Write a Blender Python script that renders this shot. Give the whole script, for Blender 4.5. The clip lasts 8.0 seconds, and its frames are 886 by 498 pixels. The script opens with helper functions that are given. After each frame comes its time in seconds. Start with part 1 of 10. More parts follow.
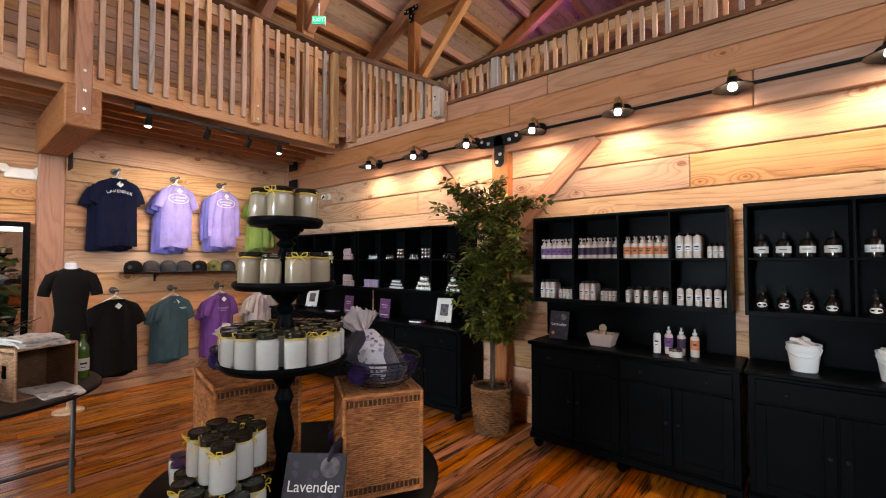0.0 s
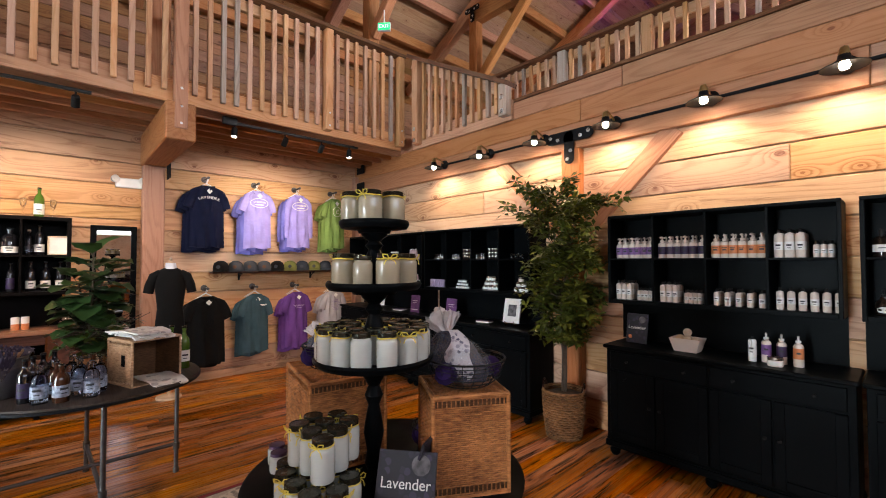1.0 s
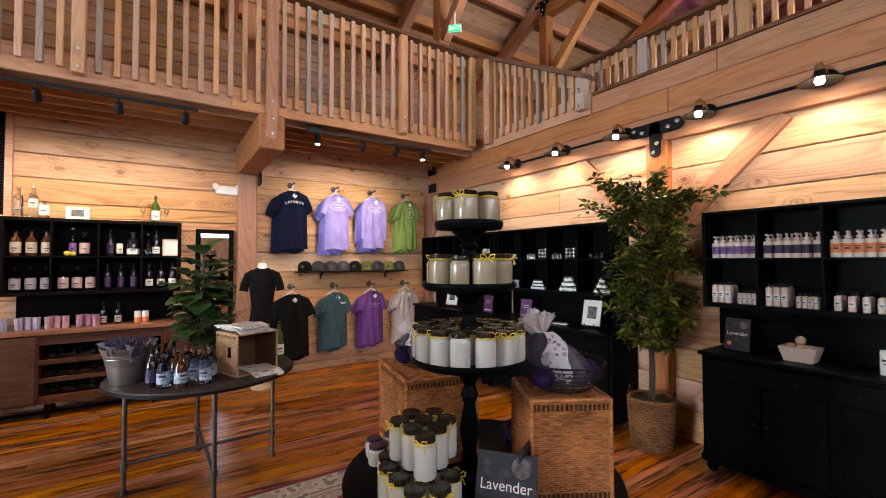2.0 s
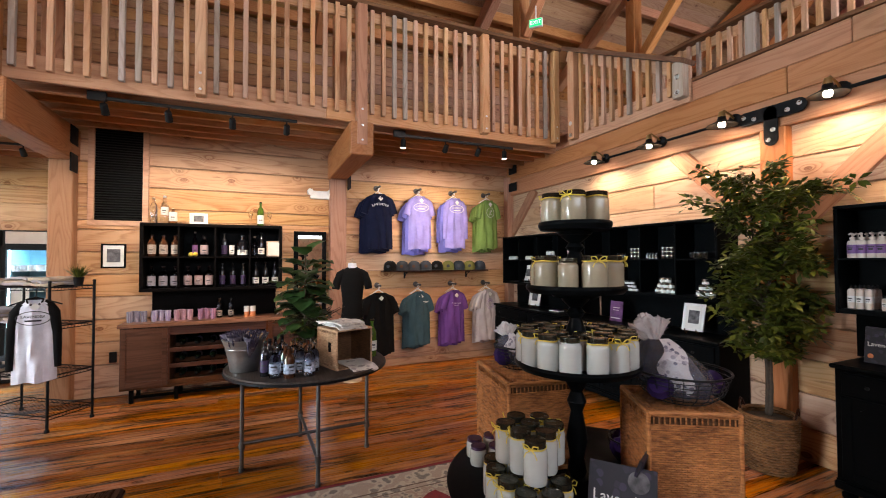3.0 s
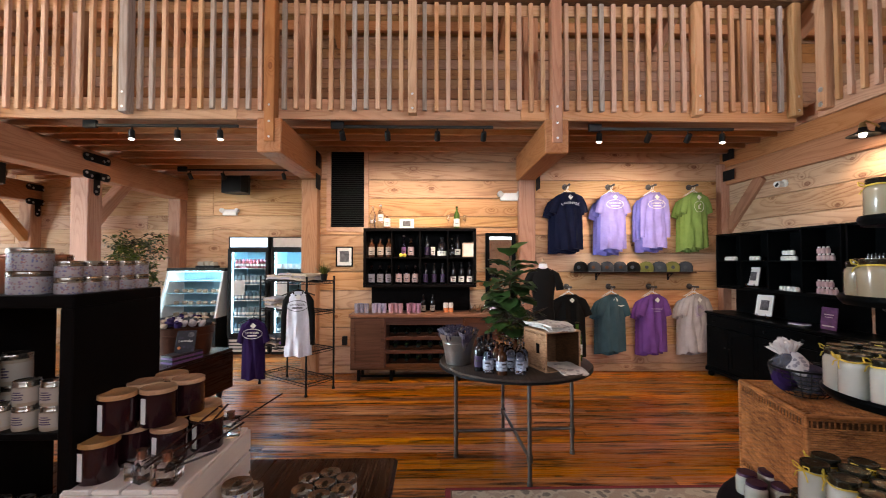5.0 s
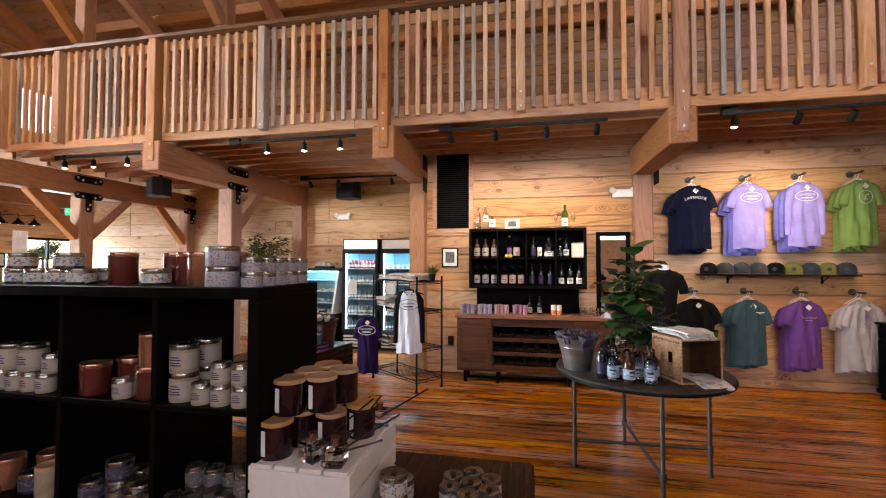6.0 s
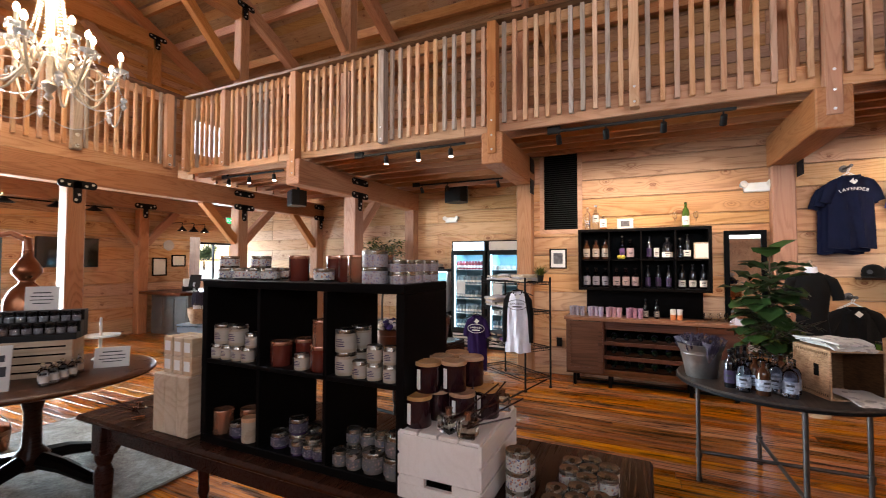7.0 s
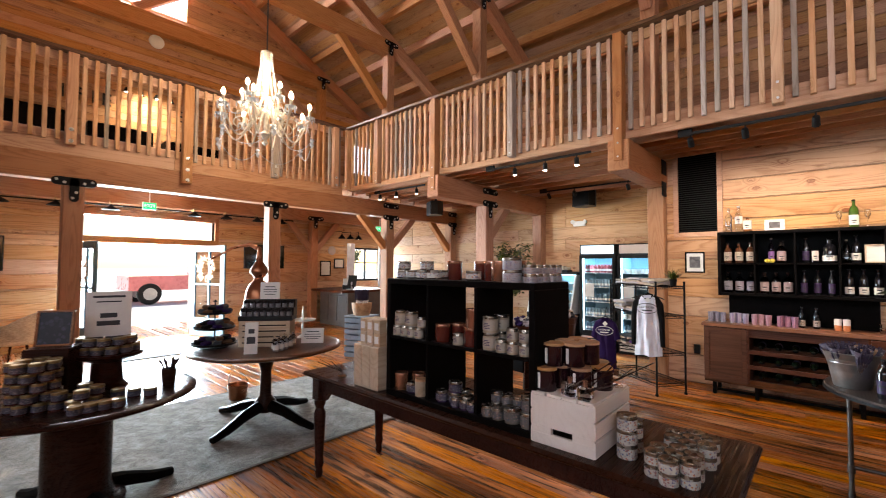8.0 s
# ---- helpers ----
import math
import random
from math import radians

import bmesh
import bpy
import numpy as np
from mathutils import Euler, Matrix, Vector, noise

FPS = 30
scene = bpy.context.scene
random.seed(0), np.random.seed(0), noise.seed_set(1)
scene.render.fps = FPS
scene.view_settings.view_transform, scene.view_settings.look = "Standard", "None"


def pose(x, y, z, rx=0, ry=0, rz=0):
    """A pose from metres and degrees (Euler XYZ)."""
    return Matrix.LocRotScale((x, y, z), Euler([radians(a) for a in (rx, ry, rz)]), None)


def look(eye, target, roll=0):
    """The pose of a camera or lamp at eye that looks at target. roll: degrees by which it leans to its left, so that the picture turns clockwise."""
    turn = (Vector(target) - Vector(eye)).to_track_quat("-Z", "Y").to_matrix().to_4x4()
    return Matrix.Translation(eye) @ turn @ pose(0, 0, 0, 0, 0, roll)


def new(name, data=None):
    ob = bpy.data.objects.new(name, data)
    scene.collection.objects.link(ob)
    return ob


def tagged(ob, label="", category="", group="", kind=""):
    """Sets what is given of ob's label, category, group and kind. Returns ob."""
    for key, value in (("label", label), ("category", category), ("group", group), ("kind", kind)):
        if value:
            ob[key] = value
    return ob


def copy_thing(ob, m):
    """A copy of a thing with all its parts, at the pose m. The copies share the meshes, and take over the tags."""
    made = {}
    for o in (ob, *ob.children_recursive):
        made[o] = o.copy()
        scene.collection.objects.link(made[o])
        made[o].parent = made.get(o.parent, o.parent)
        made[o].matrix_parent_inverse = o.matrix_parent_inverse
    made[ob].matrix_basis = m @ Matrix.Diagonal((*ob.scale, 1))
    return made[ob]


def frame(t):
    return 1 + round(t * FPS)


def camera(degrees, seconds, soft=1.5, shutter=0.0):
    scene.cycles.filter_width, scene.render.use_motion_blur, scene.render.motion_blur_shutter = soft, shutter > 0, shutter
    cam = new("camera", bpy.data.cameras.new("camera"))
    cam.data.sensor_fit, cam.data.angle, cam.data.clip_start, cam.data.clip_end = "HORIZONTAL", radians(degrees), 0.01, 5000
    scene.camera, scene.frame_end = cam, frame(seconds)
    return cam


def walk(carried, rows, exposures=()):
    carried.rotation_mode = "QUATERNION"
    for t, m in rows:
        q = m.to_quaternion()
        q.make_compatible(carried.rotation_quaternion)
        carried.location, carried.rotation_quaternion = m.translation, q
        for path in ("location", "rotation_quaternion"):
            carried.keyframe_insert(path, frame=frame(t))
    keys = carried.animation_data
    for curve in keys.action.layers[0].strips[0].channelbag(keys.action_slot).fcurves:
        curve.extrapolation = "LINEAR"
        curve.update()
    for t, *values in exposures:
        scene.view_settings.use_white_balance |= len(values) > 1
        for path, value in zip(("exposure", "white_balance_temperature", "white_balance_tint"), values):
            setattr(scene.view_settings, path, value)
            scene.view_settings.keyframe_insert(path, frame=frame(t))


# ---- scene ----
cam = camera(92.6, 8.0, soft=1.0, shutter=0.15)
PATH = [
    (0, (1.103, 1.276, 1.533), (-0.177, 2.812, 1.59), -0.0),
    (0.5, (1.066, 1.25, 1.536), (-0.313, 2.697, 1.59), -0.1),
    (1, (1.024, 1.217, 1.538), (-0.452, 2.565, 1.593), -0.1),
    (1.5, (0.985, 1.179, 1.537), (-0.586, 2.417, 1.594), -0.1),
    (3, (0.903, 1.045, 1.55), (-0.927, 1.848, 1.602), -0.2),
    (3.5, (0.874, 1.0, 1.553), (-1.022, 1.634, 1.607), -0.1),
    (4, (0.846, 0.94, 1.559), (-1.101, 1.396, 1.613), -0.2),
    (4.5, (0.833, 0.866, 1.564), (-1.15, 1.12, 1.616), -0.1),
    (6, (0.796, 0.612, 1.545), (-1.164, 0.218, 1.607), 0.0),
    (6.5, (0.851, 0.575, 1.546), (-1.052, -0.038, 1.61), 0.1),
    (7, (0.982, 0.603, 1.547), (-0.826, -0.249, 1.613), 0.1),
    (7.5, (1.173, 0.707, 1.538), (-0.478, -0.419, 1.614), 0.2),
    (8, (1.45, 0.862, 1.553), (-0.029, -0.482, 1.63), 0.3),
]
walk(cam, [(t, look(eye, target, roll)) for t, eye, target, roll in PATH], exposures=[(0, 0.56), (8, 0.56)])


# ---------------------------------------------------------------- light of the place
world = bpy.data.worlds.new("world")
scene.world = world
world.use_nodes = True
wn = world.node_tree.nodes
sky = wn.new("ShaderNodeTexSky")
sky.sky_type = "NISHITA"
sky.sun_disc = False
sky.sun_elevation, sky.sun_rotation = radians(38), radians(215)
world.node_tree.links.new(sky.outputs[0], wn["Background"].inputs[0])
wn["Background"].inputs[1].default_value = 0.15

sun = new("sun", bpy.data.lights.new("sun", "SUN"))
sun.data.energy, sun.data.angle, sun.data.color = 5.0, radians(0.5), (1.0, 0.95, 0.87)
sun.matrix_world = look((-6, -14, 9), (-2.6, -6.5, 0))


def lamp_area(name, at, target, sx, sy, watts, colour):
    ob = new(name, bpy.data.lights.new(name, "AREA"))
    ob.data.shape, ob.data.size, ob.data.size_y = "RECTANGLE", sx, sy
    ob.data.energy, ob.data.color = watts, colour
    ob.matrix_world = look(at, target)
    return ob


def lamp_spot(name, at, target, watts, colour, angle=70, blend=0.6, size=0.03):
    ob = new(name, bpy.data.lights.new(name, "SPOT"))
    ob.data.energy, ob.data.color, ob.data.spot_size = watts, colour, radians(angle)
    ob.data.spot_blend, ob.data.shadow_soft_size = blend, size
    ob.matrix_world = look(at, target)
    return ob


def lamp_point(name, at, watts, colour, size=0.05):
    ob = new(name, bpy.data.lights.new(name, "POINT"))
    ob.data.energy, ob.data.color, ob.data.shadow_soft_size = watts, colour, size
    ob.location = at
    return ob


DAY = (0.92, 0.92, 1.0)
WARM = (1.0, 0.69, 0.455)
# daylight in the entrance, the clerestory and the counter window
lamp_area("entrance_daylight", (-0.80, -9.75, 1.3), (-0.80, 0, 1.0), 2.0, 2.4, 960, (0.72, 0.89, 1.0))
lamp_area("clerestory_daylight", (-0.4, -9.6, 7.6), (-1.5, 0, 3.0), 2.0, 0.7, 520, DAY)
# two fill lamps added at unseen, made-up openings in the east wall
lamp_area("east_fill", (6.45, 0.9, 3.65), (-3.6, 2.2, 3.3), 7.6, 2.4, 62, DAY).data.spread = radians(110)
lamp_area("east_loft_fill", (6.45, 7.6, 4.2), (-3.6, 4.4, 3.6), 4.8, 1.3, 380, DAY).data.spread = radians(100)
lamp_area("counter_window_daylight", (-6.45, -9.62, 1.57), (-6.0, 0, 1.0), 1.1, 0.9, 110, (0.80, 0.92, 1.0))

# ---------------------------------------------------------------- materials


def shader(name, colour=(0.5, 0.5, 0.5), rough=0.5, metal=0.0, coat=0.0, trans=0.0, ior=1.45, emit=None, power=0.0, sheen=0.0):
    m = bpy.data.materials.new(name)
    m.use_nodes = True
    p = m.node_tree.nodes["Principled BSDF"]
    p.inputs["Base Color"].default_value = (*colour, 1)
    p.inputs["Roughness"].default_value = rough
    p.inputs["Metallic"].default_value = metal
    p.inputs["Coat Weight"].default_value = coat
    p.inputs["Coat Roughness"].default_value = 0.08
    p.inputs["Transmission Weight"].default_value = trans
    p.inputs["IOR"].default_value = ior
    p.inputs["Sheen Weight"].default_value = sheen
    if emit:
        p.inputs["Emission Color"].default_value = (*emit, 1)
        p.inputs["Emission Strength"].default_value = power
    return m


def node(m, kind, **values):
    n = m.node_tree.nodes.new(kind)
    for k, v in values.items():
        n.inputs[k].default_value = v
    return n


def link(m, a, b):
    m.node_tree.links.new(a, b)


def ramp(m, fac, stops):
    n = m.node_tree.nodes.new("ShaderNodeValToRGB")
    e = n.color_ramp.elements
    while len(e) < len(stops):
        e.new(0.5)
    for el, (pos, c) in zip(e, stops):
        el.position, el.color = pos, (*c, 1) if len(c) == 3 else c
    link(m, fac, n.inputs[0])
    return n.outputs[0]


def mathn(m, op, a, b=None, c=None):
    n = m.node_tree.nodes.new("ShaderNodeMath")
    n.operation = op
    for i, v in enumerate((a, b, c)):
        if v is None:
            continue
        if isinstance(v, (int, float)):
            n.inputs[i].default_value = v
        else:
            link(m, v, n.inputs[i])
    return n.outputs[0]


def mixc(m, fac, a, b, blend="MIX"):
    n = m.node_tree.nodes.new("ShaderNodeMix")
    n.data_type, n.blend_type = "RGBA", blend
    for i, v in ((0, fac), (6, a), (7, b)):
        if isinstance(v, (int, float)):
            n.inputs[i].default_value = v
        elif isinstance(v, tuple):
            n.inputs[i].default_value = (*v, 1)
        else:
            link(m, v, n.inputs[i])
    return n.outputs[2]


def local(m, scale=(1, 1, 1), spread=40.0, axis="x", island=False):
    """Local coordinates with the grain's axis first, shifted at random from piece to piece."""
    tc = node(m, "ShaderNodeTexCoord")
    rnd = node(m, "ShaderNodeNewGeometry").outputs["Random Per Island"] if island else node(m, "ShaderNodeObjectInfo").outputs["Random"]
    src = tc.outputs["Object"]
    if axis == "y":
        cut, turned = node(m, "ShaderNodeSeparateXYZ"), node(m, "ShaderNodeCombineXYZ")
        link(m, src, cut.inputs[0])
        for a, b in (("Y", "X"), ("X", "Y"), ("Z", "Z")):
            link(m, cut.outputs[a], turned.inputs[b])
        src = turned.outputs[0]
    mp = node(m, "ShaderNodeMapping")
    mp.inputs["Scale"].default_value = scale
    link(m, src, mp.inputs["Vector"])
    add = m.node_tree.nodes.new("ShaderNodeVectorMath")
    add.operation = "MULTIPLY_ADD"
    add.inputs[1].default_value = (spread, spread * 0.7, spread * 1.3)
    link(m, rnd, add.inputs[0])
    link(m, mp.outputs[0], add.inputs[2])
    return add.outputs[0], rnd


def noise_at(m, vec, scale, detail=4, rough=0.55, distort=0.0):
    n = node(m, "ShaderNodeTexNoise", Scale=scale, Detail=detail, Roughness=rough, Distortion=distort)
    link(m, vec, n.inputs["Vector"])
    return n.outputs["Fac"]


def bump(m, height, strength=0.2, distance=0.01):
    b = node(m, "ShaderNodeBump", Strength=strength, Distance=distance)
    link(m, height, b.inputs["Height"])
    link(m, b.outputs[0], m.node_tree.nodes["Principled BSDF"].inputs["Normal"])


def wood(name, light, mid, dark, rough=0.6, coat=0.0, knots=0.5, across=9.0, vary=0.30, rings=26.0, ring=0.10, broad=0.5, fine=0.16, knot_scale=2.0, spec=0.35, streak=0.5, plane="", axis="x", island=False, pitch_at=0.62, stretch=0.42, swirl=1.0):
    """Flat-sawn timber: growth lines that bend round the knots, pitch streaks, and a tone of its own for each piece."""
    m = shader(name, mid, rough, coat=coat)
    p = m.node_tree.nodes["Principled BSDF"]
    p.inputs["Specular IOR Level"].default_value = spec
    v, rnd = local(m, (stretch, across * 0.42, across * 0.42), 40.0, axis, island)
    field = noise_at(m, v, 1.0, 1.5, 0.4, 0.25 * swirl)
    v1, _ = local(m, (4.0, 150.0, 150.0), 40.0, axis, island)
    grain = noise_at(m, v1, 1.0, 3, 0.6)
    v2, _ = local(m, (0.9, 4.5, 4.5), 40.0, axis, island)
    patch = noise_at(m, v2, 1.0, 4, 0.55, 0.6)
    # knots
    vk, _ = local(m, (1.0, 1.7, 1.7), 40.0, axis, island)
    vor = node(m, "ShaderNodeTexVoronoi", Scale=knot_scale)
    if plane:
        vor.voronoi_dimensions = "2D"
        axes, flat = node(m, "ShaderNodeSeparateXYZ"), node(m, "ShaderNodeCombineXYZ")
        link(m, vk, axes.inputs[0])
        link(m, axes.outputs["X"], flat.inputs["X"])
        link(m, axes.outputs[plane], flat.inputs["Y"])
        vk = flat.outputs[0]
    link(m, vk, vor.inputs["Vector"])
    sep = node(m, "ShaderNodeSeparateColor")
    link(m, vor.outputs["Color"], sep.inputs[0])
    has = mathn(m, "GREATER_THAN", sep.outputs[0], 1 - knots)
    size = mathn(m, "MULTIPLY", has, mathn(m, "MULTIPLY_ADD", sep.outputs[1], 0.07, 0.03))
    dist = mathn(m, "MULTIPLY_ADD", grain, 0.015, vor.outputs["Distance"])
    near = mathn(m, "MULTIPLY", has, mathn(m, "POWER", 2.718, mathn(m, "MULTIPLY", mathn(m, "MULTIPLY", dist, dist), -34.0)))
    # growth lines: slow rise, quick fall
    lines = mathn(m, "MULTIPLY", mathn(m, "MULTIPLY_ADD", near, 0.14 * swirl, field), rings * 0.75)
    saw = mathn(m, "FRACT", mathn(m, "MULTIPLY_ADD", grain, 0.55, lines))
    late = ramp(m, saw, [(0.0, (0, 0, 0)), (0.45, (0.12, 0.12, 0.12)), (0.86, (1, 1, 1)), (0.97, (0.55, 0.55, 0.55)), (1.0, (0, 0, 0))])
    mix = mathn(m, "MULTIPLY_ADD", mathn(m, "SUBTRACT", late, 0.36), ring * 2.4, 0.5)
    mix = mathn(m, "ADD", mix, mathn(m, "MULTIPLY", mathn(m, "SUBTRACT", patch, 0.5), broad * 1.7))
    mix = mathn(m, "ADD", mix, mathn(m, "MULTIPLY", mathn(m, "SUBTRACT", grain, 0.5), fine * 2))
    mix = mathn(m, "ADD", mix, mathn(m, "MULTIPLY", near, 0.14))
    col = ramp(m, mix, [(0.12, light), (0.5, mid), (0.88, dark)])
    # pitch streaks and spalting
    v4, _ = local(m, (1.5, 24.0, 24.0), 40.0, axis, island)
    pitch = ramp(m, noise_at(m, v4, 1.0, 5, 0.62, 0.8 * swirl), [(pitch_at, (0, 0, 0)), (pitch_at + 0.07, (1, 1, 1))])
    col = mixc(m, mathn(m, "MULTIPLY", pitch, streak), col, tuple(c * 0.6 for c in dark))
    edge = mathn(m, "SUBTRACT", 1.0, mathn(m, "DIVIDE", dist, mathn(m, "ADD", size, 0.0005)))
    spot = ramp(m, edge, [(0.0, (0, 0, 0)), (0.12, (0.8, 0.8, 0.8)), (0.5, (0.45, 0.45, 0.45)), (1.0, (0.95, 0.95, 0.95))])
    col = mixc(m, spot, col, (dark[0] * 0.62, dark[1] * 0.45, dark[2] * 0.4))
    # tone of each piece
    hsv = node(m, "ShaderNodeHueSaturation")
    link(m, mathn(m, "MULTIPLY_ADD", rnd, vary, 1.0 - vary / 2), hsv.inputs["Value"])
    r2 = mathn(m, "FRACT", mathn(m, "MULTIPLY", rnd, 7.31))
    link(m, mathn(m, "MULTIPLY_ADD", r2, 0.3, 0.85), hsv.inputs["Saturation"])
    link(m, mathn(m, "MULTIPLY_ADD", mathn(m, "FRACT", mathn(m, "MULTIPLY", rnd, 3.7)), 0.014, 0.493), hsv.inputs["Hue"])
    link(m, col, hsv.inputs["Color"])
    link(m, hsv.outputs[0], p.inputs["Base Color"])
    link(m, mathn(m, "MULTIPLY_ADD", grain, 0.25, max(rough - 0.12, 0.05)), p.inputs["Roughness"])
    bump(m, mix, 0.16, 0.003)
    return m


def mottled(name, colour, rough=0.5, amount=0.15, scale=9.0, metal=0.0, coat=0.0, relief=0.1, fine=60.0, spec=0.5, sheen=0.0):
    """Paint, metal, cloth: a colour with wear at two scales."""
    m = shader(name, colour, rough, metal, coat, sheen=sheen)
    p = m.node_tree.nodes["Principled BSDF"]
    p.inputs["Specular IOR Level"].default_value = spec
    v, rnd = local(m)
    a, b = noise_at(m, v, scale, 4), noise_at(m, v, fine, 3)
    s = mathn(m, "MULTIPLY_ADD", a, 0.7, mathn(m, "MULTIPLY", b, 0.3))
    lo, hi = tuple(c * (1 - amount) for c in colour), tuple(min(c * (1 + amount), 1) for c in colour)
    link(m, ramp(m, s, [(0.3, lo), (0.7, hi)]), p.inputs["Base Color"])
    link(m, mathn(m, "MULTIPLY_ADD", a, 0.3, max(rough - 0.15, 0.02)), p.inputs["Roughness"])
    if relief:
        bump(m, mathn(m, "MULTIPLY_ADD", b, 0.5, a), relief, 0.003)
    return m


PINE = wood("pine_plank", (0.60, 0.39, 0.235), (0.52, 0.305, 0.165), (0.24, 0.095, 0.038), 0.55, knots=0.5, ring=0.10, broad=0.42, vary=0.24, streak=0.55, plane="Z", knot_scale=2.1, rings=22)
FIR = wood("fir_timber", (0.46, 0.235, 0.125), (0.38, 0.175, 0.085), (0.23, 0.09, 0.038), 0.55, knots=0.15, ring=0.10, broad=0.35, vary=0.22, streak=0.2, rings=30)
FIR_LIGHT = wood("fir_baluster", (0.60, 0.385, 0.245), (0.51, 0.29, 0.165), (0.32, 0.15, 0.072), 0.55, knots=0.4, vary=0.3, knot_scale=4, ring=0.08, streak=0.25)
RIMFIR = wood("pale_fir_rim", (0.58, 0.36, 0.225), (0.49, 0.27, 0.15), (0.30, 0.135, 0.065), 0.55, knots=0.3, vary=0.2, ring=0.09, broad=0.4, streak=0.3, rings=24)
GREY_FIR = wood("weathered_baluster", (0.42, 0.35, 0.30), (0.34, 0.27, 0.22), (0.21, 0.15, 0.115), 0.65, knots=0.3, vary=0.3)
BOARD = wood("gable_board", (0.50, 0.285, 0.14), (0.41, 0.21, 0.092), (0.19, 0.075, 0.028), 0.6, knots=0.7, knot_scale=2.6, plane="Z", broad=0.35, ring=0.08)
# darkened copy of the gable board; the loft's shade is in its colour
LOFTB_SHADED = wood("shaded_loft_board", (0.34, 0.17, 0.078), (0.26, 0.12, 0.05), (0.13, 0.048, 0.018), 0.6, knots=0.5, knot_scale=2.4, plane="Z", broad=0.35, ring=0.08)
ROOFB = wood("roof_board", (0.42, 0.265, 0.145), (0.34, 0.195, 0.098), (0.19, 0.085, 0.036), 0.65, knots=0.6, knot_scale=2.6, plane="Y", broad=0.35, ring=0.07, axis="y", island=True)
FLOOR = wood("stained_floor", (0.74, 0.295, 0.056), (0.37, 0.115, 0.020), (0.036, 0.010, 0.004), 0.28, coat=0.0, knots=0.6, across=11, vary=0.6, rings=20, ring=0.09, broad=0.55, fine=0.34, spec=0.36, plane="Y", knot_scale=2.6, streak=0.9, pitch_at=0.525, stretch=0.10, swirl=0.25)
BARK = wood("live_edge", (0.22, 0.12, 0.06), (0.13, 0.06, 0.03), (0.05, 0.02, 0.01), 0.5, knots=0.4)
DARKWOOD = wood("dark_walnut", (0.040, 0.014, 0.009), (0.024, 0.0085, 0.0055), (0.012, 0.004, 0.003), 0.28, coat=0.0, knots=0.0, vary=0.2, streak=0.1, spec=0.13)
CHERRY = wood("dark_cherry", (0.085, 0.030, 0.014), (0.055, 0.018, 0.009), (0.022, 0.007, 0.004), 0.30, knots=0.1, vary=0.2, streak=0.3, spec=0.25)
# lighter walnut with the sideboard top's warm reflection put into its colour
WALNUT_LIT_TOP = wood("lit_top_walnut", (0.34, 0.15, 0.065), (0.24, 0.098, 0.04), (0.11, 0.04, 0.016), 0.34, knots=0.1, vary=0.1, streak=0.3, spec=0.35)
WALNUT = wood("walnut", (0.115, 0.042, 0.019), (0.078, 0.027, 0.012), (0.032, 0.010, 0.005), 0.42, knots=0.1, vary=0.2, streak=0.3, spec=0.18)
TABLEWOOD = wood("grey_brown_top", (0.065, 0.048, 0.038), (0.042, 0.03, 0.024), (0.022, 0.015, 0.012), 0.45, knots=0.2, vary=0.15, spec=0.2)
WHITEWASH = wood("whitewashed_crate", (0.80, 0.73, 0.67), (0.73, 0.65, 0.58), (0.62, 0.53, 0.46), 0.6, knots=0.05, ring=0.04, broad=0.3, vary=0.12, streak=0.1)
PALE = wood("pale_crate", (0.60, 0.46, 0.32), (0.51, 0.37, 0.24), (0.39, 0.26, 0.155), 0.6, knots=0.1, vary=0.15, streak=0.1)
BLACK = mottled("black_paint", (0.0030, 0.0036, 0.0040), 0.36, 0.25, 6, relief=0.08, spec=0.03)
ESPRESSO = mottled("espresso_laminate", (0.0042, 0.0033, 0.0031), 0.38, 0.25, 8, relief=0.05, spec=0.03)
IRON = mottled("black_iron", (0.009, 0.009, 0.010), 0.5, 0.3, 14, metal=0.3, spec=0.15, relief=0.15)
PIPE = mottled("dark_steel_pipe", (0.11, 0.10, 0.095), 0.42, 0.3, 18, metal=0.85)
STEEL = mottled("galvanised_steel", (0.42, 0.42, 0.41), 0.36, 0.2, 12, metal=0.9)
BOLT = mottled("bolt_steel", (0.6, 0.6, 0.6), 0.3, 0.15, 30, metal=0.9)
# near-black; also stands in for shade in recesses, holes and gaps
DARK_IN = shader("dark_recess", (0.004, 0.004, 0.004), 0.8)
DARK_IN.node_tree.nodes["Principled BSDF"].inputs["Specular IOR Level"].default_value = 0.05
WHITE = mottled("white_plastic", (0.74, 0.74, 0.72), 0.4, 0.05, 10, relief=0.02)

# ---------------------------------------------------------------- tools for shapes


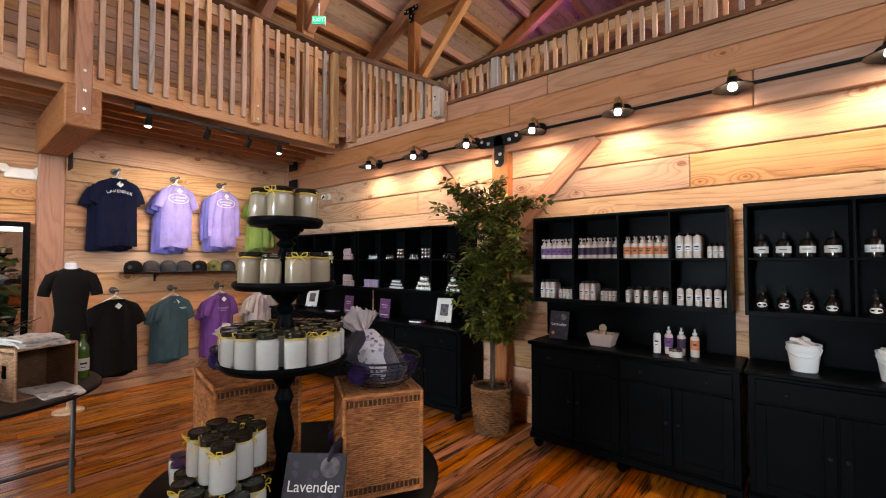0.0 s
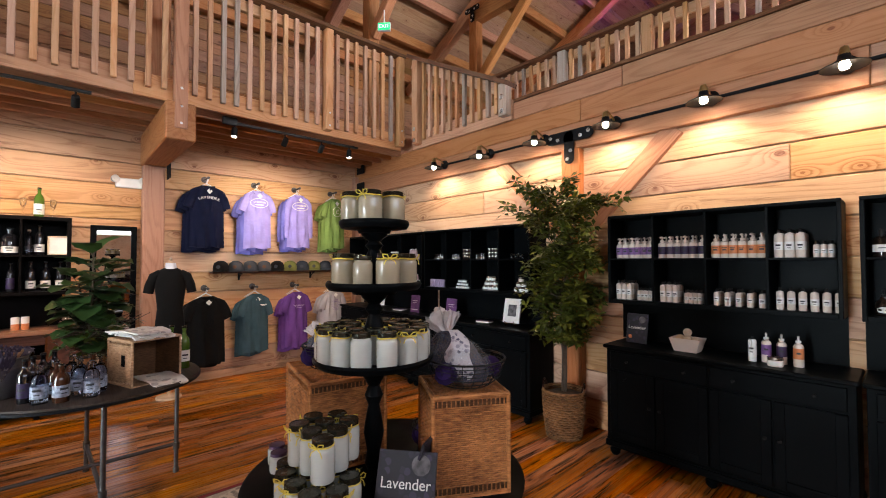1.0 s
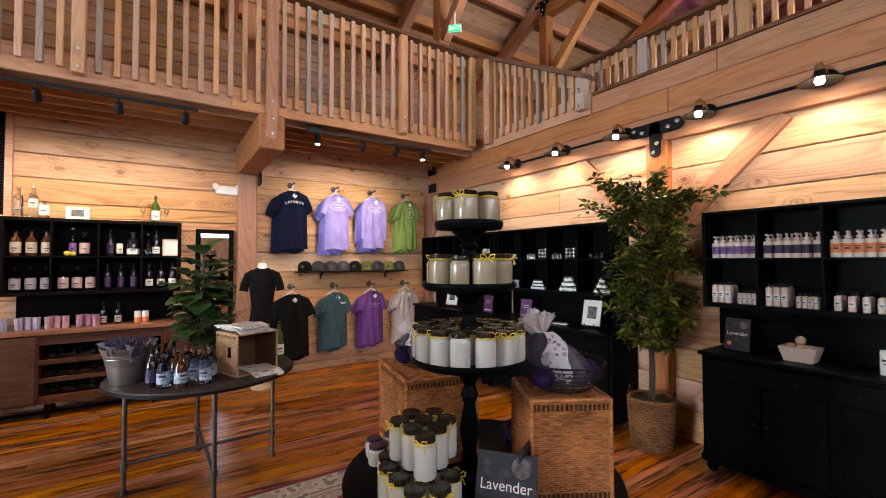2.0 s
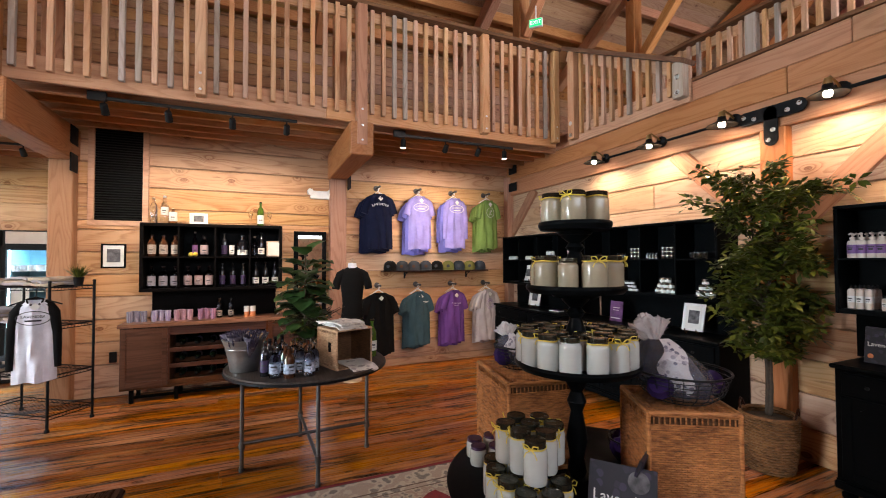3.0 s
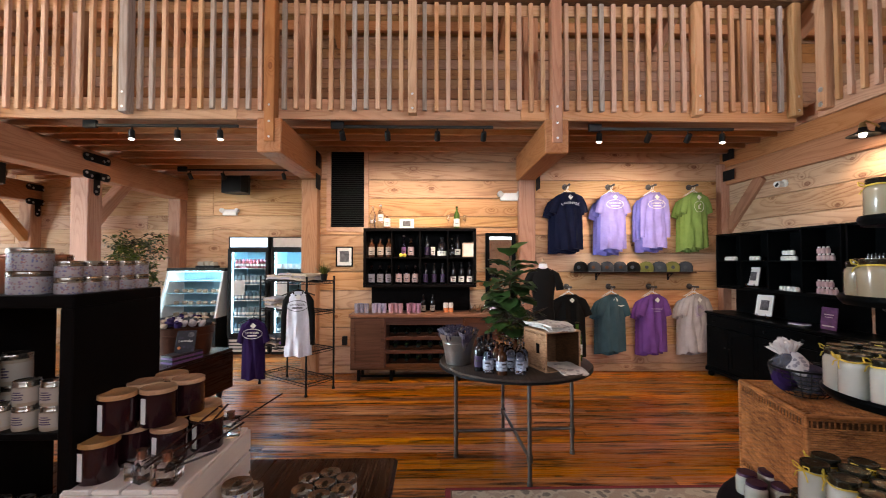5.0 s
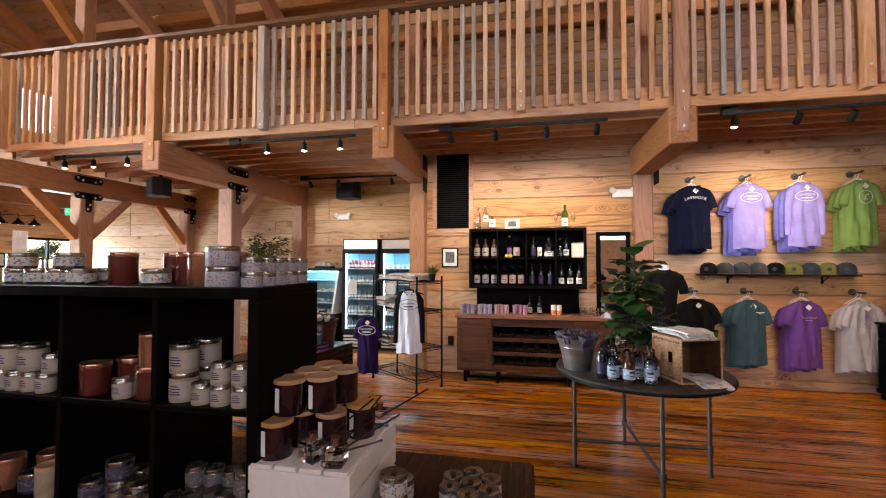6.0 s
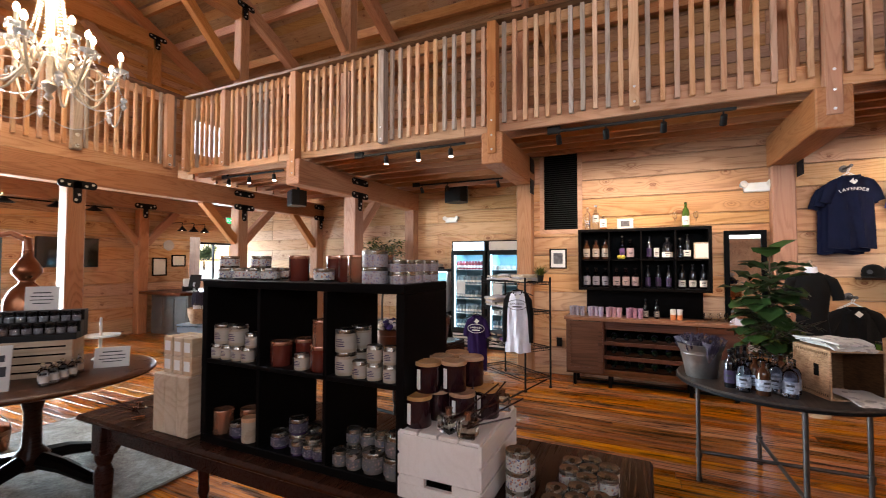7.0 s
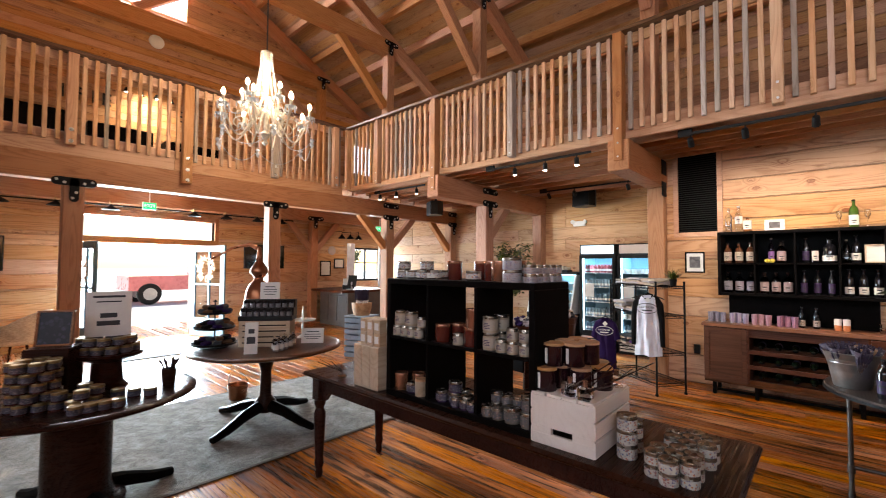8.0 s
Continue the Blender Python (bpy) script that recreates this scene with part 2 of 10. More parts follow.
class Shape:
    """Collects simple solids into one mesh."""

    def __init__(self):
        self.v, self.f, self.s, self.k = [], [], [], []

    def add(self, verts, faces, smooth=False, k=0, m=None):
        o = len(self.v)
        self.v += [tuple(m @ Vector(p)) for p in verts] if m is not None else [tuple(p) for p in verts]
        self.f += [[i + o for i in q] for q in faces]
        self.s += [smooth] * len(faces)
        self.k += [k] * len(faces)
        return self

    def box(self, a, b, c=0.0, k=0, m=None):
        lo, hi = [min(p, q) for p, q in zip(a, b)], [max(p, q) for p, q in zip(a, b)]
        c = min(c, *((h - l) * 0.45 for l, h in zip(lo, hi)))
        if c <= 0:
            vs = [(x, y, z) for x in (lo[0], hi[0]) for y in (lo[1], hi[1]) for z in (lo[2], hi[2])]
            return self.add(vs, [(0, 1, 3, 2), (4, 6, 7, 5), (0, 4, 5, 1), (2, 3, 7, 6), (0, 2, 6, 4), (1, 5, 7, 3)], False, k, m)
        vs, at = [], {}
        for sx in (0, 1):
            for sy in (0, 1):
                for sz in (0, 1):
                    p = [(lo, hi)[s][i] for i, s in enumerate((sx, sy, sz))]
                    d = [(c, -c)[s] for s in (sx, sy, sz)]
                    for axis in range(3):
                        q = [p[i] if i == axis else p[i] + d[i] for i in range(3)]
                        at[sx, sy, sz, axis] = len(vs)
                        vs.append(q)
        fs = []
        for axis in range(3):
            u, w = [i for i in range(3) if i != axis]
            for s in (0, 1):
                ring = []
                for su, sw in ((0, 0), (1, 0), (1, 1), (0, 1)):
                    key = [0, 0, 0]
                    key[axis], key[u], key[w] = s, su, sw
                    ring.append(at[(*key, axis)])
                fs.append(ring)
            for su in (0, 1):
                for sw in (0, 1):
                    k0, k1 = [0, 0, 0], [0, 0, 0]
                    k0[u], k0[w], k1[u], k1[w] = su, sw, su, sw
                    k1[axis] = 1
                    fs.append([at[(*k0, u)], at[(*k1, u)], at[(*k1, w)], at[(*k0, w)]])
        for sx in (0, 1):
            for sy in (0, 1):
                for sz in (0, 1):
                    fs.append([at[sx, sy, sz, i] for i in range(3)])
        mid = Vector([(l + h) / 2 for l, h in zip(lo, hi)])
        fixed = []
        for q in fs:
            p = [Vector(vs[i]) for i in q]
            n = (p[1] - p[0]).cross(p[2] - p[0])
            fixed.append(q if n.dot(sum(p, Vector()) / len(p) - mid) > 0 else q[::-1])
        return self.add(vs, fixed, False, k, m)

    def lathe(self, prof, n=20, at=(0, 0, 0), k=0, m=None, caps=True, squash=1.0):
        vs, fs = [], []
        for r, z in prof:
            for i in range(n):
                a = 2 * math.pi * i / n
                vs.append((at[0] + r * math.cos(a), at[1] + r * squash * math.sin(a), at[2] + z))
        for j in range(len(prof) - 1):
            for i in range(n):
                a, b = j * n + i, j * n + (i + 1) % n
                fs.append((a, b, b + n, a + n))
        if caps:
            if prof[0][0] > 1e-5:
                fs.append(list(range(n))[::-1])
            if prof[-1][0] > 1e-5:
                fs.append([(len(prof) - 1) * n + i for i in range(n)])
        return self.add(vs, fs, True, k, m)

    def tube(self, pts, r, n=8, k=0, m=None, closed=False):
        pts = [Vector(p) for p in pts]
        rs = r if isinstance(r, (list, tuple)) else [r] * len(pts)
        vs, fs, side = [], [], None
        for i, p in enumerate(pts):
            a, b = pts[i - 1] if i or closed else p, pts[(i + 1) % len(pts)] if i < len(pts) - 1 or closed else p
            d = (b - a).normalized()
            if side is None:
                side = d.orthogonal().normalized()
            side = (side - d * side.dot(d)).normalized()
            up = d.cross(side)
            for j in range(n):
                t = 2 * math.pi * j / n
                vs.append(p + (side * math.cos(t) + up * math.sin(t)) * rs[i])
        rows = len(pts) if closed else len(pts) - 1
        for i in range(rows):
            for j in range(n):
                a, b = i * n + j, i * n + (j + 1) % n
                c, d = ((i + 1) % len(pts)) * n + (j + 1) % n, ((i + 1) % len(pts)) * n + j
                fs.append((a, b, c, d))
        if not closed:
            fs.append(list(range(n))[::-1])
            fs.append([(len(pts) - 1) * n + j for j in range(n)])
        return self.add(vs, fs, True, k, m)

    def prism(self, poly, z0, z1, k=0, m=None):
        n = len(poly)
        area = sum(poly[i][0] * poly[(i + 1) % n][1] - poly[(i + 1) % n][0] * poly[i][1] for i in range(n))
        poly = poly if area > 0 else poly[::-1]
        vs = [(x, y, z0) for x, y in poly] + [(x, y, z1) for x, y in poly]
        fs = [list(range(n))[::-1], list(range(n, 2 * n))] + [(i, (i + 1) % n, n + (i + 1) % n, n + i) for i in range(n)]
        return self.add(vs, fs, False, k, m)

    def mesh(self, name, mats):
        me = bpy.data.meshes.new(name)
        me.from_pydata(self.v, [], self.f)
        me.polygons.foreach_set("use_smooth", self.s)
        me.polygons.foreach_set("material_index", self.k)
        for mt in mats if isinstance(mats, (list, tuple)) else [mats]:
            me.materials.append(mt)
        if any(self.s):
            me.set_sharp_from_angle(angle=radians(40))
        return me


def part(name, shape, mats, parent=None, label="", m=None):
    """One mesh under a thing or a part; its shape is given in the parent's own axes, or in those of m."""
    data = shape if isinstance(shape, bpy.types.Mesh) else shape.mesh(name, mats)
    ob = new(name, data)
    ob.parent = parent
    if m is not None:
        ob.matrix_basis = m
    if label:
        ob["label"] = label
    return ob


def thing(name, at, label, category, group="", kind="", turn=0.0):
    ob = new(name)
    ob.empty_display_size = 0.1
    ob.matrix_basis = pose(*at, 0, 0, turn)
    return tagged(ob, label, category, group, kind)


def along(p, q, roll=0.0):
    """Axes with x from p to q and z as near to up as can be."""
    p, q = Vector(p), Vector(q)
    x = (q - p).normalized()
    up = Vector((0, 0, 1)) if abs(x.z) < 0.98 else Vector((0, 1, 0))
    y = up.cross(x).normalized()
    z = x.cross(y)
    r = Matrix((x, y, z)).transposed().to_4x4()
    return Matrix.Translation(p) @ r @ pose(0, 0, 0, roll)


def stick(name, p, q, w, h, mat, parent=None, c=0.006, label=""):
    """A squared timber from p to q, w wide and h high about its middle line, with its grain along it."""
    d = (Vector(q) - Vector(p)).length
    return part(name, Shape().box((0, -w / 2, -h / 2), (d, w / 2, h / 2), c), mat, parent, label, along(p, q))


def lettering(text, size, depth, mat, name, parent, m, label=""):
    cu = bpy.data.curves.new(name, "FONT")
    cu.body, cu.size, cu.extrude, cu.align_x, cu.align_y = text, size, depth, "CENTER", "CENTER"
    tmp = bpy.data.objects.new(name, cu)
    me = bpy.data.meshes.new_from_object(tmp)
    bpy.data.objects.remove(tmp)
    me.materials.clear()
    me.materials.append(mat)
    return part(name, me, mat, parent, label, m)


rng = random.Random(7)

# ---------------------------------------------------------------- the building
W, N, S, WW, E, NN = -5.1, 4.9, -9.5, -7.1, 6.5, 13.6      # faces of the walls
DECK, RAIL = 3.26, 4.33                                    # loft floor and handrail
RIDGE, SLOPE, EAVE = 0.5, 0.522, 5.81                      # roof: ridge x, pitch, height over the wing's wall


def roof_z(x):
    return EAVE + SLOPE * ((RIDGE - WW) - abs(x - RIDGE))


def setting(name, shape, mat, label="", category=""):
    return tagged(part(name, shape, mat), label, category, kind="structure")


plank_meshes = {}


def plank(length, h, mat, parent, m, thick=0.03, name="plank"):
    key = (round(length, 2), round(h, 3), mat.name, thick)
    if key not in plank_meshes:
        plank_meshes[key] = Shape().box((0.0015, -thick / 2, 0.0042), (key[0] - 0.002, thick / 2, h - 0.0042), 0.006).mesh(name, mat)
    return part(name, plank_meshes[key], mat, parent, m=m)


def plank_wall(parent, p, q, z0, z1, course, seam, mat, holes=(), boards=(2.4, 3.6), thick=0.03, side=1):
    """Courses of planks from p to q (plan points), faces on that line, thickness to its left (side 1) or right (-1); holes are (s0, s1, z0, z1)."""
    p, q = Vector((*p, 0)), Vector((*q, 0))
    ax = along(p, q)
    length = (q - p).length
    zs = {z0, z1}
    z = seam
    while z > z0 + 0.03:
        zs.add(z) if z < z1 - 0.03 else None
        z -= course
    z = seam + course
    while z < z1 - 0.03:
        zs.add(z) if z > z0 + 0.03 else None
        z += course
    for h in holes:
        zs |= {z for z in h[2:] if z0 < z < z1}
    zs = sorted(zs)
    for a, b in zip(zs, zs[1:]):
        spans, s = [], 0.0
        for h in sorted(h for h in holes if h[2] < (a + b) / 2 < h[3]):
            spans.append((s, h[0]))
            s = h[1]
        spans.append((s, length))
        for s0, s1 in spans:
            if s1 - s0 < 0.02:
                continue
            cut = s0
            while cut < s1 - 0.01:
                step = rng.choice(boards)
                end = cut + step if s1 - cut - step > 0.7 else s1
                plank(end - cut, b - a, mat, parent, ax @ pose(cut, side * thick / 2, a), thick)
                cut = end


# floor, with the boards laid last
floor = setting("floor", Shape().box((WW - 0.3, S - 0.3, -0.25), (E, NN, -0.022)), DARK_IN, "amber-stained glossy plank floor with dark grain", "floor")

# north wall
wall_north = setting("wall_north", Shape().box((W - 0.2, N + 0.03, 0), (E, N + 0.2, 3.2)), PINE, "wall of wide knotty pine planks above black shelving", "wall")
plank_wall(wall_north, (W, N), (3.6, N), 0, 2.62, 0.26, 2.34, PINE, boards=(2.8, 3.9))
header = tagged(part("beam_north", Shape().box((W, N - 0.02, 2.6), (E, N + 0.1, 3.215)), FIR), "header of three stacked timbers along the pine wall", "beam", kind="structure")
for z0, z1, cuts in ((2.6, 2.845, (W, 0.9, 4.6)), (2.848, 3.06, (W, -1.02, 2.2, 5.0)), (3.063, 3.243, (W, -0.62, 3.1, 5.0))):
    for a, b in zip(cuts, cuts[1:]):
        stick("timber", (a + 0.002, N + 0.005, (z0 + z1) / 2), (b - 0.002, N + 0.005, (z0 + z1) / 2), 0.13, z1 - z0, FIR, header)
rim_cap = tagged(part("live_edge_cap", Shape(), BARK), kind="structure", label="rough live-edge board capping the timber header", category="trim")
s = Shape()
for i in range(60):
    x = -1.9 + i * 0.14
    a, b = 0.025 * noise.noise((i * 0.6, 3, 0)), 0.025 * noise.noise((i * 0.6 + 0.6, 3, 0))
    s.add([(x, N - 0.075 + a, 3.245), (x + 0.14, N - 0.075 + b, 3.245), (x + 0.14, N + 0.3, 3.245), (x, N + 0.3, 3.245),
           (x, N - 0.068 + a, 3.278), (x + 0.14, N - 0.068 + b, 3.278), (x + 0.14, N + 0.3, 3.278), (x, N + 0.3, 3.278)],
          [(3, 2, 1, 0), (4, 5, 6, 7), (0, 1, 5, 4), (2, 3, 7, 6)])
rim_cap.data = s.mesh("live_edge_cap", BARK)

# west wall of two bays, and the side of the recess
wall_west = setting("wall_west", Shape().box((W - 0.2, -0.8, 0), (W - 0.035, N + 0.2, DECK)), PINE, "wall of wide knotty pine planks hung with shirts and shelves", "wall")
LOUVER = (-0.66, -0.20, 2.02, 3.10)
plank_wall(wall_west, (W, N), (W, 2.15), 0, 3.17, 0.257, 2.94, PINE, boards=(2.9,), side=-1)
plank_wall(wall_west, (W, 2.0), (W, -0.85), 0, 3.17, 0.257, 2.94, PINE, boards=(2.9,), side=-1,
           holes=[(2.0 - LOUVER[1], 2.0 - LOUVER[0], LOUVER[2], LOUVER[3])])
wall_recess = setting("wall_recess", Shape().box((WW - 0.2, -0.86, 0), (W - 0.05, -0.7, DECK)), PINE, "pine plank side wall of the recess", "wall")
plank_wall(wall_recess, (W, -0.92), (WW, -0.92), 0, 3.17, 0.257, 2.94, PINE, side=-1)
wall_wing = setting("wall_wing", Shape().box((WW - 0.25, S - 0.2, 0), (WW - 0.035, NN, EAVE + 0.05)), PINE, "pine plank wall behind the drink coolers", "wall")
plank_wall(wall_wing, (WW, -0.92), (WW, S), 0, 3.17, 0.257, 2.9, PINE, side=-1)
plank_wall(wall_wing, (WW, NN), (WW, S), 3.27, EAVE, 0.19, 3.46, LOFTB_SHADED, boards=(3.4, 4.4), side=-1)
# south wall with the entrance and a window
DOOR, TRANSOM, WINDOW = (-1.75, 0.21, 0.0, 1.97), (-2.19, 0.21, 2.07, 2.50), (-7.05, -5.86, 1.08, 2.06)
wall_south = setting("wall_south", Shape(), PINE, "pine plank entrance wall with double doors and transom", "wall")
s = Shape()
for a, b, z0, z1 in ((WW, WINDOW[0], 0, 3.2), (WINDOW[0], WINDOW[1], 0, WINDOW[2]), (WINDOW[0], WINDOW[1], WINDOW[3], 3.2), (WINDOW[1], TRANSOM[0], 0, 3.2), (TRANSOM[0], DOOR[0], 0, 2.07),
                     (DOOR[0], DOOR[1], 1.97, 2.07), (TRANSOM[0], TRANSOM[1], 2.5, 3.2), (DOOR[1], E, 0, 3.2)):
    s.box((a, S - 0.2, z0), (b, S - 0.035, z1))
wall_south.data = s.mesh("wall_south", PINE)
plank_wall(wall_south, (WW, S), (3.2, S), 0, 3.17, 0.257, 2.9, PINE, side=-1,
           holes=[(DOOR[0] - WW, DOOR[1] - WW, 0, 1.97), (TRANSOM[0] - WW, TRANSOM[1] - WW, 2.07, 2.5), (WINDOW[0] - WW, WINDOW[1] - WW, WINDOW[2], WINDOW[3])])
# gable over the south loft, with a clerestory and a small loft window
gable = setting("wall_gable", Shape(), BOARD, "narrow-board gable wall above the loft", "wall")
CLERE, LOFTWIN = (-1.5, 0.7, 6.95, 7.7), (-6.75, -5.85, 4.32, 5.2)
s = Shape()
z = DECK
while z < roof_z(RIDGE):
    z1 = z + 0.145
    x0 = max(WW, RIDGE - (roof_z(RIDGE) - z1) / SLOPE)
    x1 = min(E, RIDGE + (roof_z(RIDGE) - z1) / SLOPE)
    spans = [(x0, x1)]
    for hx0, hx1, hz0, hz1 in (CLERE, LOFTWIN):
        if hz0 < (z + z1) / 2 < hz1:
            spans = [t for a, b in spans for t in ((a, min(b, hx0)), (max(a, hx1), b)) if t[1] > t[0] + 0.05]
    for a, b in spans:
        if z == DECK:
            s.box((a, S - 0.12, z + 0.002), (b, S, z1 - 0.002), 0.004)
        else:
            part("board", Shape().box((a, S - 0.12, z + 0.002), (b, S, z1 - 0.002), 0.004), BOARD, gable)
    z = z1
gable.data = s.mesh("wall_gable", BOARD)
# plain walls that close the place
# east wall is out of view; its openings are added for the fill lamps
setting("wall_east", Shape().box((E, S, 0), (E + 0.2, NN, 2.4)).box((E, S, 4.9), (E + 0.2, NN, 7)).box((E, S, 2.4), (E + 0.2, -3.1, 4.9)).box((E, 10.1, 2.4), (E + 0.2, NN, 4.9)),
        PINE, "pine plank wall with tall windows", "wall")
setting("wall_north_gable", Shape().box((WW, NN, 0), (E, NN + 0.2, 10)), BOARD, "board wall at the end of the loft", "wall")

# roof: boards in one mesh, purlins and trusses
s = Shape()
run = RIDGE - WW + 0.5
for side in (-1, 1):
    n = int(run / 0.16)
    for i in range(n):
        a, b = i * 0.16 + 0.002, (i + 1) * 0.16 - 0.002
        xa, xb = RIDGE + side * a, RIDGE + side * b
        for y0, y1 in ((S - 0.3, -3.0 + (i % 5) * 0.8), (-2.996 + (i % 5) * 0.8, NN + 0.3)):
            s.add([(xa, y0, roof_z(xa)), (xb, y0, roof_z(xb)), (xb, y1, roof_z(xb)), (xa, y1, roof_z(xa)),
                   (xa, y0, roof_z(xa) + 0.04), (xb, y0, roof_z(xb) + 0.04), (xb, y1, roof_z(xb) + 0.04), (xa, y1, roof_z(xa) + 0.04)],
                  [(0, 1, 2, 3), (7, 6, 5, 4), (0, 4, 5, 1), (3, 2, 6, 7), (1, 5, 6, 2), (0, 3, 7, 4)])
ceiling = setting("ceiling", s, ROOFB, "sloping board ceiling under the roof", "ceiling")
setting("roof", Shape().add([(WW - 0.6, S - 0.5, roof_z(WW - 0.6) + 0.1), (RIDGE, S - 0.5, roof_z(RIDGE) + 0.1), (RIDGE, NN + 0.5, roof_z(RIDGE) + 0.1), (WW - 0.6, NN + 0.5, roof_z(WW - 0.6) + 0.1),
                             (8.7, S - 0.5, roof_z(8.7) + 0.1), (8.7, NN + 0.5, roof_z(8.7) + 0.1)], [(0, 1, 2, 3), (1, 4, 5, 2)]), DARK_IN, "dark roof covering", "roof")

# loft decks: west strip, south strip, north ledge; joists show from below
deck = setting("loft_floor", Shape().box((WW, S, DECK - 0.04), (-3.66, NN, DECK)).box((-3.66, S, DECK - 0.04), (E, -6.45, DECK)).box((-3.66, N + 0.1, DECK - 0.04), (E, NN, DECK)),
               BOARD, "board floor of the timber loft", "loft")
for x in (-3.86, -4.10, -4.36, -4.62, -4.88, -5.3, -5.7, -6.1, -6.5, -6.9):
    y0, y1 = (-6.4, N - 0.02) if x > W else (-6.4, -0.95)
    stick("joist", (x, y0, 3.12), (x, y1, 3.12), 0.045, 0.19, FIR, deck)
for x in np.arange(-6.6, 4.0, 0.45):
    stick("joist", (x, S, 3.12), (x, -6.6, 3.12), 0.045, 0.19, FIR, deck)


def plate(parent, at, face=1, tee=True, w=0.46):
    """A black steel strap with rounded ends, or a T of two, with bolt heads; at is the middle of the upper strap, face the side of y it shows."""
    s, b = Shape(), Shape()
    t = 0.012

    def strap(p, q, r):
        d = (Vector(q) - Vector(p)).normalized()
        a0 = math.atan2(d.y, d.x)
        pts = [(q[0] + r * math.cos(a0 + a), q[1] + r * math.sin(a0 + a)) for a in np.linspace(-math.pi / 2, math.pi / 2, 9)]
        pts += [(p[0] + r * math.cos(a0 + a), p[1] + r * math.sin(a0 + a)) for a in np.linspace(math.pi / 2, 3 * math.pi / 2, 9)]
        s.prism(pts, 0, t, m=pose(0, 0, 0, 90))

    strap((-w / 2 + 0.055, 0), (w / 2 - 0.055, 0), 0.055)
    heads = [(-w / 2 + 0.05, 0.015), (-w / 2 + 0.13, -0.015), (w / 2 - 0.05, 0.015), (w / 2 - 0.13, -0.015)]
    if tee:
        strap((0, 0), (0, -0.215), 0.05)
        heads += [(0.018, -0.14), (-0.018, -0.215)]
    for hx, hz in heads:
        b.lathe([(0.019, 0), (0.019, 0.004), (0.012, 0.005), (0.012, 0.014), (0, 0.015)], 8, m=pose(hx, -t, hz, 90))
    ob = part("strap", s, IRON, parent, "black steel strap", pose(*at, 0, 0, 180 if face > 0 else 0))
    part("bolts", b, BOLT, ob)


# beams and posts of the west loft
POSTS_Y = (2.06, -0.92, -3.91)
frame_west = thing("timber_frame", (0, 0, 0), "fir posts and beams carrying the west loft", "timber frame", kind="structure")
for y in POSTS_Y[:2]:
    stick("beam", (W - 0.05, y, 2.85), (-3.535, y, 2.85), 0.25, 0.36, FIR, frame_west, 0.012)
    stick("post", (W + 0.02, y, 0), (W + 0.02, y, 2.67), 0.23, 0.22, FIR, frame_west, 0.012)
    for z in (2.62, 2.92):
        part("strap", Shape().box((W + 0.1, y + 0.126, z - 0.1), (W + 0.3, y + 0.138, z + 0.1), 0.003), IRON, frame_west)
stick("beam", (WW, -3.91, 2.85), (-3.535, -3.91, 2.85), 0.25, 0.36, FIR, frame_west, 0.012)
stick("post", (-4.97, -3.91, 0), (-4.97, -3.91, 2.67), 0.24, 0.24, FIR, frame_west, 0.012)
stick("post", (WW + 0.1, -3.91, 0), (WW + 0.1, -3.91, 2.67), 0.22, 0.22, FIR, frame_west, 0.012)
stick("brace", (-5.05, -3.91, 2.05), (-5.75, -3.91, 2.8), 0.14, 0.16, FIR, frame_west, 0.01)
plate(frame_west, (-4.97, -3.783, 2.70))
plate(frame_west, (-4.97, -3.783, 2.93), tee=False)

# frame of the south loft
frame_south = thing("timber_frame", (0, 0, 0), "fir posts, braces and beam carrying the south loft", "timber frame", kind="structure")
YS = -6.55
stick("beam", (WW, YS, 2.80), (E, YS, 2.80), 0.24, 0.34, FIR, frame_south, 0.012)
stick("beam", (WW, S + 0.14, 2.86), (E, S + 0.14, 2.86), 0.2, 0.3, FIR, frame_south, 0.012)
for x in (0.62, -2.12, -4.82, WW + 0.1):
    stick("post", (x, YS, 0), (x, YS, 2.63), 0.22, 0.22, FIR, frame_south, 0.012)
    plate(frame_south, (x, YS + 0.122, 2.62))
    plate(frame_south, (x, YS + 0.122, 2.88), tee=False) if x < -4 else None
for x in (-4.62,):
    stick("post", (x, S + 0.12, 0), (x, S + 0.12, 2.71), 0.2, 0.2, FIR, frame_south, 0.012)
    plate(frame_south, (x, S + 0.242, 2.78))
for x, d in ((-4.82, 1), (-4.82, -1), (WW + 0.1, 1)):
    stick("brace", (x + d * 0.08, YS, 1.95), (x + d * 0.78, YS, 2.66), 0.13, 0.15, FIR, frame_south, 0.01)
for x, d in ((-4.62, 1), (-4.62, -1)):
    stick("brace", (x + d * 0.08, S + 0.12, 1.95), (x + d * 0.75, S + 0.12, 2.72), 0.12, 0.15, FIR, frame_south, 0.01)

# frame on the north wall
frame_north = thing("timber_frame", (0, 0, 0), "fir post and knee braces set against the pine wall", "timber frame", kind="structure")
stick("post", (-1.12, N - 0.03, 0), (-1.12, N - 0.03, 2.6), 0.19, 0.12, FIR, frame_north, 0.01)
stick("brace", (-1.22, N - 0.01, 1.80), (-2.03, N - 0.01, 2.61), 0.06, 0.16, FIR, frame_north, 0.006)
stick("brace", (-1.02, N - 0.01, 1.80), (-0.21, N - 0.01, 2.61), 0.06, 0.16, FIR, frame_north, 0.006)
stick("brace", (W + 0.05, N - 0.01, 1.95), (W + 0.72, N - 0.01, 2.61), 0.06, 0.16, FIR, frame_north, 0.006)
stick("post", (W + 0.06, N - 0.06, 0), (W + 0.06, N - 0.06, 2.9), 0.12, 0.12, FIR, frame_north, 0.01)
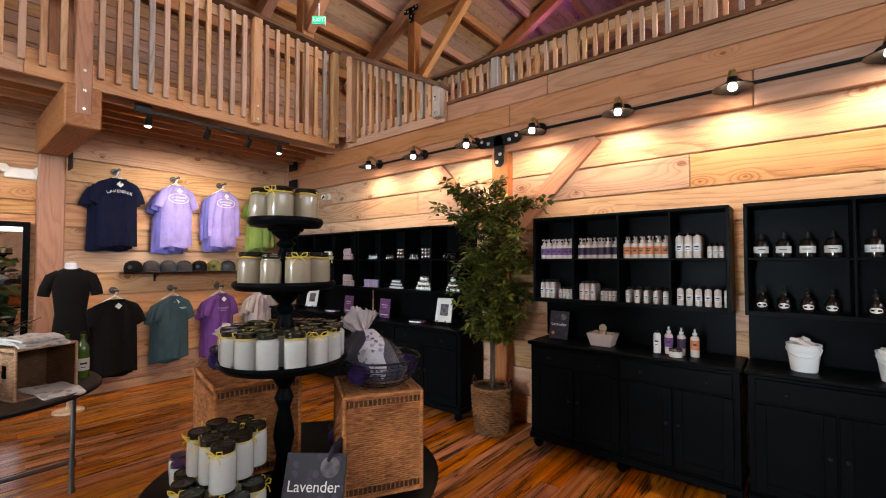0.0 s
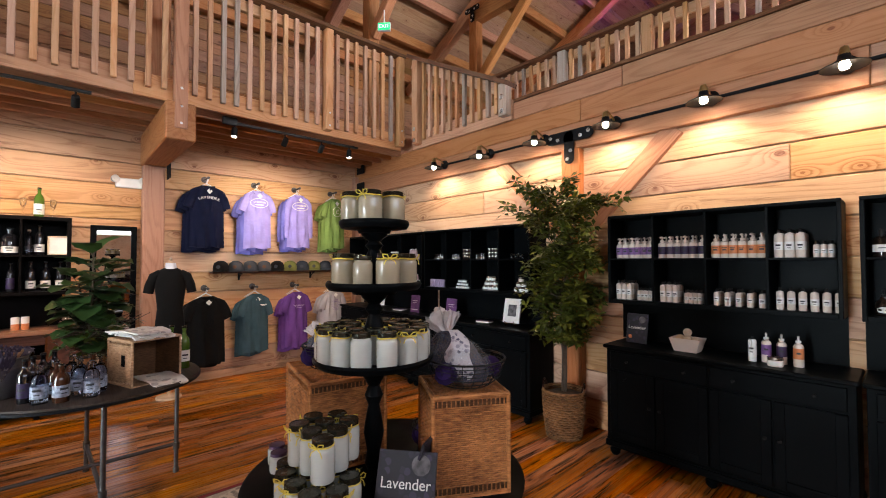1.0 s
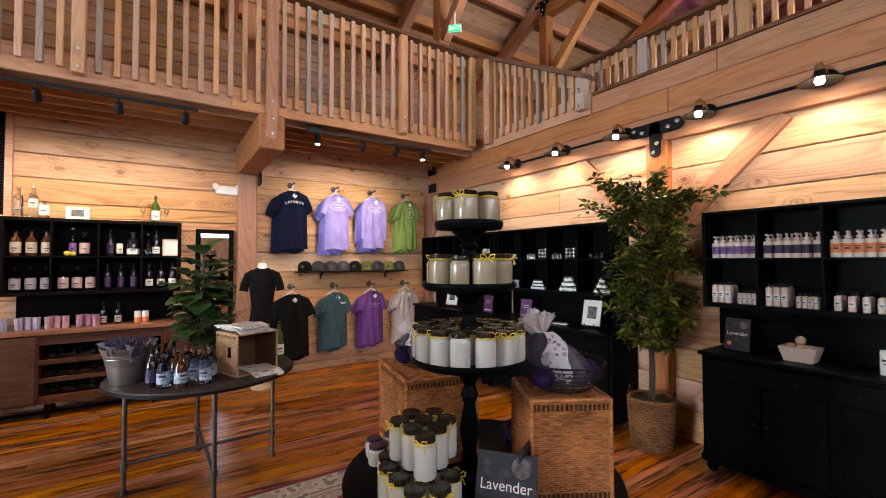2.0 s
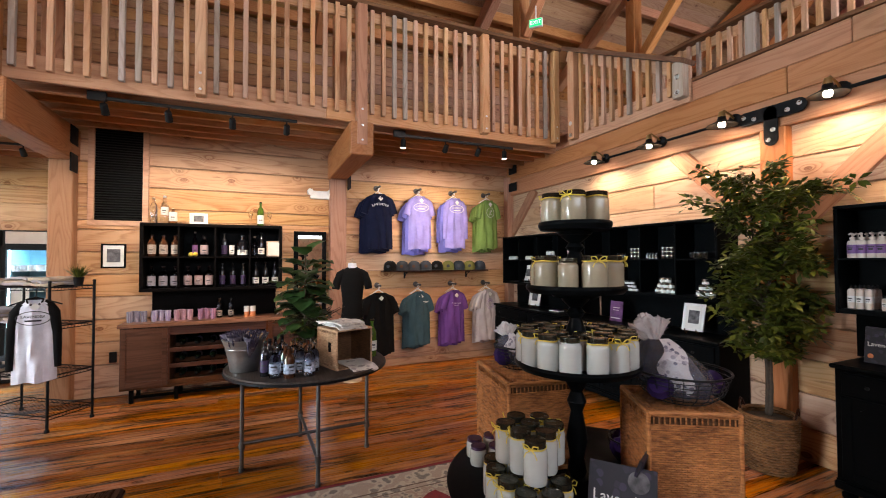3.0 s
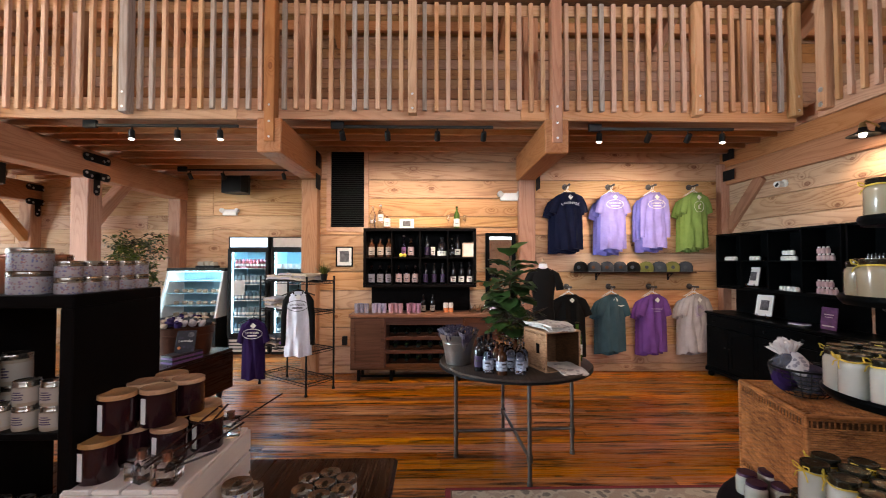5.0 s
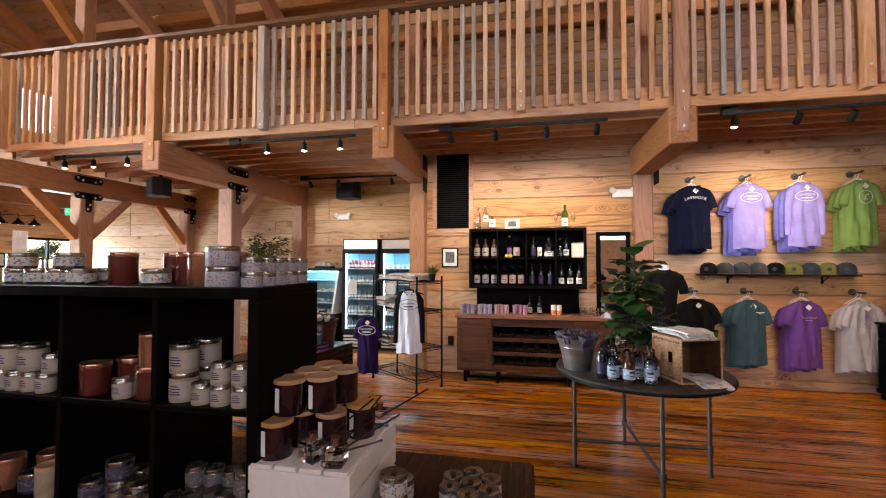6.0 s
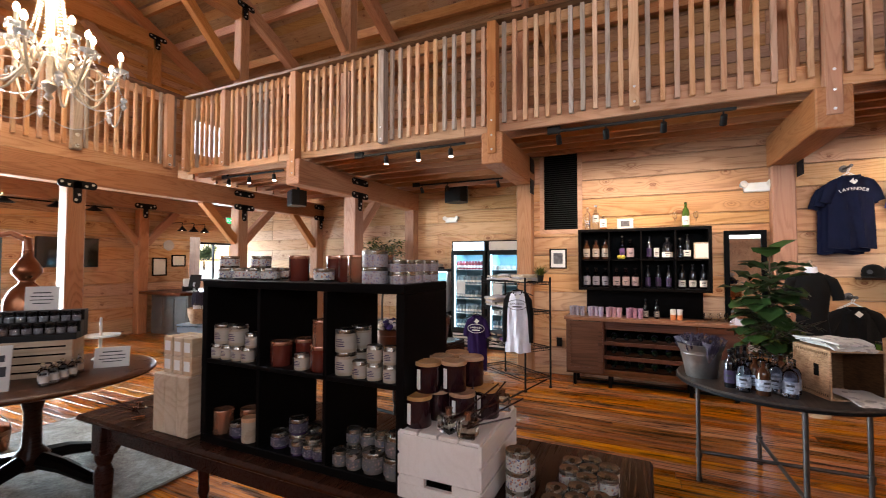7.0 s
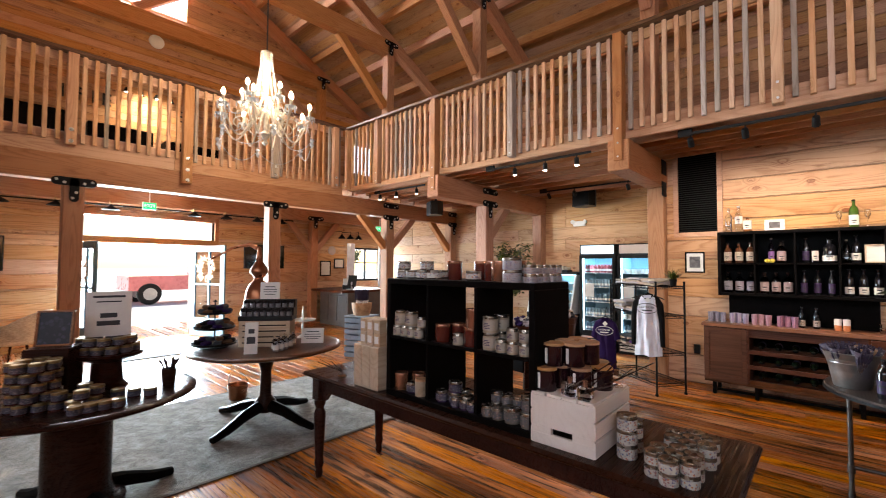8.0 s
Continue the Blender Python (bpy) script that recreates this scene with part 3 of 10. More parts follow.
plate(frame_north, (-1.12, N - 0.093, 2.72), -1, w=0.5)
for z in (2.72, 3.0):
    part("strap", Shape().box((W + 0.12, N - 0.098, z - 0.07), (W + 0.34, N - 0.086, z + 0.07), 0.003), IRON, frame_north)

# roof trusses
for y in (S + 0.12, YS, -3.91, -0.92, 2.06, 4.95, 7.45, 10.4, 13.3):
    tr = thing("roof_truss", (0, y, 0), "fir roof truss with tie beam, posts and braces", "roof truss", "roof trusses", "structure")
    stick("tie_beam", (-4.85, 0, 6.53), (5.85, 0, 6.53), 0.2, 0.36, FIR, tr, 0.012)
    for sgn in (-1, 1):
        x0 = RIDGE + sgn * 5.3
        stick("post", (x0, 0, DECK), (x0, 0, roof_z(x0) - 0.4), 0.2, 0.2, FIR, tr, 0.012)
        stick("rafter", (RIDGE + sgn * 7.5, 0, roof_z(RIDGE + sgn * 7.5) - 0.29), (RIDGE, 0, roof_z(RIDGE) - 0.29), 0.18, 0.26, FIR, tr, 0.012)
        stick("brace", (x0 - sgn * 0.1, 0, 5.15), (x0 - sgn * 1.35, 0, 6.38), 0.14, 0.17, FIR, tr, 0.01)
        stick("strut", (RIDGE + sgn * 1.0, 0, 6.7), (RIDGE + sgn * 2.6, 0, roof_z(RIDGE + sgn * 2.6) - 0.4), 0.14, 0.17, FIR, tr, 0.01)
    for side_ in (-1, 1):
        plate(tr, (-4.8, 0.102 * side_, 6.62), side_, w=0.4)
# violet light strips on the trusses over the north end
VIOLET = shader("violet_strip", (0.5, 0.3, 0.9), 0.4, emit=(0.30, 0.10, 1.0), power=8)
for y, x0, x1 in ((10.54, -3.6, -0.6), (7.59, 0.6, 3.0)):
    led = thing("light_strip", (x0, y, 6.735), "violet light strip lying on the tie beam", "light strip", "light strips")
    part("strip", Shape().box((0, -0.012, -0.02), (x1 - x0, 0.012, 0.0), 0.002), VIOLET, led)
    lamp_area("violet_light", ((x0 + x1) / 2, y, 6.76), ((x0 + x1) / 2, y, 9), x1 - x0, 0.03, 14, (0.36, 0.12, 1.0))
purlins = thing("purlins", (0, 0, 0), "rows of fir purlins under the roof boards", "purlins", kind="structure")
for sgn in (-1, 1):
    for d in np.arange(0.35, 7.4, 0.78):
        x = RIDGE + sgn * d
        part("purlin", Shape().box((0, -0.045, -0.09), (NN - S, 0.045, 0.09), 0.005), FIR, purlins,
             m=along((x, S, roof_z(x) - 0.085), (x, NN, roof_z(x) - 0.085)) @ pose(0, 0, 0, 0))

# ---------------------------------------------------------------- loft railings
bal_mesh = {}


def baluster(parent, m, z0, z1, mat, w=0.045):
    key = (round(z1 - z0, 3), mat.name, w)
    if key not in bal_mesh:
        bal_mesh[key] = Shape().box((0, -w / 2, -w / 2), (key[0], w / 2, w / 2), 0.004).mesh("baluster", mat)
    return part("baluster", bal_mesh[key], mat, parent, m=m @ pose(0, 0, z0) @ pose(0, 0, 0, 0, -90, 0))


def railing(name, p, q, posts, tall=(), pitch=0.125, z_bal=3.14, rim=(3.05, 3.27), label="", face=True, tops=None, end_post=None):
    """A railing from p to q with its balusters fixed to the outer face of the rim; posts in metres from p, tall ones reach down to the beam."""
    r = thing(name, (0, 0, 0), label, "railing", "loft railings", "structure")
    ax = along((*p, 0), (*q, 0))
    length = (Vector(q) - Vector(p)).length
    if face:
        cut = 0.0
        while cut < length - 0.05:
            end = min(cut + 3.0, length)
            part("rim_board", Shape().box((0.001, -0.02, 0), (end - cut - 0.001, 0.02, rim[1] - rim[0]), 0.004), RIMFIR, r, m=ax @ pose(cut, -0.045, rim[0]))
            cut = end
    heads = Shape()
    t0, t1 = tops or (RAIL, RAIL)
    fall = math.degrees(math.atan2(t1 - t0, length))

    def top_at(x):
        return t0 + (t1 - t0) * x / length

    for sp in posts:
        deep = any(abs(sp - t) < 0.01 for t in tall)
        w = 0.135 if deep else 0.115
        z0 = 2.78 if deep else z_bal - 0.05
        stick("rail_post", tuple(ax @ Vector((sp, w * 0.4 - 0.025, z0))), tuple(ax @ Vector((sp, w * 0.4 - 0.025, top_at(sp) - 0.02))), w, w * 0.8, FIR if deep else GREY_FIR if end_post and abs(sp - end_post) < 0.01 else (GREY_FIR if rng.random() < 0.35 else FIR_LIGHT), r, 0.008)
        for z in ((z0 + 0.05, z0 + 0.21, z0 + 0.38) if deep else (z0 + 0.05, z0 + 0.2)):
            heads.lathe([(0.027, 0), (0.027, 0.005), (0.014, 0.006), (0.012, 0.014), (0, 0.015)], 10, m=ax @ pose(sp, w * 0.8 - 0.024, z, -90))
    if face:
        part("bolts", heads, BOLT, r)
    stops = sorted([0.0, *posts, length])
    for a, b in zip(stops, stops[1:]):
        n = max(int(round((b - a) / pitch)), 1)
        for i in range(1, n):
            x = a + (b - a) * i / n
            baluster(r, ax @ pose(x, 0 if face else 0.0, 0), z_bal + rng.uniform(-0.01, 0.01), top_at(x) - 0.03, GREY_FIR if rng.random() < 0.12 else FIR_LIGHT)
    part("rail_board", Shape().box((0, -0.03, -0.12), (length / math.cos(radians(fall)), 0.0, -0.0), 0.005), FIR_LIGHT, r, m=ax @ pose(0, -0.024, t0 - 0.03, 0, -fall))
    s = Shape()
    n = int(length / 0.15)
    run_ = length / math.cos(radians(fall))
    for i in range(n):
        x0, x1 = i * run_ / n, (i + 1) * run_ / n
        a, b = 0.02 * noise.noise((i * 0.7, 9, 0)), 0.02 * noise.noise((i * 0.7 + 0.7, 9, 0))
        s.add([(x0, -0.1, 0), (x1, -0.1, 0), (x1, 0.10 + b, 0), (x0, 0.10 + a, 0), (x0, -0.1, 0.045), (x1, -0.1, 0.045), (x1, 0.09 + b, 0.045), (x0, 0.09 + a, 0.045)],
              [(3, 2, 1, 0), (4, 5, 6, 7), (0, 1, 5, 4), (2, 3, 7, 6)] + ([(0, 4, 7, 3)] if i == 0 else []) + ([(1, 2, 6, 5)] if i == n - 1 else []))
    part("handrail", s, BARK, r, "dark live-edge handrail", ax @ pose(0, 0, t0 - 0.03, 0, -fall))
    return r


XR = -3.62
railing("railing", (XR, N - 0.2), (XR, -6.42), (0.06, 1.12, 2.64, 4.15, 5.62, 7.12, 8.61, 10.1, 11.06), (2.64, 5.62, 8.61), label="fir balustrade along the west loft with bolted posts")
railing("railing", (XR + 0.1, -6.42), (E, -6.42), (0.2, 1.45, 2.85, 4.2, 5.6), (2.85,), rim=(2.97, 3.27), label="fir balustrade along the south loft")
railing("railing", (-1.80, N - 0.13), (XR + 0.12, N - 0.13), (0.06, 1.56), (), label="short fir balustrade over the timber header with a falling handrail", tops=(3.43, RAIL), end_post=0.06)
railing("railing", (E, 6.15), (XR + 0.2, 6.15), (1.5, 3.0, 4.5, 6.0, 7.4, 8.5), (), z_bal=3.3, face=False, label="fir balustrade set back on the north ledge")

# ---------------------------------------------------------------- more materials
def glassy(name, colour, rough=0.03):
    return shader(name, colour, rough, trans=1.0, ior=1.45)


def cloth(name, colour, amount=0.18):
    return mottled(name, colour, 0.9, amount, 7, relief=0.25, fine=160, spec=0.08, sheen=0.03)


def leafy(name, colour, tone=0.5):
    m = shader(name, colour, 0.42)
    p = m.node_tree.nodes["Principled BSDF"]
    p.inputs["Specular IOR Level"].default_value = 0.25
    geo = node(m, "ShaderNodeNewGeometry")
    lo, hi = tuple(c * (1 - tone) for c in colour), (colour[0] * 1.9, colour[1] * 1.55, colour[2] * 1.2)
    link(m, ramp(m, geo.outputs["Random Per Island"], [(0.0, lo), (0.6, colour), (1.0, hi)]), p.inputs["Base Color"])
    return m


GLASS = glassy("clear_glass", (0.95, 0.97, 0.97))
AMBER = shader("dark_amber_glass", (0.012, 0.008, 0.006), 0.06, coat=0.6)
DARKGLASS = shader("dark_green_glass", (0.006, 0.014, 0.006), 0.05, coat=0.6)
WINE = shader("green_glass", (0.05, 0.10, 0.012), 0.06, coat=0.5)
CREAM = mottled("cream_plastic", (0.66, 0.57, 0.50), 0.32, 0.05, 14, relief=0.02)
PINKISH = mottled("pale_pink_label", (0.55, 0.40, 0.42), 0.5, 0.1, 20, relief=0)
PURPLE_L = mottled("purple_label", (0.17, 0.075, 0.24), 0.45, 0.25, 40, relief=0)
PLUM_L = mottled("plum_label", (0.035, 0.018, 0.06), 0.45, 0.25, 40, relief=0)
ORANGE_L = mottled("orange_label", (0.60, 0.20, 0.07), 0.45, 0.2, 40, relief=0)
LILAC_L = mottled("lilac_label", (0.42, 0.33, 0.50), 0.45, 0.2, 40, relief=0)
INK = shader("ink", (0.03, 0.03, 0.035), 0.6)
PAPER = mottled("paper", (0.70, 0.68, 0.64), 0.7, 0.06, 20, relief=0.05)
TIN = mottled("silver_tin", (0.24, 0.21, 0.175), 0.25, 0.1, 20, metal=0.9, relief=0.03)
BRASS = mottled("aged_brass", (0.35, 0.24, 0.10), 0.35, 0.25, 20, metal=0.9)
BULB = shader("lit_bulb", (1, 0.9, 0.75), 0.4, emit=(1.0, 0.83, 0.58), power=60)
LED = shader("lit_lens", (1, 0.95, 0.85), 0.4, emit=(1.0, 0.9, 0.74), power=22)
BLACKPLASTIC = shader("black_plastic", (0.010, 0.010, 0.010), 0.45)
BLACKPLASTIC.node_tree.nodes["Principled BSDF"].inputs["Specular IOR Level"].default_value = 0.22
WAX = mottled("white_wax", (0.46, 0.48, 0.44), 0.18, 0.05, 12, coat=0.7, relief=0.02)
LID = mottled("bronze_lid", (0.040, 0.038, 0.026), 0.24, 0.3, 30, metal=0.7)
RAFFIA = mottled("yellow_raffia", (0.62, 0.47, 0.06), 0.7, 0.25, 30, relief=0.2)
def basketry(name, dark, light, rough=0.55):
    """Cane: split strands of uneven tone."""
    m = shader(name, light, rough)
    p = m.node_tree.nodes["Principled BSDF"]
    p.inputs["Specular IOR Level"].default_value = 0.3
    v, rnd = local(m, (28, 28, 150))
    v2, _ = local(m, (1, 1, 1))
    a, b = noise_at(m, v, 1.0, 3, 0.6), noise_at(m, v2, 7.0, 3)
    link(m, ramp(m, mathn(m, "MULTIPLY_ADD", b, 0.45, mathn(m, "MULTIPLY", a, 0.6)), [(0.36, dark), (0.66, light)]), p.inputs["Base Color"])
    bump(m, a, 0.3, 0.003)
    return m


WICKER = basketry("wicker", (0.12, 0.040, 0.013), (0.52, 0.215, 0.072))
# darker cane with the shade inside the boxes put into its colour
CANE_SHADE = basketry("shaded_cane", (0.05, 0.022, 0.009), (0.14, 0.066, 0.028))
WICKER_D = basketry("dark_wicker", (0.035, 0.014, 0.005), (0.27, 0.13, 0.052))
WICKER_L = basketry("pale_wicker", (0.24, 0.13, 0.065), (0.60, 0.38, 0.22))
SOIL = mottled("soil_moss", (0.06, 0.045, 0.03), 0.95, 0.5, 30, relief=0.6)
STEM = mottled("bark_stem", (0.10, 0.068, 0.044), 0.8, 0.35, 20, relief=0.4)
BARK = mottled("grey_brown_bark", (0.055, 0.038, 0.026), 0.85, 0.35, 25, relief=0.4)
LEAF = leafy("ficus_leaf", (0.060, 0.076, 0.011), 0.65)
LEAF_BIG = leafy("fiddle_leaf", (0.030, 0.066, 0.018), 0.4)
MIRROR = shader("mirror_glass", (0.9, 0.9, 0.9), 0.01, 1.0)
PHOTO = mottled("dark_photo", (0.09, 0.085, 0.09), 0.4, 0.9, 25, relief=0)


def floral(name, ground, petal, leaf_, scale=130.0):
    """Paper printed with scattered blossoms."""
    m = shader(name, ground, 0.5)
    p = m.node_tree.nodes["Principled BSDF"]
    v, rnd = local(m)
    vor = node(m, "ShaderNodeTexVoronoi", Scale=scale)
    link(m, v, vor.inputs["Vector"])
    sep = node(m, "ShaderNodeSeparateColor")
    link(m, vor.outputs["Color"], sep.inputs[0])
    hue = ramp(m, sep.outputs[0], [(0.0, petal), (0.35, leaf_), (0.55, ground), (1.0, ground)])
    dot = ramp(m, vor.outputs["Distance"], [(0.5, (1, 1, 1)), (0.6, (0, 0, 0))])
    link(m, mixc(m, dot, ground, hue), p.inputs["Base Color"])
    return m


def striped(name, a, b):
    """Paper printed with upright streaks of two colours."""
    m = shader(name, a, 0.45)
    v, _ = local(m, (150, 150, 4))
    link(m, ramp(m, noise_at(m, v, 1.0, 2), [(0.46, a), (0.54, b)]), m.node_tree.nodes["Principled BSDF"].inputs["Base Color"])
    return m


def place(proto, spots):
    """Puts the built thing at the first pose and copies of it at the others; spots are (x, y, z, turn)."""
    made = [proto]
    proto.matrix_basis = pose(*spots[0][:3], 0, 0, spots[0][3] if len(spots[0]) > 3 else 0)
    for s in spots[1:]:
        made.append(copy_thing(proto, pose(*s[:3], 0, 0, s[3] if len(s) > 3 else 0)))
    return made


def bottle(name, body, mat, label, category, group="", band=None, cap=None, n=14, marks=(), oval=None):
    """A turned bottle: body profile, band (z0, z1, radius, material), cap (profile, material), marks of print in front."""
    b = thing(name, (0, 0, 0), label, category, group)
    part("body", Shape().lathe(body, n), mat, b)
    if band:
        z0, z1, r, bm_ = band
        ob = part("label", Shape().lathe([(r - 0.001, z0), (r, z0), (r, z1), (r - 0.001, z1)], n, caps=False), bm_, b, "printed label")
        s = Shape()
        for z, wdt, h in marks:
            for i in range(3):
                a0 = -math.pi / 2 - wdt + i * wdt * 2 / 3
                a1 = a0 + wdt * 2 / 3
                rr = r + 0.0012
                s.add([(rr * math.cos(a), rr * math.sin(a), zz) for a, zz in ((a0, z), (a1, z), (a1, z + h), (a0, z + h))], [(0, 1, 2, 3)])
        if marks:
            part("print", s, INK, ob)
    if oval:
        z, rw, rh, r = oval
        s, pts = Shape(), []
        for i in range(14):
            a = 2 * math.pi * i / 14
            u = rw * math.cos(a) / r
            pts.append((r * math.sin(u), -r * math.cos(u), z + rh * math.sin(a)))
        s.add(pts + [(0, -r - 0.001, z)], [(i, (i + 1) % 14, 14) for i in range(14)])
        part("label", s, PAPER, b, "white oval label")
    if cap:
        part("cap", Shape().lathe(cap[0], n), cap[1], b)
    return b


def pump_head(b, z, r, mat):
    s = Shape().lathe([(r * 0.55, 0), (r * 0.55, 0.012), (r * 0.2, 0.014), (r * 0.2, 0.03)], 10, (0, 0, z))
    s.tube([(0, 0, z + 0.03), (0, 0, z + 0.037), (0, -0.012, z + 0.038), (0, -0.03, z + 0.033)], r * 0.24, 6)
    part("pump", s, mat, b)
    return b


def body(h, r, neck=0.4, foot=0.9, sh=0.8):
    return [(r * foot, 0), (r, h * 0.03), (r, h * sh), (r * 0.8, h * (sh + 0.08)), (r * neck, h * 0.95), (r * neck, h)]


# ---------------------------------------------------------------- black cabinets and shelves on the north wall
CT = 0.87


def buffet(x0, x1, y0, y1, cols, label):
    w = x1 - x0
    b = thing("buffet_cabinet", (x0, y1, 0), label, "cabinet", "black buffet cabinets")
    d = y1 - y0
    part("carcass", Shape().box((0, -d + 0.02, 0.09), (w, 0, CT - 0.03), 0.004), BLACK, b)
    part("worktop", Shape().box((-0.015, -d - 0.02, CT - 0.028), (w + 0.015, 0, CT), 0.008), BLACK, b)
    part("plinth", Shape().box((-0.01, -d - 0.0, 0.07), (w + 0.01, 0, 0.12), 0.008).box((-0.005, -d + 0.012, 0.12), (w + 0.005, 0, 0.135), 0.006), BLACK, b)
    for fx in (0.05, w / 2, w - 0.05):
        part("foot", Shape().lathe([(0.022, 0), (0.038, 0.02), (0.04, 0.045), (0.024, 0.06), (0.036, 0.072)], 12, (fx, -d + 0.05, 0)), BLACK, b)
    cw = (w - 0.06) / cols
    knob = [(0.004, 0), (0.005, 0.012), (0.011, 0.017), (0.012, 0.024), (0.006, 0.03)]
    yf = -d + 0.02
    for i in range(cols // 2):
        a = 0.03 + i * 2 * cw
        dr = part("drawer", Shape().box((a + 0.008, yf - 0.016, CT - 0.185), (a + 2 * cw - 0.008, yf + 0.004, CT - 0.05), 0.004), BLACK, b)
        for kx in (a + cw * 0.42, a + cw * 1.58):
            part("knob", Shape().lathe(knob, 10, m=pose(kx, yf - 0.016, CT - 0.117, 90)), BLACKPLASTIC, dr)
    for i in range(cols):
        a, c = 0.03 + i * cw + 0.006, 0.03 + (i + 1) * cw - 0.006
        z0, z1, m = 0.15, CT - 0.2, (c - a)
        do = part("door", Shape().box((a, yf - 0.012, z0), (c, yf + 0.004, z1), 0.003), BLACK, b)
        fr = Shape()
        st = 0.055
        fr.box((a, yf - 0.02, z0), (a + st, yf - 0.011, z1), 0.003).box((c - st, yf - 0.02, z0), (c, yf - 0.011, z1), 0.003).box((a + st, yf - 0.02, z0), (c - st, yf - 0.011, z0 + st), 0.003)
        top = [(a + st, z1)] + [(a + st + (m - 2 * st) * t, z1 - 0.075 + (0.045 * math.sin(math.pi * min(max((t - 0.18) / 0.64, 0), 1)) ** 0.8)) for t in np.linspace(0, 1, 13)] + [(c - st, z1)]
        fr.prism(top, 0, 0.009, m=pose(0, yf - 0.011, 0, 90))
        part("panel_frame", fr, BLACK, do, "arched raised frame")
        kx = c - 0.03 if i % 2 == 0 else a + 0.03
        part("knob", Shape().lathe(knob, 10, m=pose(kx, yf - 0.02, z0 + (z1 - z0) * 0.56, 90)), BLACKPLASTIC, do)
    return b


CB = N - 0.42
buffet(-4.93, -3.16, CB, N - 0.01, 4, "black-painted buffet cabinet beneath wall shelves")
buffet(-3.14, -1.37, CB, N - 0.01, 4, "black-painted buffet cabinet beneath wall shelves")
buffet(-0.62, 0.822, CB, N - 0.01, 4, "black-painted buffet cabinet with arched door panels")
buffet(0.86, 2.42, CB, N - 0.01, 4, "black-painted buffet cabinet carrying white buckets")


def hutch(x0, x1, cols, back=True, label="black-painted cubby shelf of bottles above the cabinet", z0=1.185, z1=1.905, yf=N - 0.28, right=True):
    b = thing("wall_shelf", (x0, N, 0), label, "shelf", "black wall shelves")
    w, d, t = x1 - x0, N - yf, 0.022
    part("back", Shape().box((0.0, -0.012, CT - 0.0 if back else z0), (w, -0.001, z1 - 0.004)), BLACK, b)
    part("top", Shape().box((0, -d, z1 - t), (w, -0.012, z1), 0.003), BLACK, b)
    part("bottom", Shape().box((t, -d + 0.003, z0), (w - t, -0.012, z0 + t * 1.5), 0.003), BLACK, b)
    part("shelf", Shape().box((t, -d + 0.006, (z0 + z1) / 2 - 0.006), (w - t, -0.012, (z0 + z1) / 2 + 0.009), 0.002), BLACK, b)
    for sx in (0, w - t):
        part("side", Shape().box((sx, -d, z0), (sx + t, -0.012, z1 - t), 0.003), BLACK, b)
    for i in range(1, cols):
        x = w * i / cols
        part("divider", Shape().box((x - 0.008, -d + 0.004, z0 + t * 1.5), (x + 0.008, -0.012, z1 - t), 0.002), BLACK, b)
    return [x0 + w * i / cols for i in range(cols + 1)]


LOW, MID = 1.185 + 0.033, 1.545 + 0.009
c1 = hutch(-4.88, -3.10, 4)
c2 = hutch(-3.06, -1.45, 4)
c3 = hutch(-0.66, 0.77, 4)
c4 = hutch(0.845, 2.40, 3)

YR = N - 0.20


def pumps(name, lab, mat, x0, x1, n, z):
    b = bottle("pump_bottle", body(0.125, 0.029, 0.42, 0.95, 0.84), CREAM, lab, "bottle", "pump bottles on the wall shelf", band=(0.03, 0.088, 0.0296, mat), marks=((0.052, 0.4, 0.012), (0.07, 0.55, 0.005)))
    pump_head(b, 0.125, 0.029, CREAM)
    spots = []
    for dy in (0, 0.07):
        for i in range(n):
            spots.append((x0 + (x1 - x0) * (i + 0.5) / n + rng.uniform(-0.004, 0.004), YR + dy, z, rng.uniform(-14, 14)))
    return place(b, spots)


pumps("p", "cream pump bottle with purple label on the shelf", PURPLE_L, c3[0] + 0.04, c3[1] - 0.01, 6, MID)
pumps("p", "cream pump bottle with dark plum label on the shelf", PLUM_L, c3[1] + 0.02, c3[2] - 0.01, 6, MID)
pumps("p", "cream pump bottle with orange label on the shelf", ORANGE_L, c3[2] + 0.02, c3[3] - 0.01, 6, MID)


def plain(lab, h, r, spots, mat=CREAM, cap=BLACKPLASTIC, cat="bottle", squarish=False, group="white toiletries on the wall shelf", band=None):
    b = bottle("toiletry_bottle", body(h, r, 0.35, 0.97, 0.86), mat, lab, cat, group, band=band or (h * 0.3, h * 0.62, r + 0.0006, WHITE), marks=((h * 0.45, 0.5, h * 0.07), (h * 0.36, 0.35, h * 0.03)),
               cap=([(r * 0.42, h - 0.002), (r * 0.42, h + 0.014), (r * 0.2, h + 0.02)], cap))
    return place(b, spots)


plain("tall white lotion bottle in a row", 0.165, 0.026, [(c3[3] + 0.05 + i * 0.055, YR + k * 0.065, MID, 0) for i in range(3) for k in range(3)])
plain("small white bottle in a row", 0.085, 0.0155, [(c3[3] + 0.235 + i * 0.034, YR + k * 0.04, MID, 0) for i in range(3) for k in range(3)])
for a in (c3[0] + 0.055, c3[1] + 0.045):
    plain("white lotion bottle with black cap in a row", 0.135, 0.021, [(a + i * 0.045, YR + k * 0.055, LOW, 0) for i in range(3) for k in range(3)])
    plain("small white bottle in a row", 0.08, 0.0145, [(a + 0.165 + i * 0.031, YR + k * 0.04, LOW, 0) for i in range(4) for k in range(2)])
plain("short white bottle with black cap", 0.098, 0.019, [(c3[2] + 0.05 + i * 0.066, YR + k * 0.05, LOW, 0) for i in range(5) for k in range(3)])
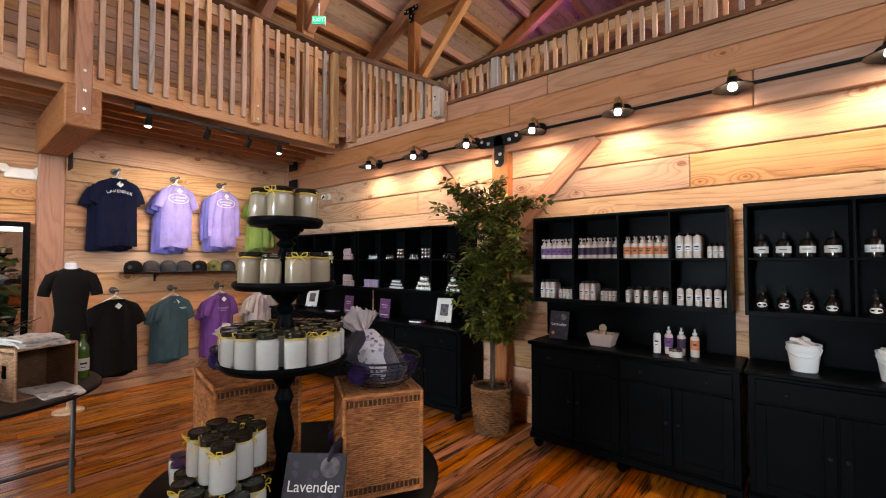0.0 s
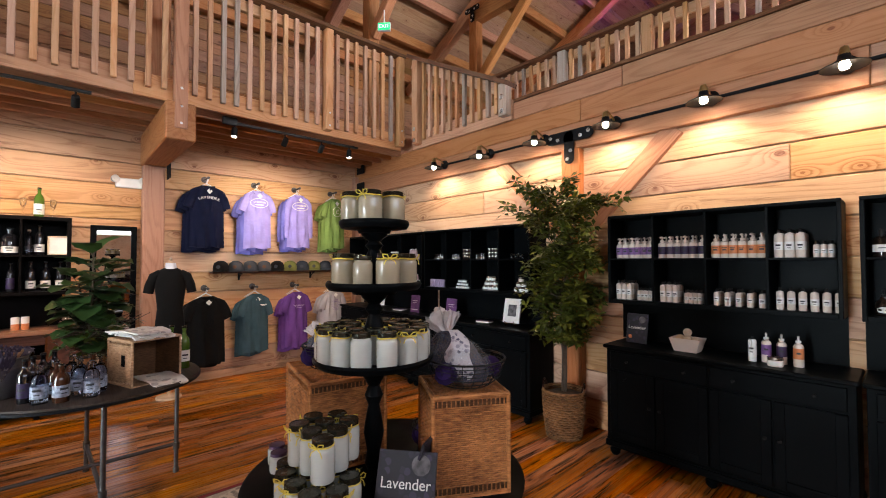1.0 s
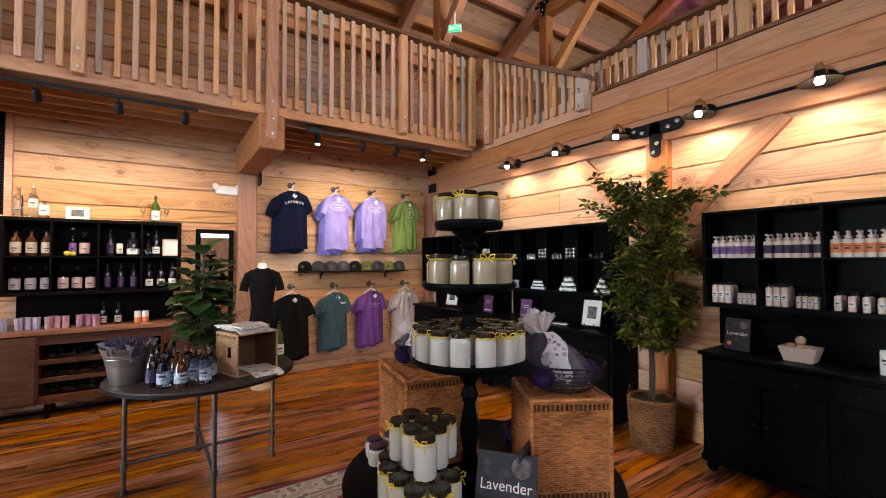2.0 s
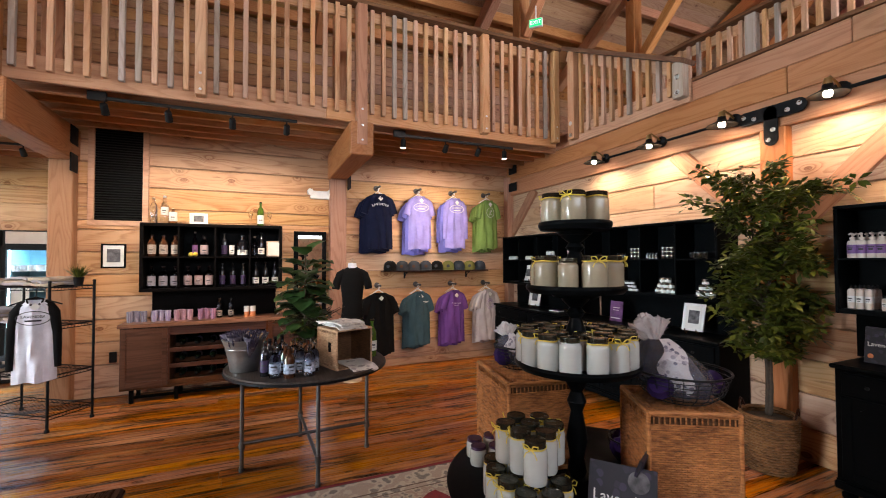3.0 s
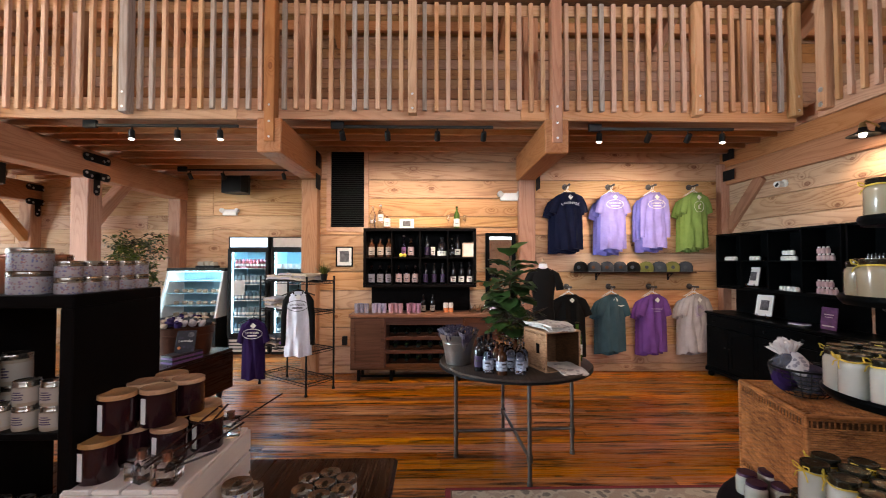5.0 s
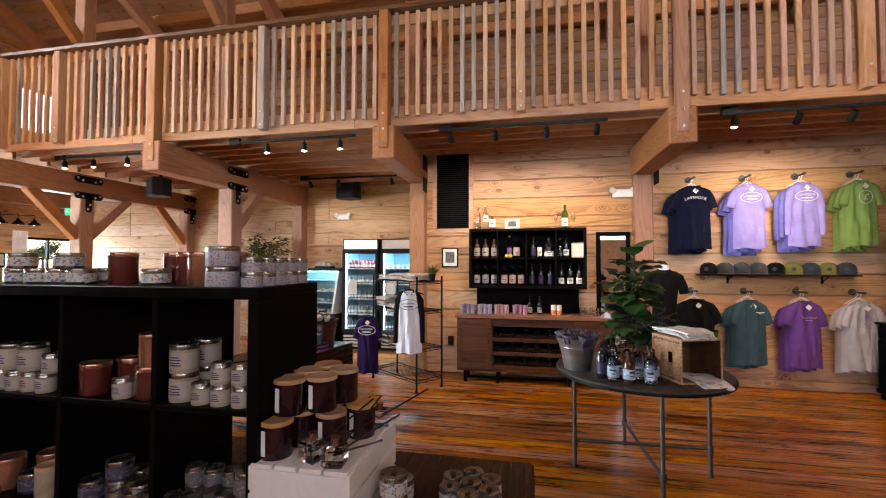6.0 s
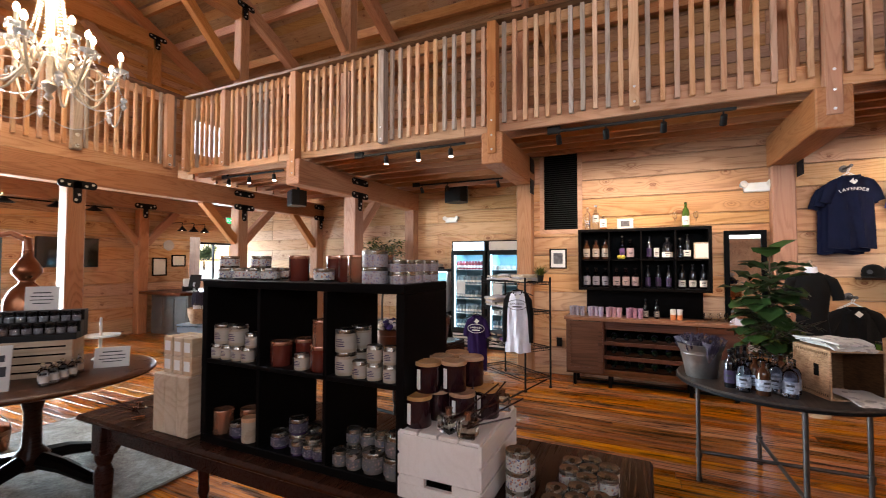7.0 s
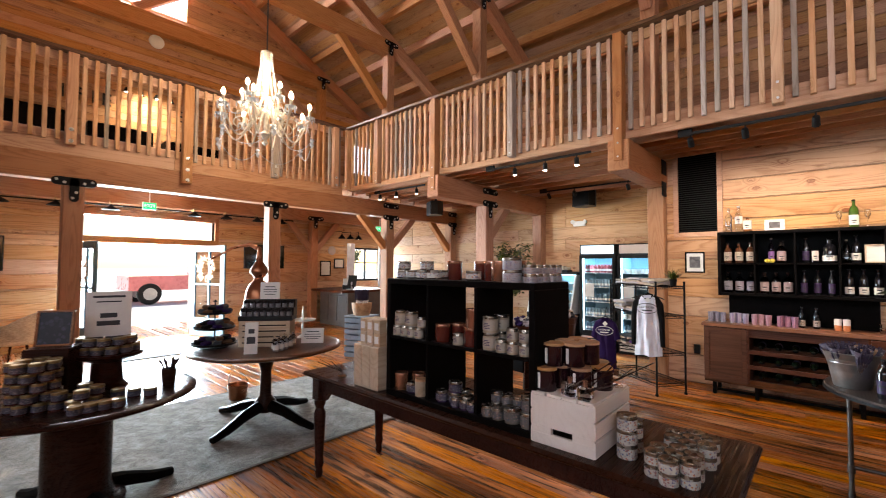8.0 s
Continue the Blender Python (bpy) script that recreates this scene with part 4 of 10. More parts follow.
plain("white bottle with printed front", 0.125, 0.021, [(c3[3] + 0.05 + i * 0.057, YR, LOW, 0) for i in range(6)])
# amber bottles
ab = bottle("amber_bottle", body(0.128, 0.039, 0.35, 0.98, 0.78), AMBER, "dark amber bottle with a white label band", "bottle", "amber bottles on the wall shelf", band=(0.03, 0.072, 0.0396, PAPER), marks=((0.05, 0.5, 0.005),),
            cap=([(0.014, 0.122), (0.014, 0.148), (0.007, 0.162)], BLACKPLASTIC))
place(ab, [(c4[j] + 0.085 + i * 0.115, YR + 0.01, MID, rng.uniform(-20, 20)) for j in range(3) for i in range(4)])
ob_ = bottle("amber_bottle", [(0.034, 0), (0.036, 0.004), (0.036, 0.062), (0.030, 0.080), (0.015, 0.094), (0.013, 0.11)], AMBER, "dark amber pump bottle with a white oval label", "bottle", "amber bottles on the wall shelf", oval=(0.036, 0.030, 0.017, 0.0368))
pump_head(ob_, 0.11, 0.024, BLACKPLASTIC)
place(ob_, [(c4[j] + 0.085 + i * 0.112, YR, LOW, rng.uniform(-12, 12)) for j in range(3) for i in range(4)])
# left shelves: tins, jars and bottles
tin = bottle("small_tin", [(0.027, 0), (0.027, 0.036), (0.0285, 0.037), (0.0285, 0.048), (0.027, 0.05)], TIN, "small silver balm tin in a stack", "tin", "stacked tins", band=(0.006, 0.030, 0.0275, WHITE))
spots = []
for c, base in ((c2[2] + 0.13, 4), (c2[3] + 0.13, 3)):
    for lvl in range(3):
        for i in range(base - lvl):
            spots.append((c + 0.1 + (i - (base - lvl) / 2 + 0.5) * 0.06, YR + 0.01, LOW + lvl * 0.0505))
place(tin, spots)
jar = bottle("cosmetic_jar", [(0.019, 0), (0.02, 0.003), (0.02, 0.022)], WHITE, "small white cream jar with black lid", "jar", "stacked jars", cap=([(0.0205, 0.022), (0.0205, 0.033), (0.019, 0.034)], BLACKPLASTIC))
place(jar, [(c2[1] + 0.12 + i * 0.044 + lvl * 0.02, YR, LOW + lvl * 0.0345) for lvl in range(3) for i in range(5 - lvl)])
tube_ = bottle("cosmetic_tube", [(0.015, 0), (0.017, 0.004), (0.017, 0.082), (0.015, 0.09)], LILAC_L, "lilac carton tube on the shelf", "tube", "lilac tubes")
place(tube_, [(c2[0] + 0.06 + i * 0.044, YR, LOW) for i in range(6)])
dk = bottle("dark_vial", [(0.014, 0), (0.014, 0.045), (0.006, 0.05), (0.006, 0.062)], AMBER, "small dark vial with silver print", "vial", "vials on the wall shelf", band=(0.012, 0.022, 0.0145, TIN))
place(dk, [(c2[0] + 0.13 + i * 0.034, YR, MID) for i in range(5)] + [(c2[1] + 0.05 + i * 0.034, YR, MID) for i in range(4)] + [(c2[2] + 0.03 + i * 0.036, YR, MID) for i in range(4)])
dj = bottle("dark_jar", [(0.021, 0), (0.022, 0.003), (0.022, 0.028)], AMBER, "small black jar with silver lid in a stack", "jar", "dark jars on the wall shelf", cap=([(0.0225, 0.028), (0.0225, 0.037), (0.021, 0.038)], TIN))
place(dj, [(c2[1] + 0.24 + i * 0.047, YR, MID + lvl * 0.0385) for lvl in range(3) for i in range(3)] + [(c2[2] + 0.22 + i * 0.047, YR, MID + lvl * 0.0385) for lvl in range(3) for i in range(4)])
pj = bottle("pink_bottle", [(0.02, 0), (0.021, 0.004), (0.021, 0.045), (0.010, 0.054), (0.010, 0.058)], PINKISH, "small pink bottle with white cap", "bottle", "pink bottles", cap=([(0.0115, 0.056), (0.0115, 0.07)], WHITE))
place(pj, [(c1[3] + 0.13 + i * 0.048, YR + 0.0, MID + lvl * 0.071) for lvl in range(2) for i in range(4 - lvl)] + [(c1[3] + 0.12 + i * 0.045, YR, LOW) for i in range(5)] + [(c1[3] + 0.12 + i * 0.045, YR, LOW + 0.071) for i in range(4)])
wb = bottle("white_bottle", [(0.024, 0), (0.025, 0.004), (0.025, 0.04), (0.012, 0.05)], WHITE, "squat white bottle on the shelf", "bottle", "white bottles", cap=([(0.0125, 0.05), (0.0125, 0.06)], BLACKPLASTIC))
place(wb, [(c1[2] + 0.13 + i * 0.052, YR, MID) for i in range(4)] + [(c1[2] + 0.15 + i * 0.052, YR, MID + 0.061) for i in range(3)] + [(c1[1] + 0.1 + i * 0.055, YR, MID) for i in range(3)] + [(c1[0] + 0.1 + i * 0.055, YR, MID) for i in range(4)] + [(c1[2] + 0.1 + i * 0.05, YR, LOW) for i in range(5)])
cup = thing("glass_tumbler", (0, 0, 0), "clear glass tumbler on the shelf", "glass", "tumblers")
part("bowl", Shape().lathe([(0.022, 0), (0.027, 0.06), (0.025, 0.06), (0.02, 0.006), (0.0, 0.006)], 12), GLASS, cup)
place(cup, [(c2[3] + 0.12 + i * 0.06, YR, MID) for i in range(3)])


def board_sign(name, at, w, h, lean, mat, label, turn=0, bars=(), thick=0.012):
    b = thing(name, at, label, "sign", turn=turn)
    m = pose(0, 0, 0, lean)
    part("panel", Shape().box((-w / 2, 0, 0), (w / 2, thick, h), 0.002), mat, b, m=m)
    s = Shape()
    for z, wd, th in bars:
        s.box((-wd / 2, -0.0012, z), (wd / 2, -0.0002, z + th))
    if bars:
        part("print", s, PAPER if mat is not PAPER else INK, b, m=m)
    return b


def easel_frame(at, w, h, label, turn=0, mat=WHITE, lean=-14):
    b = thing("photo_easel", at, label, "photo", turn=turn)
    m = pose(0, 0, 0.03, lean)
    s = Shape()
    t = 0.022
    s.box((-w / 2, -0.008, 0), (-w / 2 + t, 0.008, h), 0.002).box((w / 2 - t, -0.008, 0), (w / 2, 0.008, h), 0.002).box((-w / 2 + t, -0.008, 0), (w / 2 - t, 0.008, t), 0.002).box((-w / 2 + t, -0.008, h - t), (w / 2 - t, 0.008, h), 0.002)
    part("frame", s, mat, b, m=m)
    part("mat", Shape().box((-w / 2 + t, 0, t), (w / 2 - t, 0.004, h - t)), PAPER, b, m=m)
    part("picture", Shape().box((-w / 4, -0.002, h * 0.27), (w / 4, 0, h * 0.75)), PHOTO, b, m=m)
    e = Shape()
    for x in (-0.05, 0.05):
        e.tube([(x, -0.03, 0.028), (x, 0.0, 0.012), (x, 0.02, 0.06), (0, 0.07, 0.16)], 0.005, 6).tube([(x, -0.03, 0.028), (x, -0.036, 0.05)], 0.005, 6).tube([(x, 0.0, 0.014), (x * 1.2, -0.01, 0.0)], 0.005, 6)
    part("easel", e, WALNUT, b)
    return b


SIGN_P = mottled("purple_print", (0.14, 0.06, 0.17), 0.35, 0.6, 18, relief=0)
for x in (-3.30, -2.62):
    board_sign("purple_sign", (x, N - 0.24, CT), 0.17, 0.22, -6, SIGN_P, "purple printed card in an acrylic stand", bars=((0.145, 0.10, 0.008), (0.12, 0.08, 0.006), (0.03, 0.13, 0.012)))
easel_frame((-1.72, N - 0.24, CT), 0.19, 0.25, "white picture frame on a small wooden easel", 8)
easel_frame((-4.12, N - 0.24, CT), 0.19, 0.25, "white picture frame on a small wooden easel", 18)
easel_frame((-4.38, N - 0.17, LOW - 0.005), 0.15, 0.23, "white picture frame standing in the shelf", 18)
for x in (-2.08, -3.62):
    bk = thing("booklet", (x, N - 0.24, CT), "thin booklet lying on the black worktop", "booklet", turn=12)
    part("page_block", Shape().box((-0.08, -0.05, 0), (0.08, 0.05, 0.014), 0.001), PAPER, bk)
    part("cover", Shape().box((-0.081, -0.051, 0.014), (0.081, 0.051, 0.0165), 0.0005), SIGN_P, bk)
COVER = floral("slate_cover", (0.010, 0.010, 0.016), (0.035, 0.026, 0.055), (0.018, 0.016, 0.028), 45.0)


def cover_book(at, w, h, lean, turn, size, label):
    b = thing("lavender_book", at, label, "book", turn=turn)
    m = pose(0, 0, 0, lean)
    part("cover", Shape().box((-w / 2, 0, 0), (w / 2, 0.012, h), 0.0015), COVER, b, m=m)
    part("plate", Shape().lathe([(w * 0.13, 0), (w * 0.16, 0.0006), (w * 0.14, 0.001)], 24, m=m @ pose(w * 0.24, -0.0002, h * 0.80, 90)), PHOTO, b, "pale plate picture", None)
    part("tea", Shape().lathe([(w * 0.07, 0), (w * 0.09, 0.0006), (w * 0.08, 0.001)], 20, m=m @ pose(-w * 0.30, -0.0002, h * 0.2, 90)), ORANGE_L, b)
    lettering("Lavender", size, 0.0004, PAPER, "title", b, m @ pose(0, -0.0012, h * 0.52, 90), "white title lettering")
    return b


cover_book((-0.47, N - 0.2, CT), 0.17, 0.235, -8, -4, 0.038, "dark book of lavender recipes standing on the worktop")
tray = thing("wooden_tray", (-0.08, N - 0.23, CT), "white-painted tapered box of wooden balls", "box")
s = Shape()
for a, b in (((-0.075, -0.06), (0.075, -0.06)), ((0.075, -0.06), (0.075, 0.06)), ((0.075, 0.06), (-0.075, 0.06)), ((-0.075, 0.06), (-0.075, -0.06))):
    f = 1.35
    s.add([(*a, 0.0), (*b, 0.0), (b[0] * f, b[1] * f, 0.095), (a[0] * f, a[1] * f, 0.095), (a[0] * 0.9, a[1] * 0.9, 0.004), (b[0] * 0.9, b[1] * 0.9, 0.004), (b[0] * 1.26, b[1] * 1.26, 0.095), (a[0] * 1.26, a[1] * 1.26, 0.095)],
          [(0, 1, 2, 3), (7, 6, 5, 4), (3, 2, 6, 7)])
s.box((-0.07, -0.055, 0.001), (0.07, 0.055, 0.006))
part("box", s, CREAM, tray)
ball = [(0.0, -0.03), (0.016, -0.026), (0.027, -0.013), (0.03, 0), (0.027, 0.013), (0.016, 0.026), (0.0, 0.03)]
for i, p in enumerate(((-0.05, -0.02, 0.10), (0.01, -0.03, 0.105), (0.055, 0.0, 0.10), (-0.01, 0.03, 0.11), (0.0, 0.0, 0.155), (-0.06, 0.03, 0.10))):
    bl = tagged(part("wooden_ball", Shape().lathe(ball, 12), PALE), "pale wooden ball heaped in the white box", "ball", "wooden balls")
    bl.location = (-0.08 + p[0], N - 0.23 + p[1], CT + p[2] - 0.02)
pb = bottle("lotion_bottle", body(0.145, 0.024, 0.3, 0.97, 0.9), WHITE, "white lotion bottle with black cap on the worktop", "bottle", band=(0.03, 0.1, 0.0245, WHITE), marks=((0.08, 0.5, 0.012), (0.06, 0.3, 0.006)), cap=([(0.008, 0.144), (0.008, 0.16)], BLACKPLASTIC))
place(pb, [(0.32, N - 0.26, CT)])
for x, mt, lab in ((0.39, PURPLE_L, "purple"), (0.47, PLUM_L, "plum"), (0.555, ORANGE_L, "orange")):
    b = bottle("pump_bottle", body(0.15, 0.027, 0.4, 0.95, 0.84), CREAM, "cream pump bottle with %s label on the worktop" % lab, "bottle", band=(0.05, 0.115, 0.0276, mt), marks=((0.08, 0.4, 0.012),))
    pump_head(b, 0.15, 0.027, WHITE)
    place(b, [(x, N - 0.24 + 0.01 * (x < 0.5), CT, 8)])
sc = bottle("glass_jar", [(0.04, 0), (0.042, 0.004), (0.042, 0.04)], CREAM, "squat jar of cream with silver lid", "jar", cap=([(0.043, 0.04), (0.043, 0.055), (0.041, 0.057)], TIN), band=(0.008, 0.034, 0.0425, PAPER))
place(sc, [(0.45, N - 0.32, CT)])


def pail(at, label, r=0.085, h=0.16, mat=WHITE, fill=PAPER):
    b = thing("bucket", at, label, "bucket", "white buckets" if mat is WHITE else "")
    part("pail", Shape().lathe([(r * 0.74, 0), (r * 0.76, 0.004), (r * 0.93, h * 0.72), (r * 0.955, h * 0.73), (r * 0.94, h * 0.75), (r, h - 0.006), (r * 1.04, h), (r, h + 0.004), (r * 0.95, h - 0.004), (r * 0.72, 0.01), (0, 0.01)], 28), mat, b)
    pts = [(r * 1.0 * math.cos(a), -r * 1.02 * math.sin(a) * 1.0, h * 0.86 - 0.05 * math.sin(a)) for a in np.linspace(0, math.pi, 13)]
    part("handle", Shape().tube(pts, 0.003, 6), mat, b)
    return b


for x in (1.13, 1.52):
    pail((x, N - 0.24, CT), "white enamel bucket of wrapped soap bars on the worktop")
    for i in range(6):
        bar = tagged(part("soap_bar", Shape().box((-0.035, -0.022, -0.012), (0.035, 0.022, 0.012), 0.004), PAPER if i % 3 else CREAM), "paper-wrapped soap bar in the bucket", "soap", "soap bars")
        bar.matrix_basis = pose(x + rng.uniform(-0.045, 0.045), N - 0.24 + rng.uniform(-0.04, 0.04), CT + 0.155 + rng.uniform(-0.01, 0.02), rng.uniform(-35, 35), rng.uniform(-35, 35), rng.uniform(0, 180))


# barn lamps on a conduit along the header
def barn_lamp(at, watts):
    """A hooded wall lamp; at is the bulb's place, the wall lies to +y."""
    x, y, z = at
    b = thing("wall_lamp", (x, y, z), "small brass and black barn lamp, lit, on the timber header", "lamp", "barn lamps")
    part("shade", Shape().lathe([(0.028, 0.075), (0.034, 0.04), (0.05, 0.025), (0.115, -0.005), (0.117, -0.009), (0.112, -0.008), (0.045, 0.02), (0.028, 0.035), (0.024, 0.07)], 24, caps=False), IRON, b)
    part("socket", Shape().lathe([(0.0, 0.115), (0.02, 0.112), (0.026, 0.085), (0.03, 0.07), (0.03, 0.06)], 14), BRASS, b)
    part("bulb", Shape().lathe([(0.0, -0.026), (0.018, -0.02), (0.027, -0.003), (0.022, 0.02), (0.013, 0.04), (0.013, 0.06)], 14), BULB, b)
    back = N - 0.065 - y
    part("arm", Shape().tube([(0, 0, 0.1), (0, 0.03, 0.125), (0, back * 0.6, 0.10), (0, back, 0.06)], 0.009, 8), BRASS, b)
    part("rosette", Shape().lathe([(0.055, 0), (0.055, 0.022), (0.035, 0.034), (0.0, 0.036)], 20, m=pose(0, back + 0.005, 0.06, 90)), IRON, b)
    lamp_spot("barn_lamp_light", (x, y, z - 0.05), (x, y + 0.45, 0), watts, (1.0, 0.69, 0.45), 150, 0.5, 0.04)


LAMPZ = 2.69
LAMP_X = (-2.90, -2.14, -1.41, -0.68, 0.06, 0.80, 1.53)
for x in LAMP_X:
    barn_lamp((x, N - 0.25, LAMPZ), 19)
cond = thing("conduit", (0, N - 0.075, LAMPZ + 0.06), "black electrical conduit linking the barn lamps", "conduit", kind="structure")
part("pipe", Shape().tube([(-2.9, 0, 0), (3.4, 0, 0)], 0.013, 8), IRON, cond)
# dome camera in the corner
sec = thing("security_camera", (-4.05, N - 0.0, 2.46), "small white security camera on the pine wall", "camera")
part("base", Shape().lathe([(0.045, 0), (0.045, 0.02), (0.03, 0.03)], 16, m=pose(0, 0, 0, 90)), WHITE, sec)
part("housing", Shape().tube([(0, -0.02, 0), (0.0, -0.06, -0.01), (0.02, -0.12, -0.02)], [0.02, 0.036, 0.036], 14), WHITE, sec)
part("lens", Shape().lathe([(0.028, 0), (0.024, 0.004), (0, 0.005)], 14, m=pose(0.02, -0.12, -0.02, 80)), BLACKPLASTIC, sec)


# ---------------------------------------------------------------- plants
def leaf(s, at, d, up, ln, wd, bend=0.25, seg=2):
    """One leaf from at along d, of seg pieces along its length, folded at the midrib."""
    d, up = d.normalized(), up
    side = d.cross(up)
    side = side.normalized() if side.length > 1e-4 else d.orthogonal().normalized()
    nrm = side.cross(d)
    prof = [(0, 0.0), (0.35, 1.0), (0.72, 0.8), (1.0, 0.0)] if seg > 1 else [(0, 0), (0.5, 1.0), (1.0, 0.0)]
    vs, fs = [], []
    for t, w in prof:
        c = at + d * (ln * t) - nrm * (bend * ln * t * t)
        if w == 0:
            vs.append(c)
        else:
            vs += [c + side * (wd * w / 2) + nrm * wd * 0.12, c, c - side * (wd * w / 2) + nrm * wd * 0.12]
    if seg == 3:
        prof = [(0, 0), (0.12, 0.5), (0.35, 0.92), (0.62, 1.0), (0.88, 0.7), (1.0, 0.0)]
        vs = []
        for t, w in prof:
            c = at + d * (ln * t) - nrm * (bend * ln * t * t)
            wob = nrm * wd * (0.10 + 0.07 * math.sin(t * 11 + ln * 90))
            vs += [c] if w == 0 else [c + side * (wd * w / 2) + wob, c, c - side * (wd * w / 2) + wob]
        fs = [(0, 2, 1), (0, 3, 2)] + [q for r in (1, 4, 7) for q in ((r, r + 1, r + 4, r + 3), (r + 1, r + 2, r + 5, r + 4))] + [(10, 11, 13), (11, 12, 13)]
    elif seg > 1:
        fs = [(0, 2, 1), (0, 3, 2), (1, 2, 5, 4), (2, 3, 6, 5), (4, 5, 7), (5, 6, 7)]
    else:
        fs = [(0, 2, 1), (0, 3, 2), (1, 2, 4), (2, 3, 4)]
    s.add(vs, fs, True)


def ficus(name, at, height, spread, clear, leaves, label, seed, stems=3, size=0.055, flare=0.62):
    """Thin stems twisted round one another up to the crown, with twigs that end in rosettes of leaves."""
    r = random.Random(seed)
    b = thing(name, at, label, "plant")
    tr, cr = Shape(), Shape()
    tips = []
    for k in range(stems):
        a = 2 * math.pi * k / stems
        pts = []
        for i in range(15):
            t = i / 14
            z = -0.02 + (height * 0.9 + 0.02) * t
            out = 0.011 + 0.13 * max(z - clear, 0) / height
            a2 = a + t * 4.4
            pts.append(Vector((math.cos(a2) * out + 0.012 * math.sin(t * 9), math.sin(a2) * out, z)))
        tr.tube(pts, [0.015 - 0.0008 * i for i in range(15)], 7)
        for i in range(2, 15):
            if pts[i].z < clear - 0.02:
                continue
            for _ in range(4):
                a3 = r.uniform(0, 6.283)
                g = min(max((pts[i].z - clear) / (height - clear), 0.0), 1.0)
                f = 0.66 + 0.34 * min(g / flare, 1.0) - 0.45 * max(g - 0.80, 0)
                ln = spread * f * r.uniform(0.45, 1.08)
                d = Vector((math.cos(a3), math.sin(a3), r.uniform(-0.15, 0.75)))
                p1 = pts[i] + d * ln * 0.5
                p2 = p1 + (d + Vector((0, 0, r.uniform(-0.75, 0.25)))) * ln * 0.45
                tr.tube([pts[i], p1, p2], [0.005, 0.0035, 0.002], 5)
                tips.append((pts[i], p1, p2))
    done = 0
    while done < leaves:
        p0, p1, p2 = r.choice(tips)
        t = r.uniform(0.3, 1.05)
        q = p0.lerp(p1, min(t * 2, 1)) if t < 0.5 else p1.lerp(p2, (t - 0.5) * 2)
        q = q + Vector((r.gauss(0, 0.025), r.gauss(0, 0.025), r.gauss(0, 0.03)))
        a0, tilt = r.uniform(0, 6.283), Vector((r.gauss(0, 0.5), r.gauss(0, 0.5), 1)).normalized()
        side = tilt.orthogonal().normalized()
        for k in range(r.randint(4, 7)):
            a = a0 + k * 2.4
            d = side * math.cos(a) + tilt.cross(side) * math.sin(a) + tilt * r.uniform(-0.2, 0.5)
            leaf(cr, q + d * size * 0.15, d, tilt, size * r.uniform(0.65, 1.2), size * 0.46 * r.uniform(0.8, 1.15), 0.25, 1)
            done += 1
    part("trunk", tr, BARK, b)
    part("crown", cr, LEAF, b, "small glossy green leaves")
    return b


def woven(b, prof, n, rows, mat, name="weave", amp=0.006):
    """A basket's wall of twisted strands laid round a profile r(z), each course passing over every other stake."""
    s = Shape()
    vs, fs = [], []
    steps = rows * 4
    for j in range(steps + 1):
        t = j / steps
        k = t * (len(prof) - 1)
        i0 = min(int(k), len(prof) - 2)
        r = prof[i0][0] + (prof[i0 + 1][0] - prof[i0][0]) * (k - i0)
        z = prof[i0][1] + (prof[i0 + 1][1] - prof[i0][1]) * (k - i0)
        course = j // 4
        bulge = math.sin(math.pi * (j % 4) / 4)
        for i in range(n):
            a = 2 * math.pi * i / n
            wave = 0.5 + 0.5 * math.cos(math.pi * (i / 2 + course) + 0.35 * (j % 4))
            vs.append(((r + amp * bulge * (0.35 + 0.65 * wave)) * math.cos(a), (r + amp * bulge * (0.35 + 0.65 * wave)) * math.sin(a), z))
    for j in range(steps):
        for i in range(n):
            a, c = j * n + i, j * n + (i + 1) % n
            fs.append((a, c, c + n, a + n))
    s.add(vs, fs, False)
    return part(name, s, mat, b)


pot = thing("wicker_basket", (-1.04, N - 0.36, 0), "round woven wicker basket holding the ficus", "basket")
woven(pot, [(0.14, 0.0), (0.165, 0.2), (0.175, 0.40)], 72, 19, WICKER_D, amp=0.020)
part("rim", Shape().tube([(0.175 * math.cos(a), 0.175 * math.sin(a), 0.40) for a in np.linspace(0, 2 * math.pi, 33)[:-1]], 0.013, 8, closed=True), WICKER_D, pot)
part("base", Shape().lathe([(0.14, 0.0), (0.14, 0.01)], 24), WICKER, pot)
part("soil", Shape().lathe([(0.17, 0.36), (0.1, 0.385), (0, 0.39)], 20), SOIL, pot)
for a in (0.3, 3.44):
    part("handle", Shape().tube([(0.175 * math.cos(a + t * 0.35), 0.175 * math.sin(a + t * 0.35), 0.40 + 0.075 * (1 - t * t)) for t in np.linspace(-1, 1, 9)], 0.008, 6), DARKWOOD, pot)
ficus("ficus_tree", (-1.04, N - 0.36, 0.38), 1.84, 0.50, 0.36, 6600, "leafy green ficus tree standing in a wicker basket", 4, 2, 0.076)

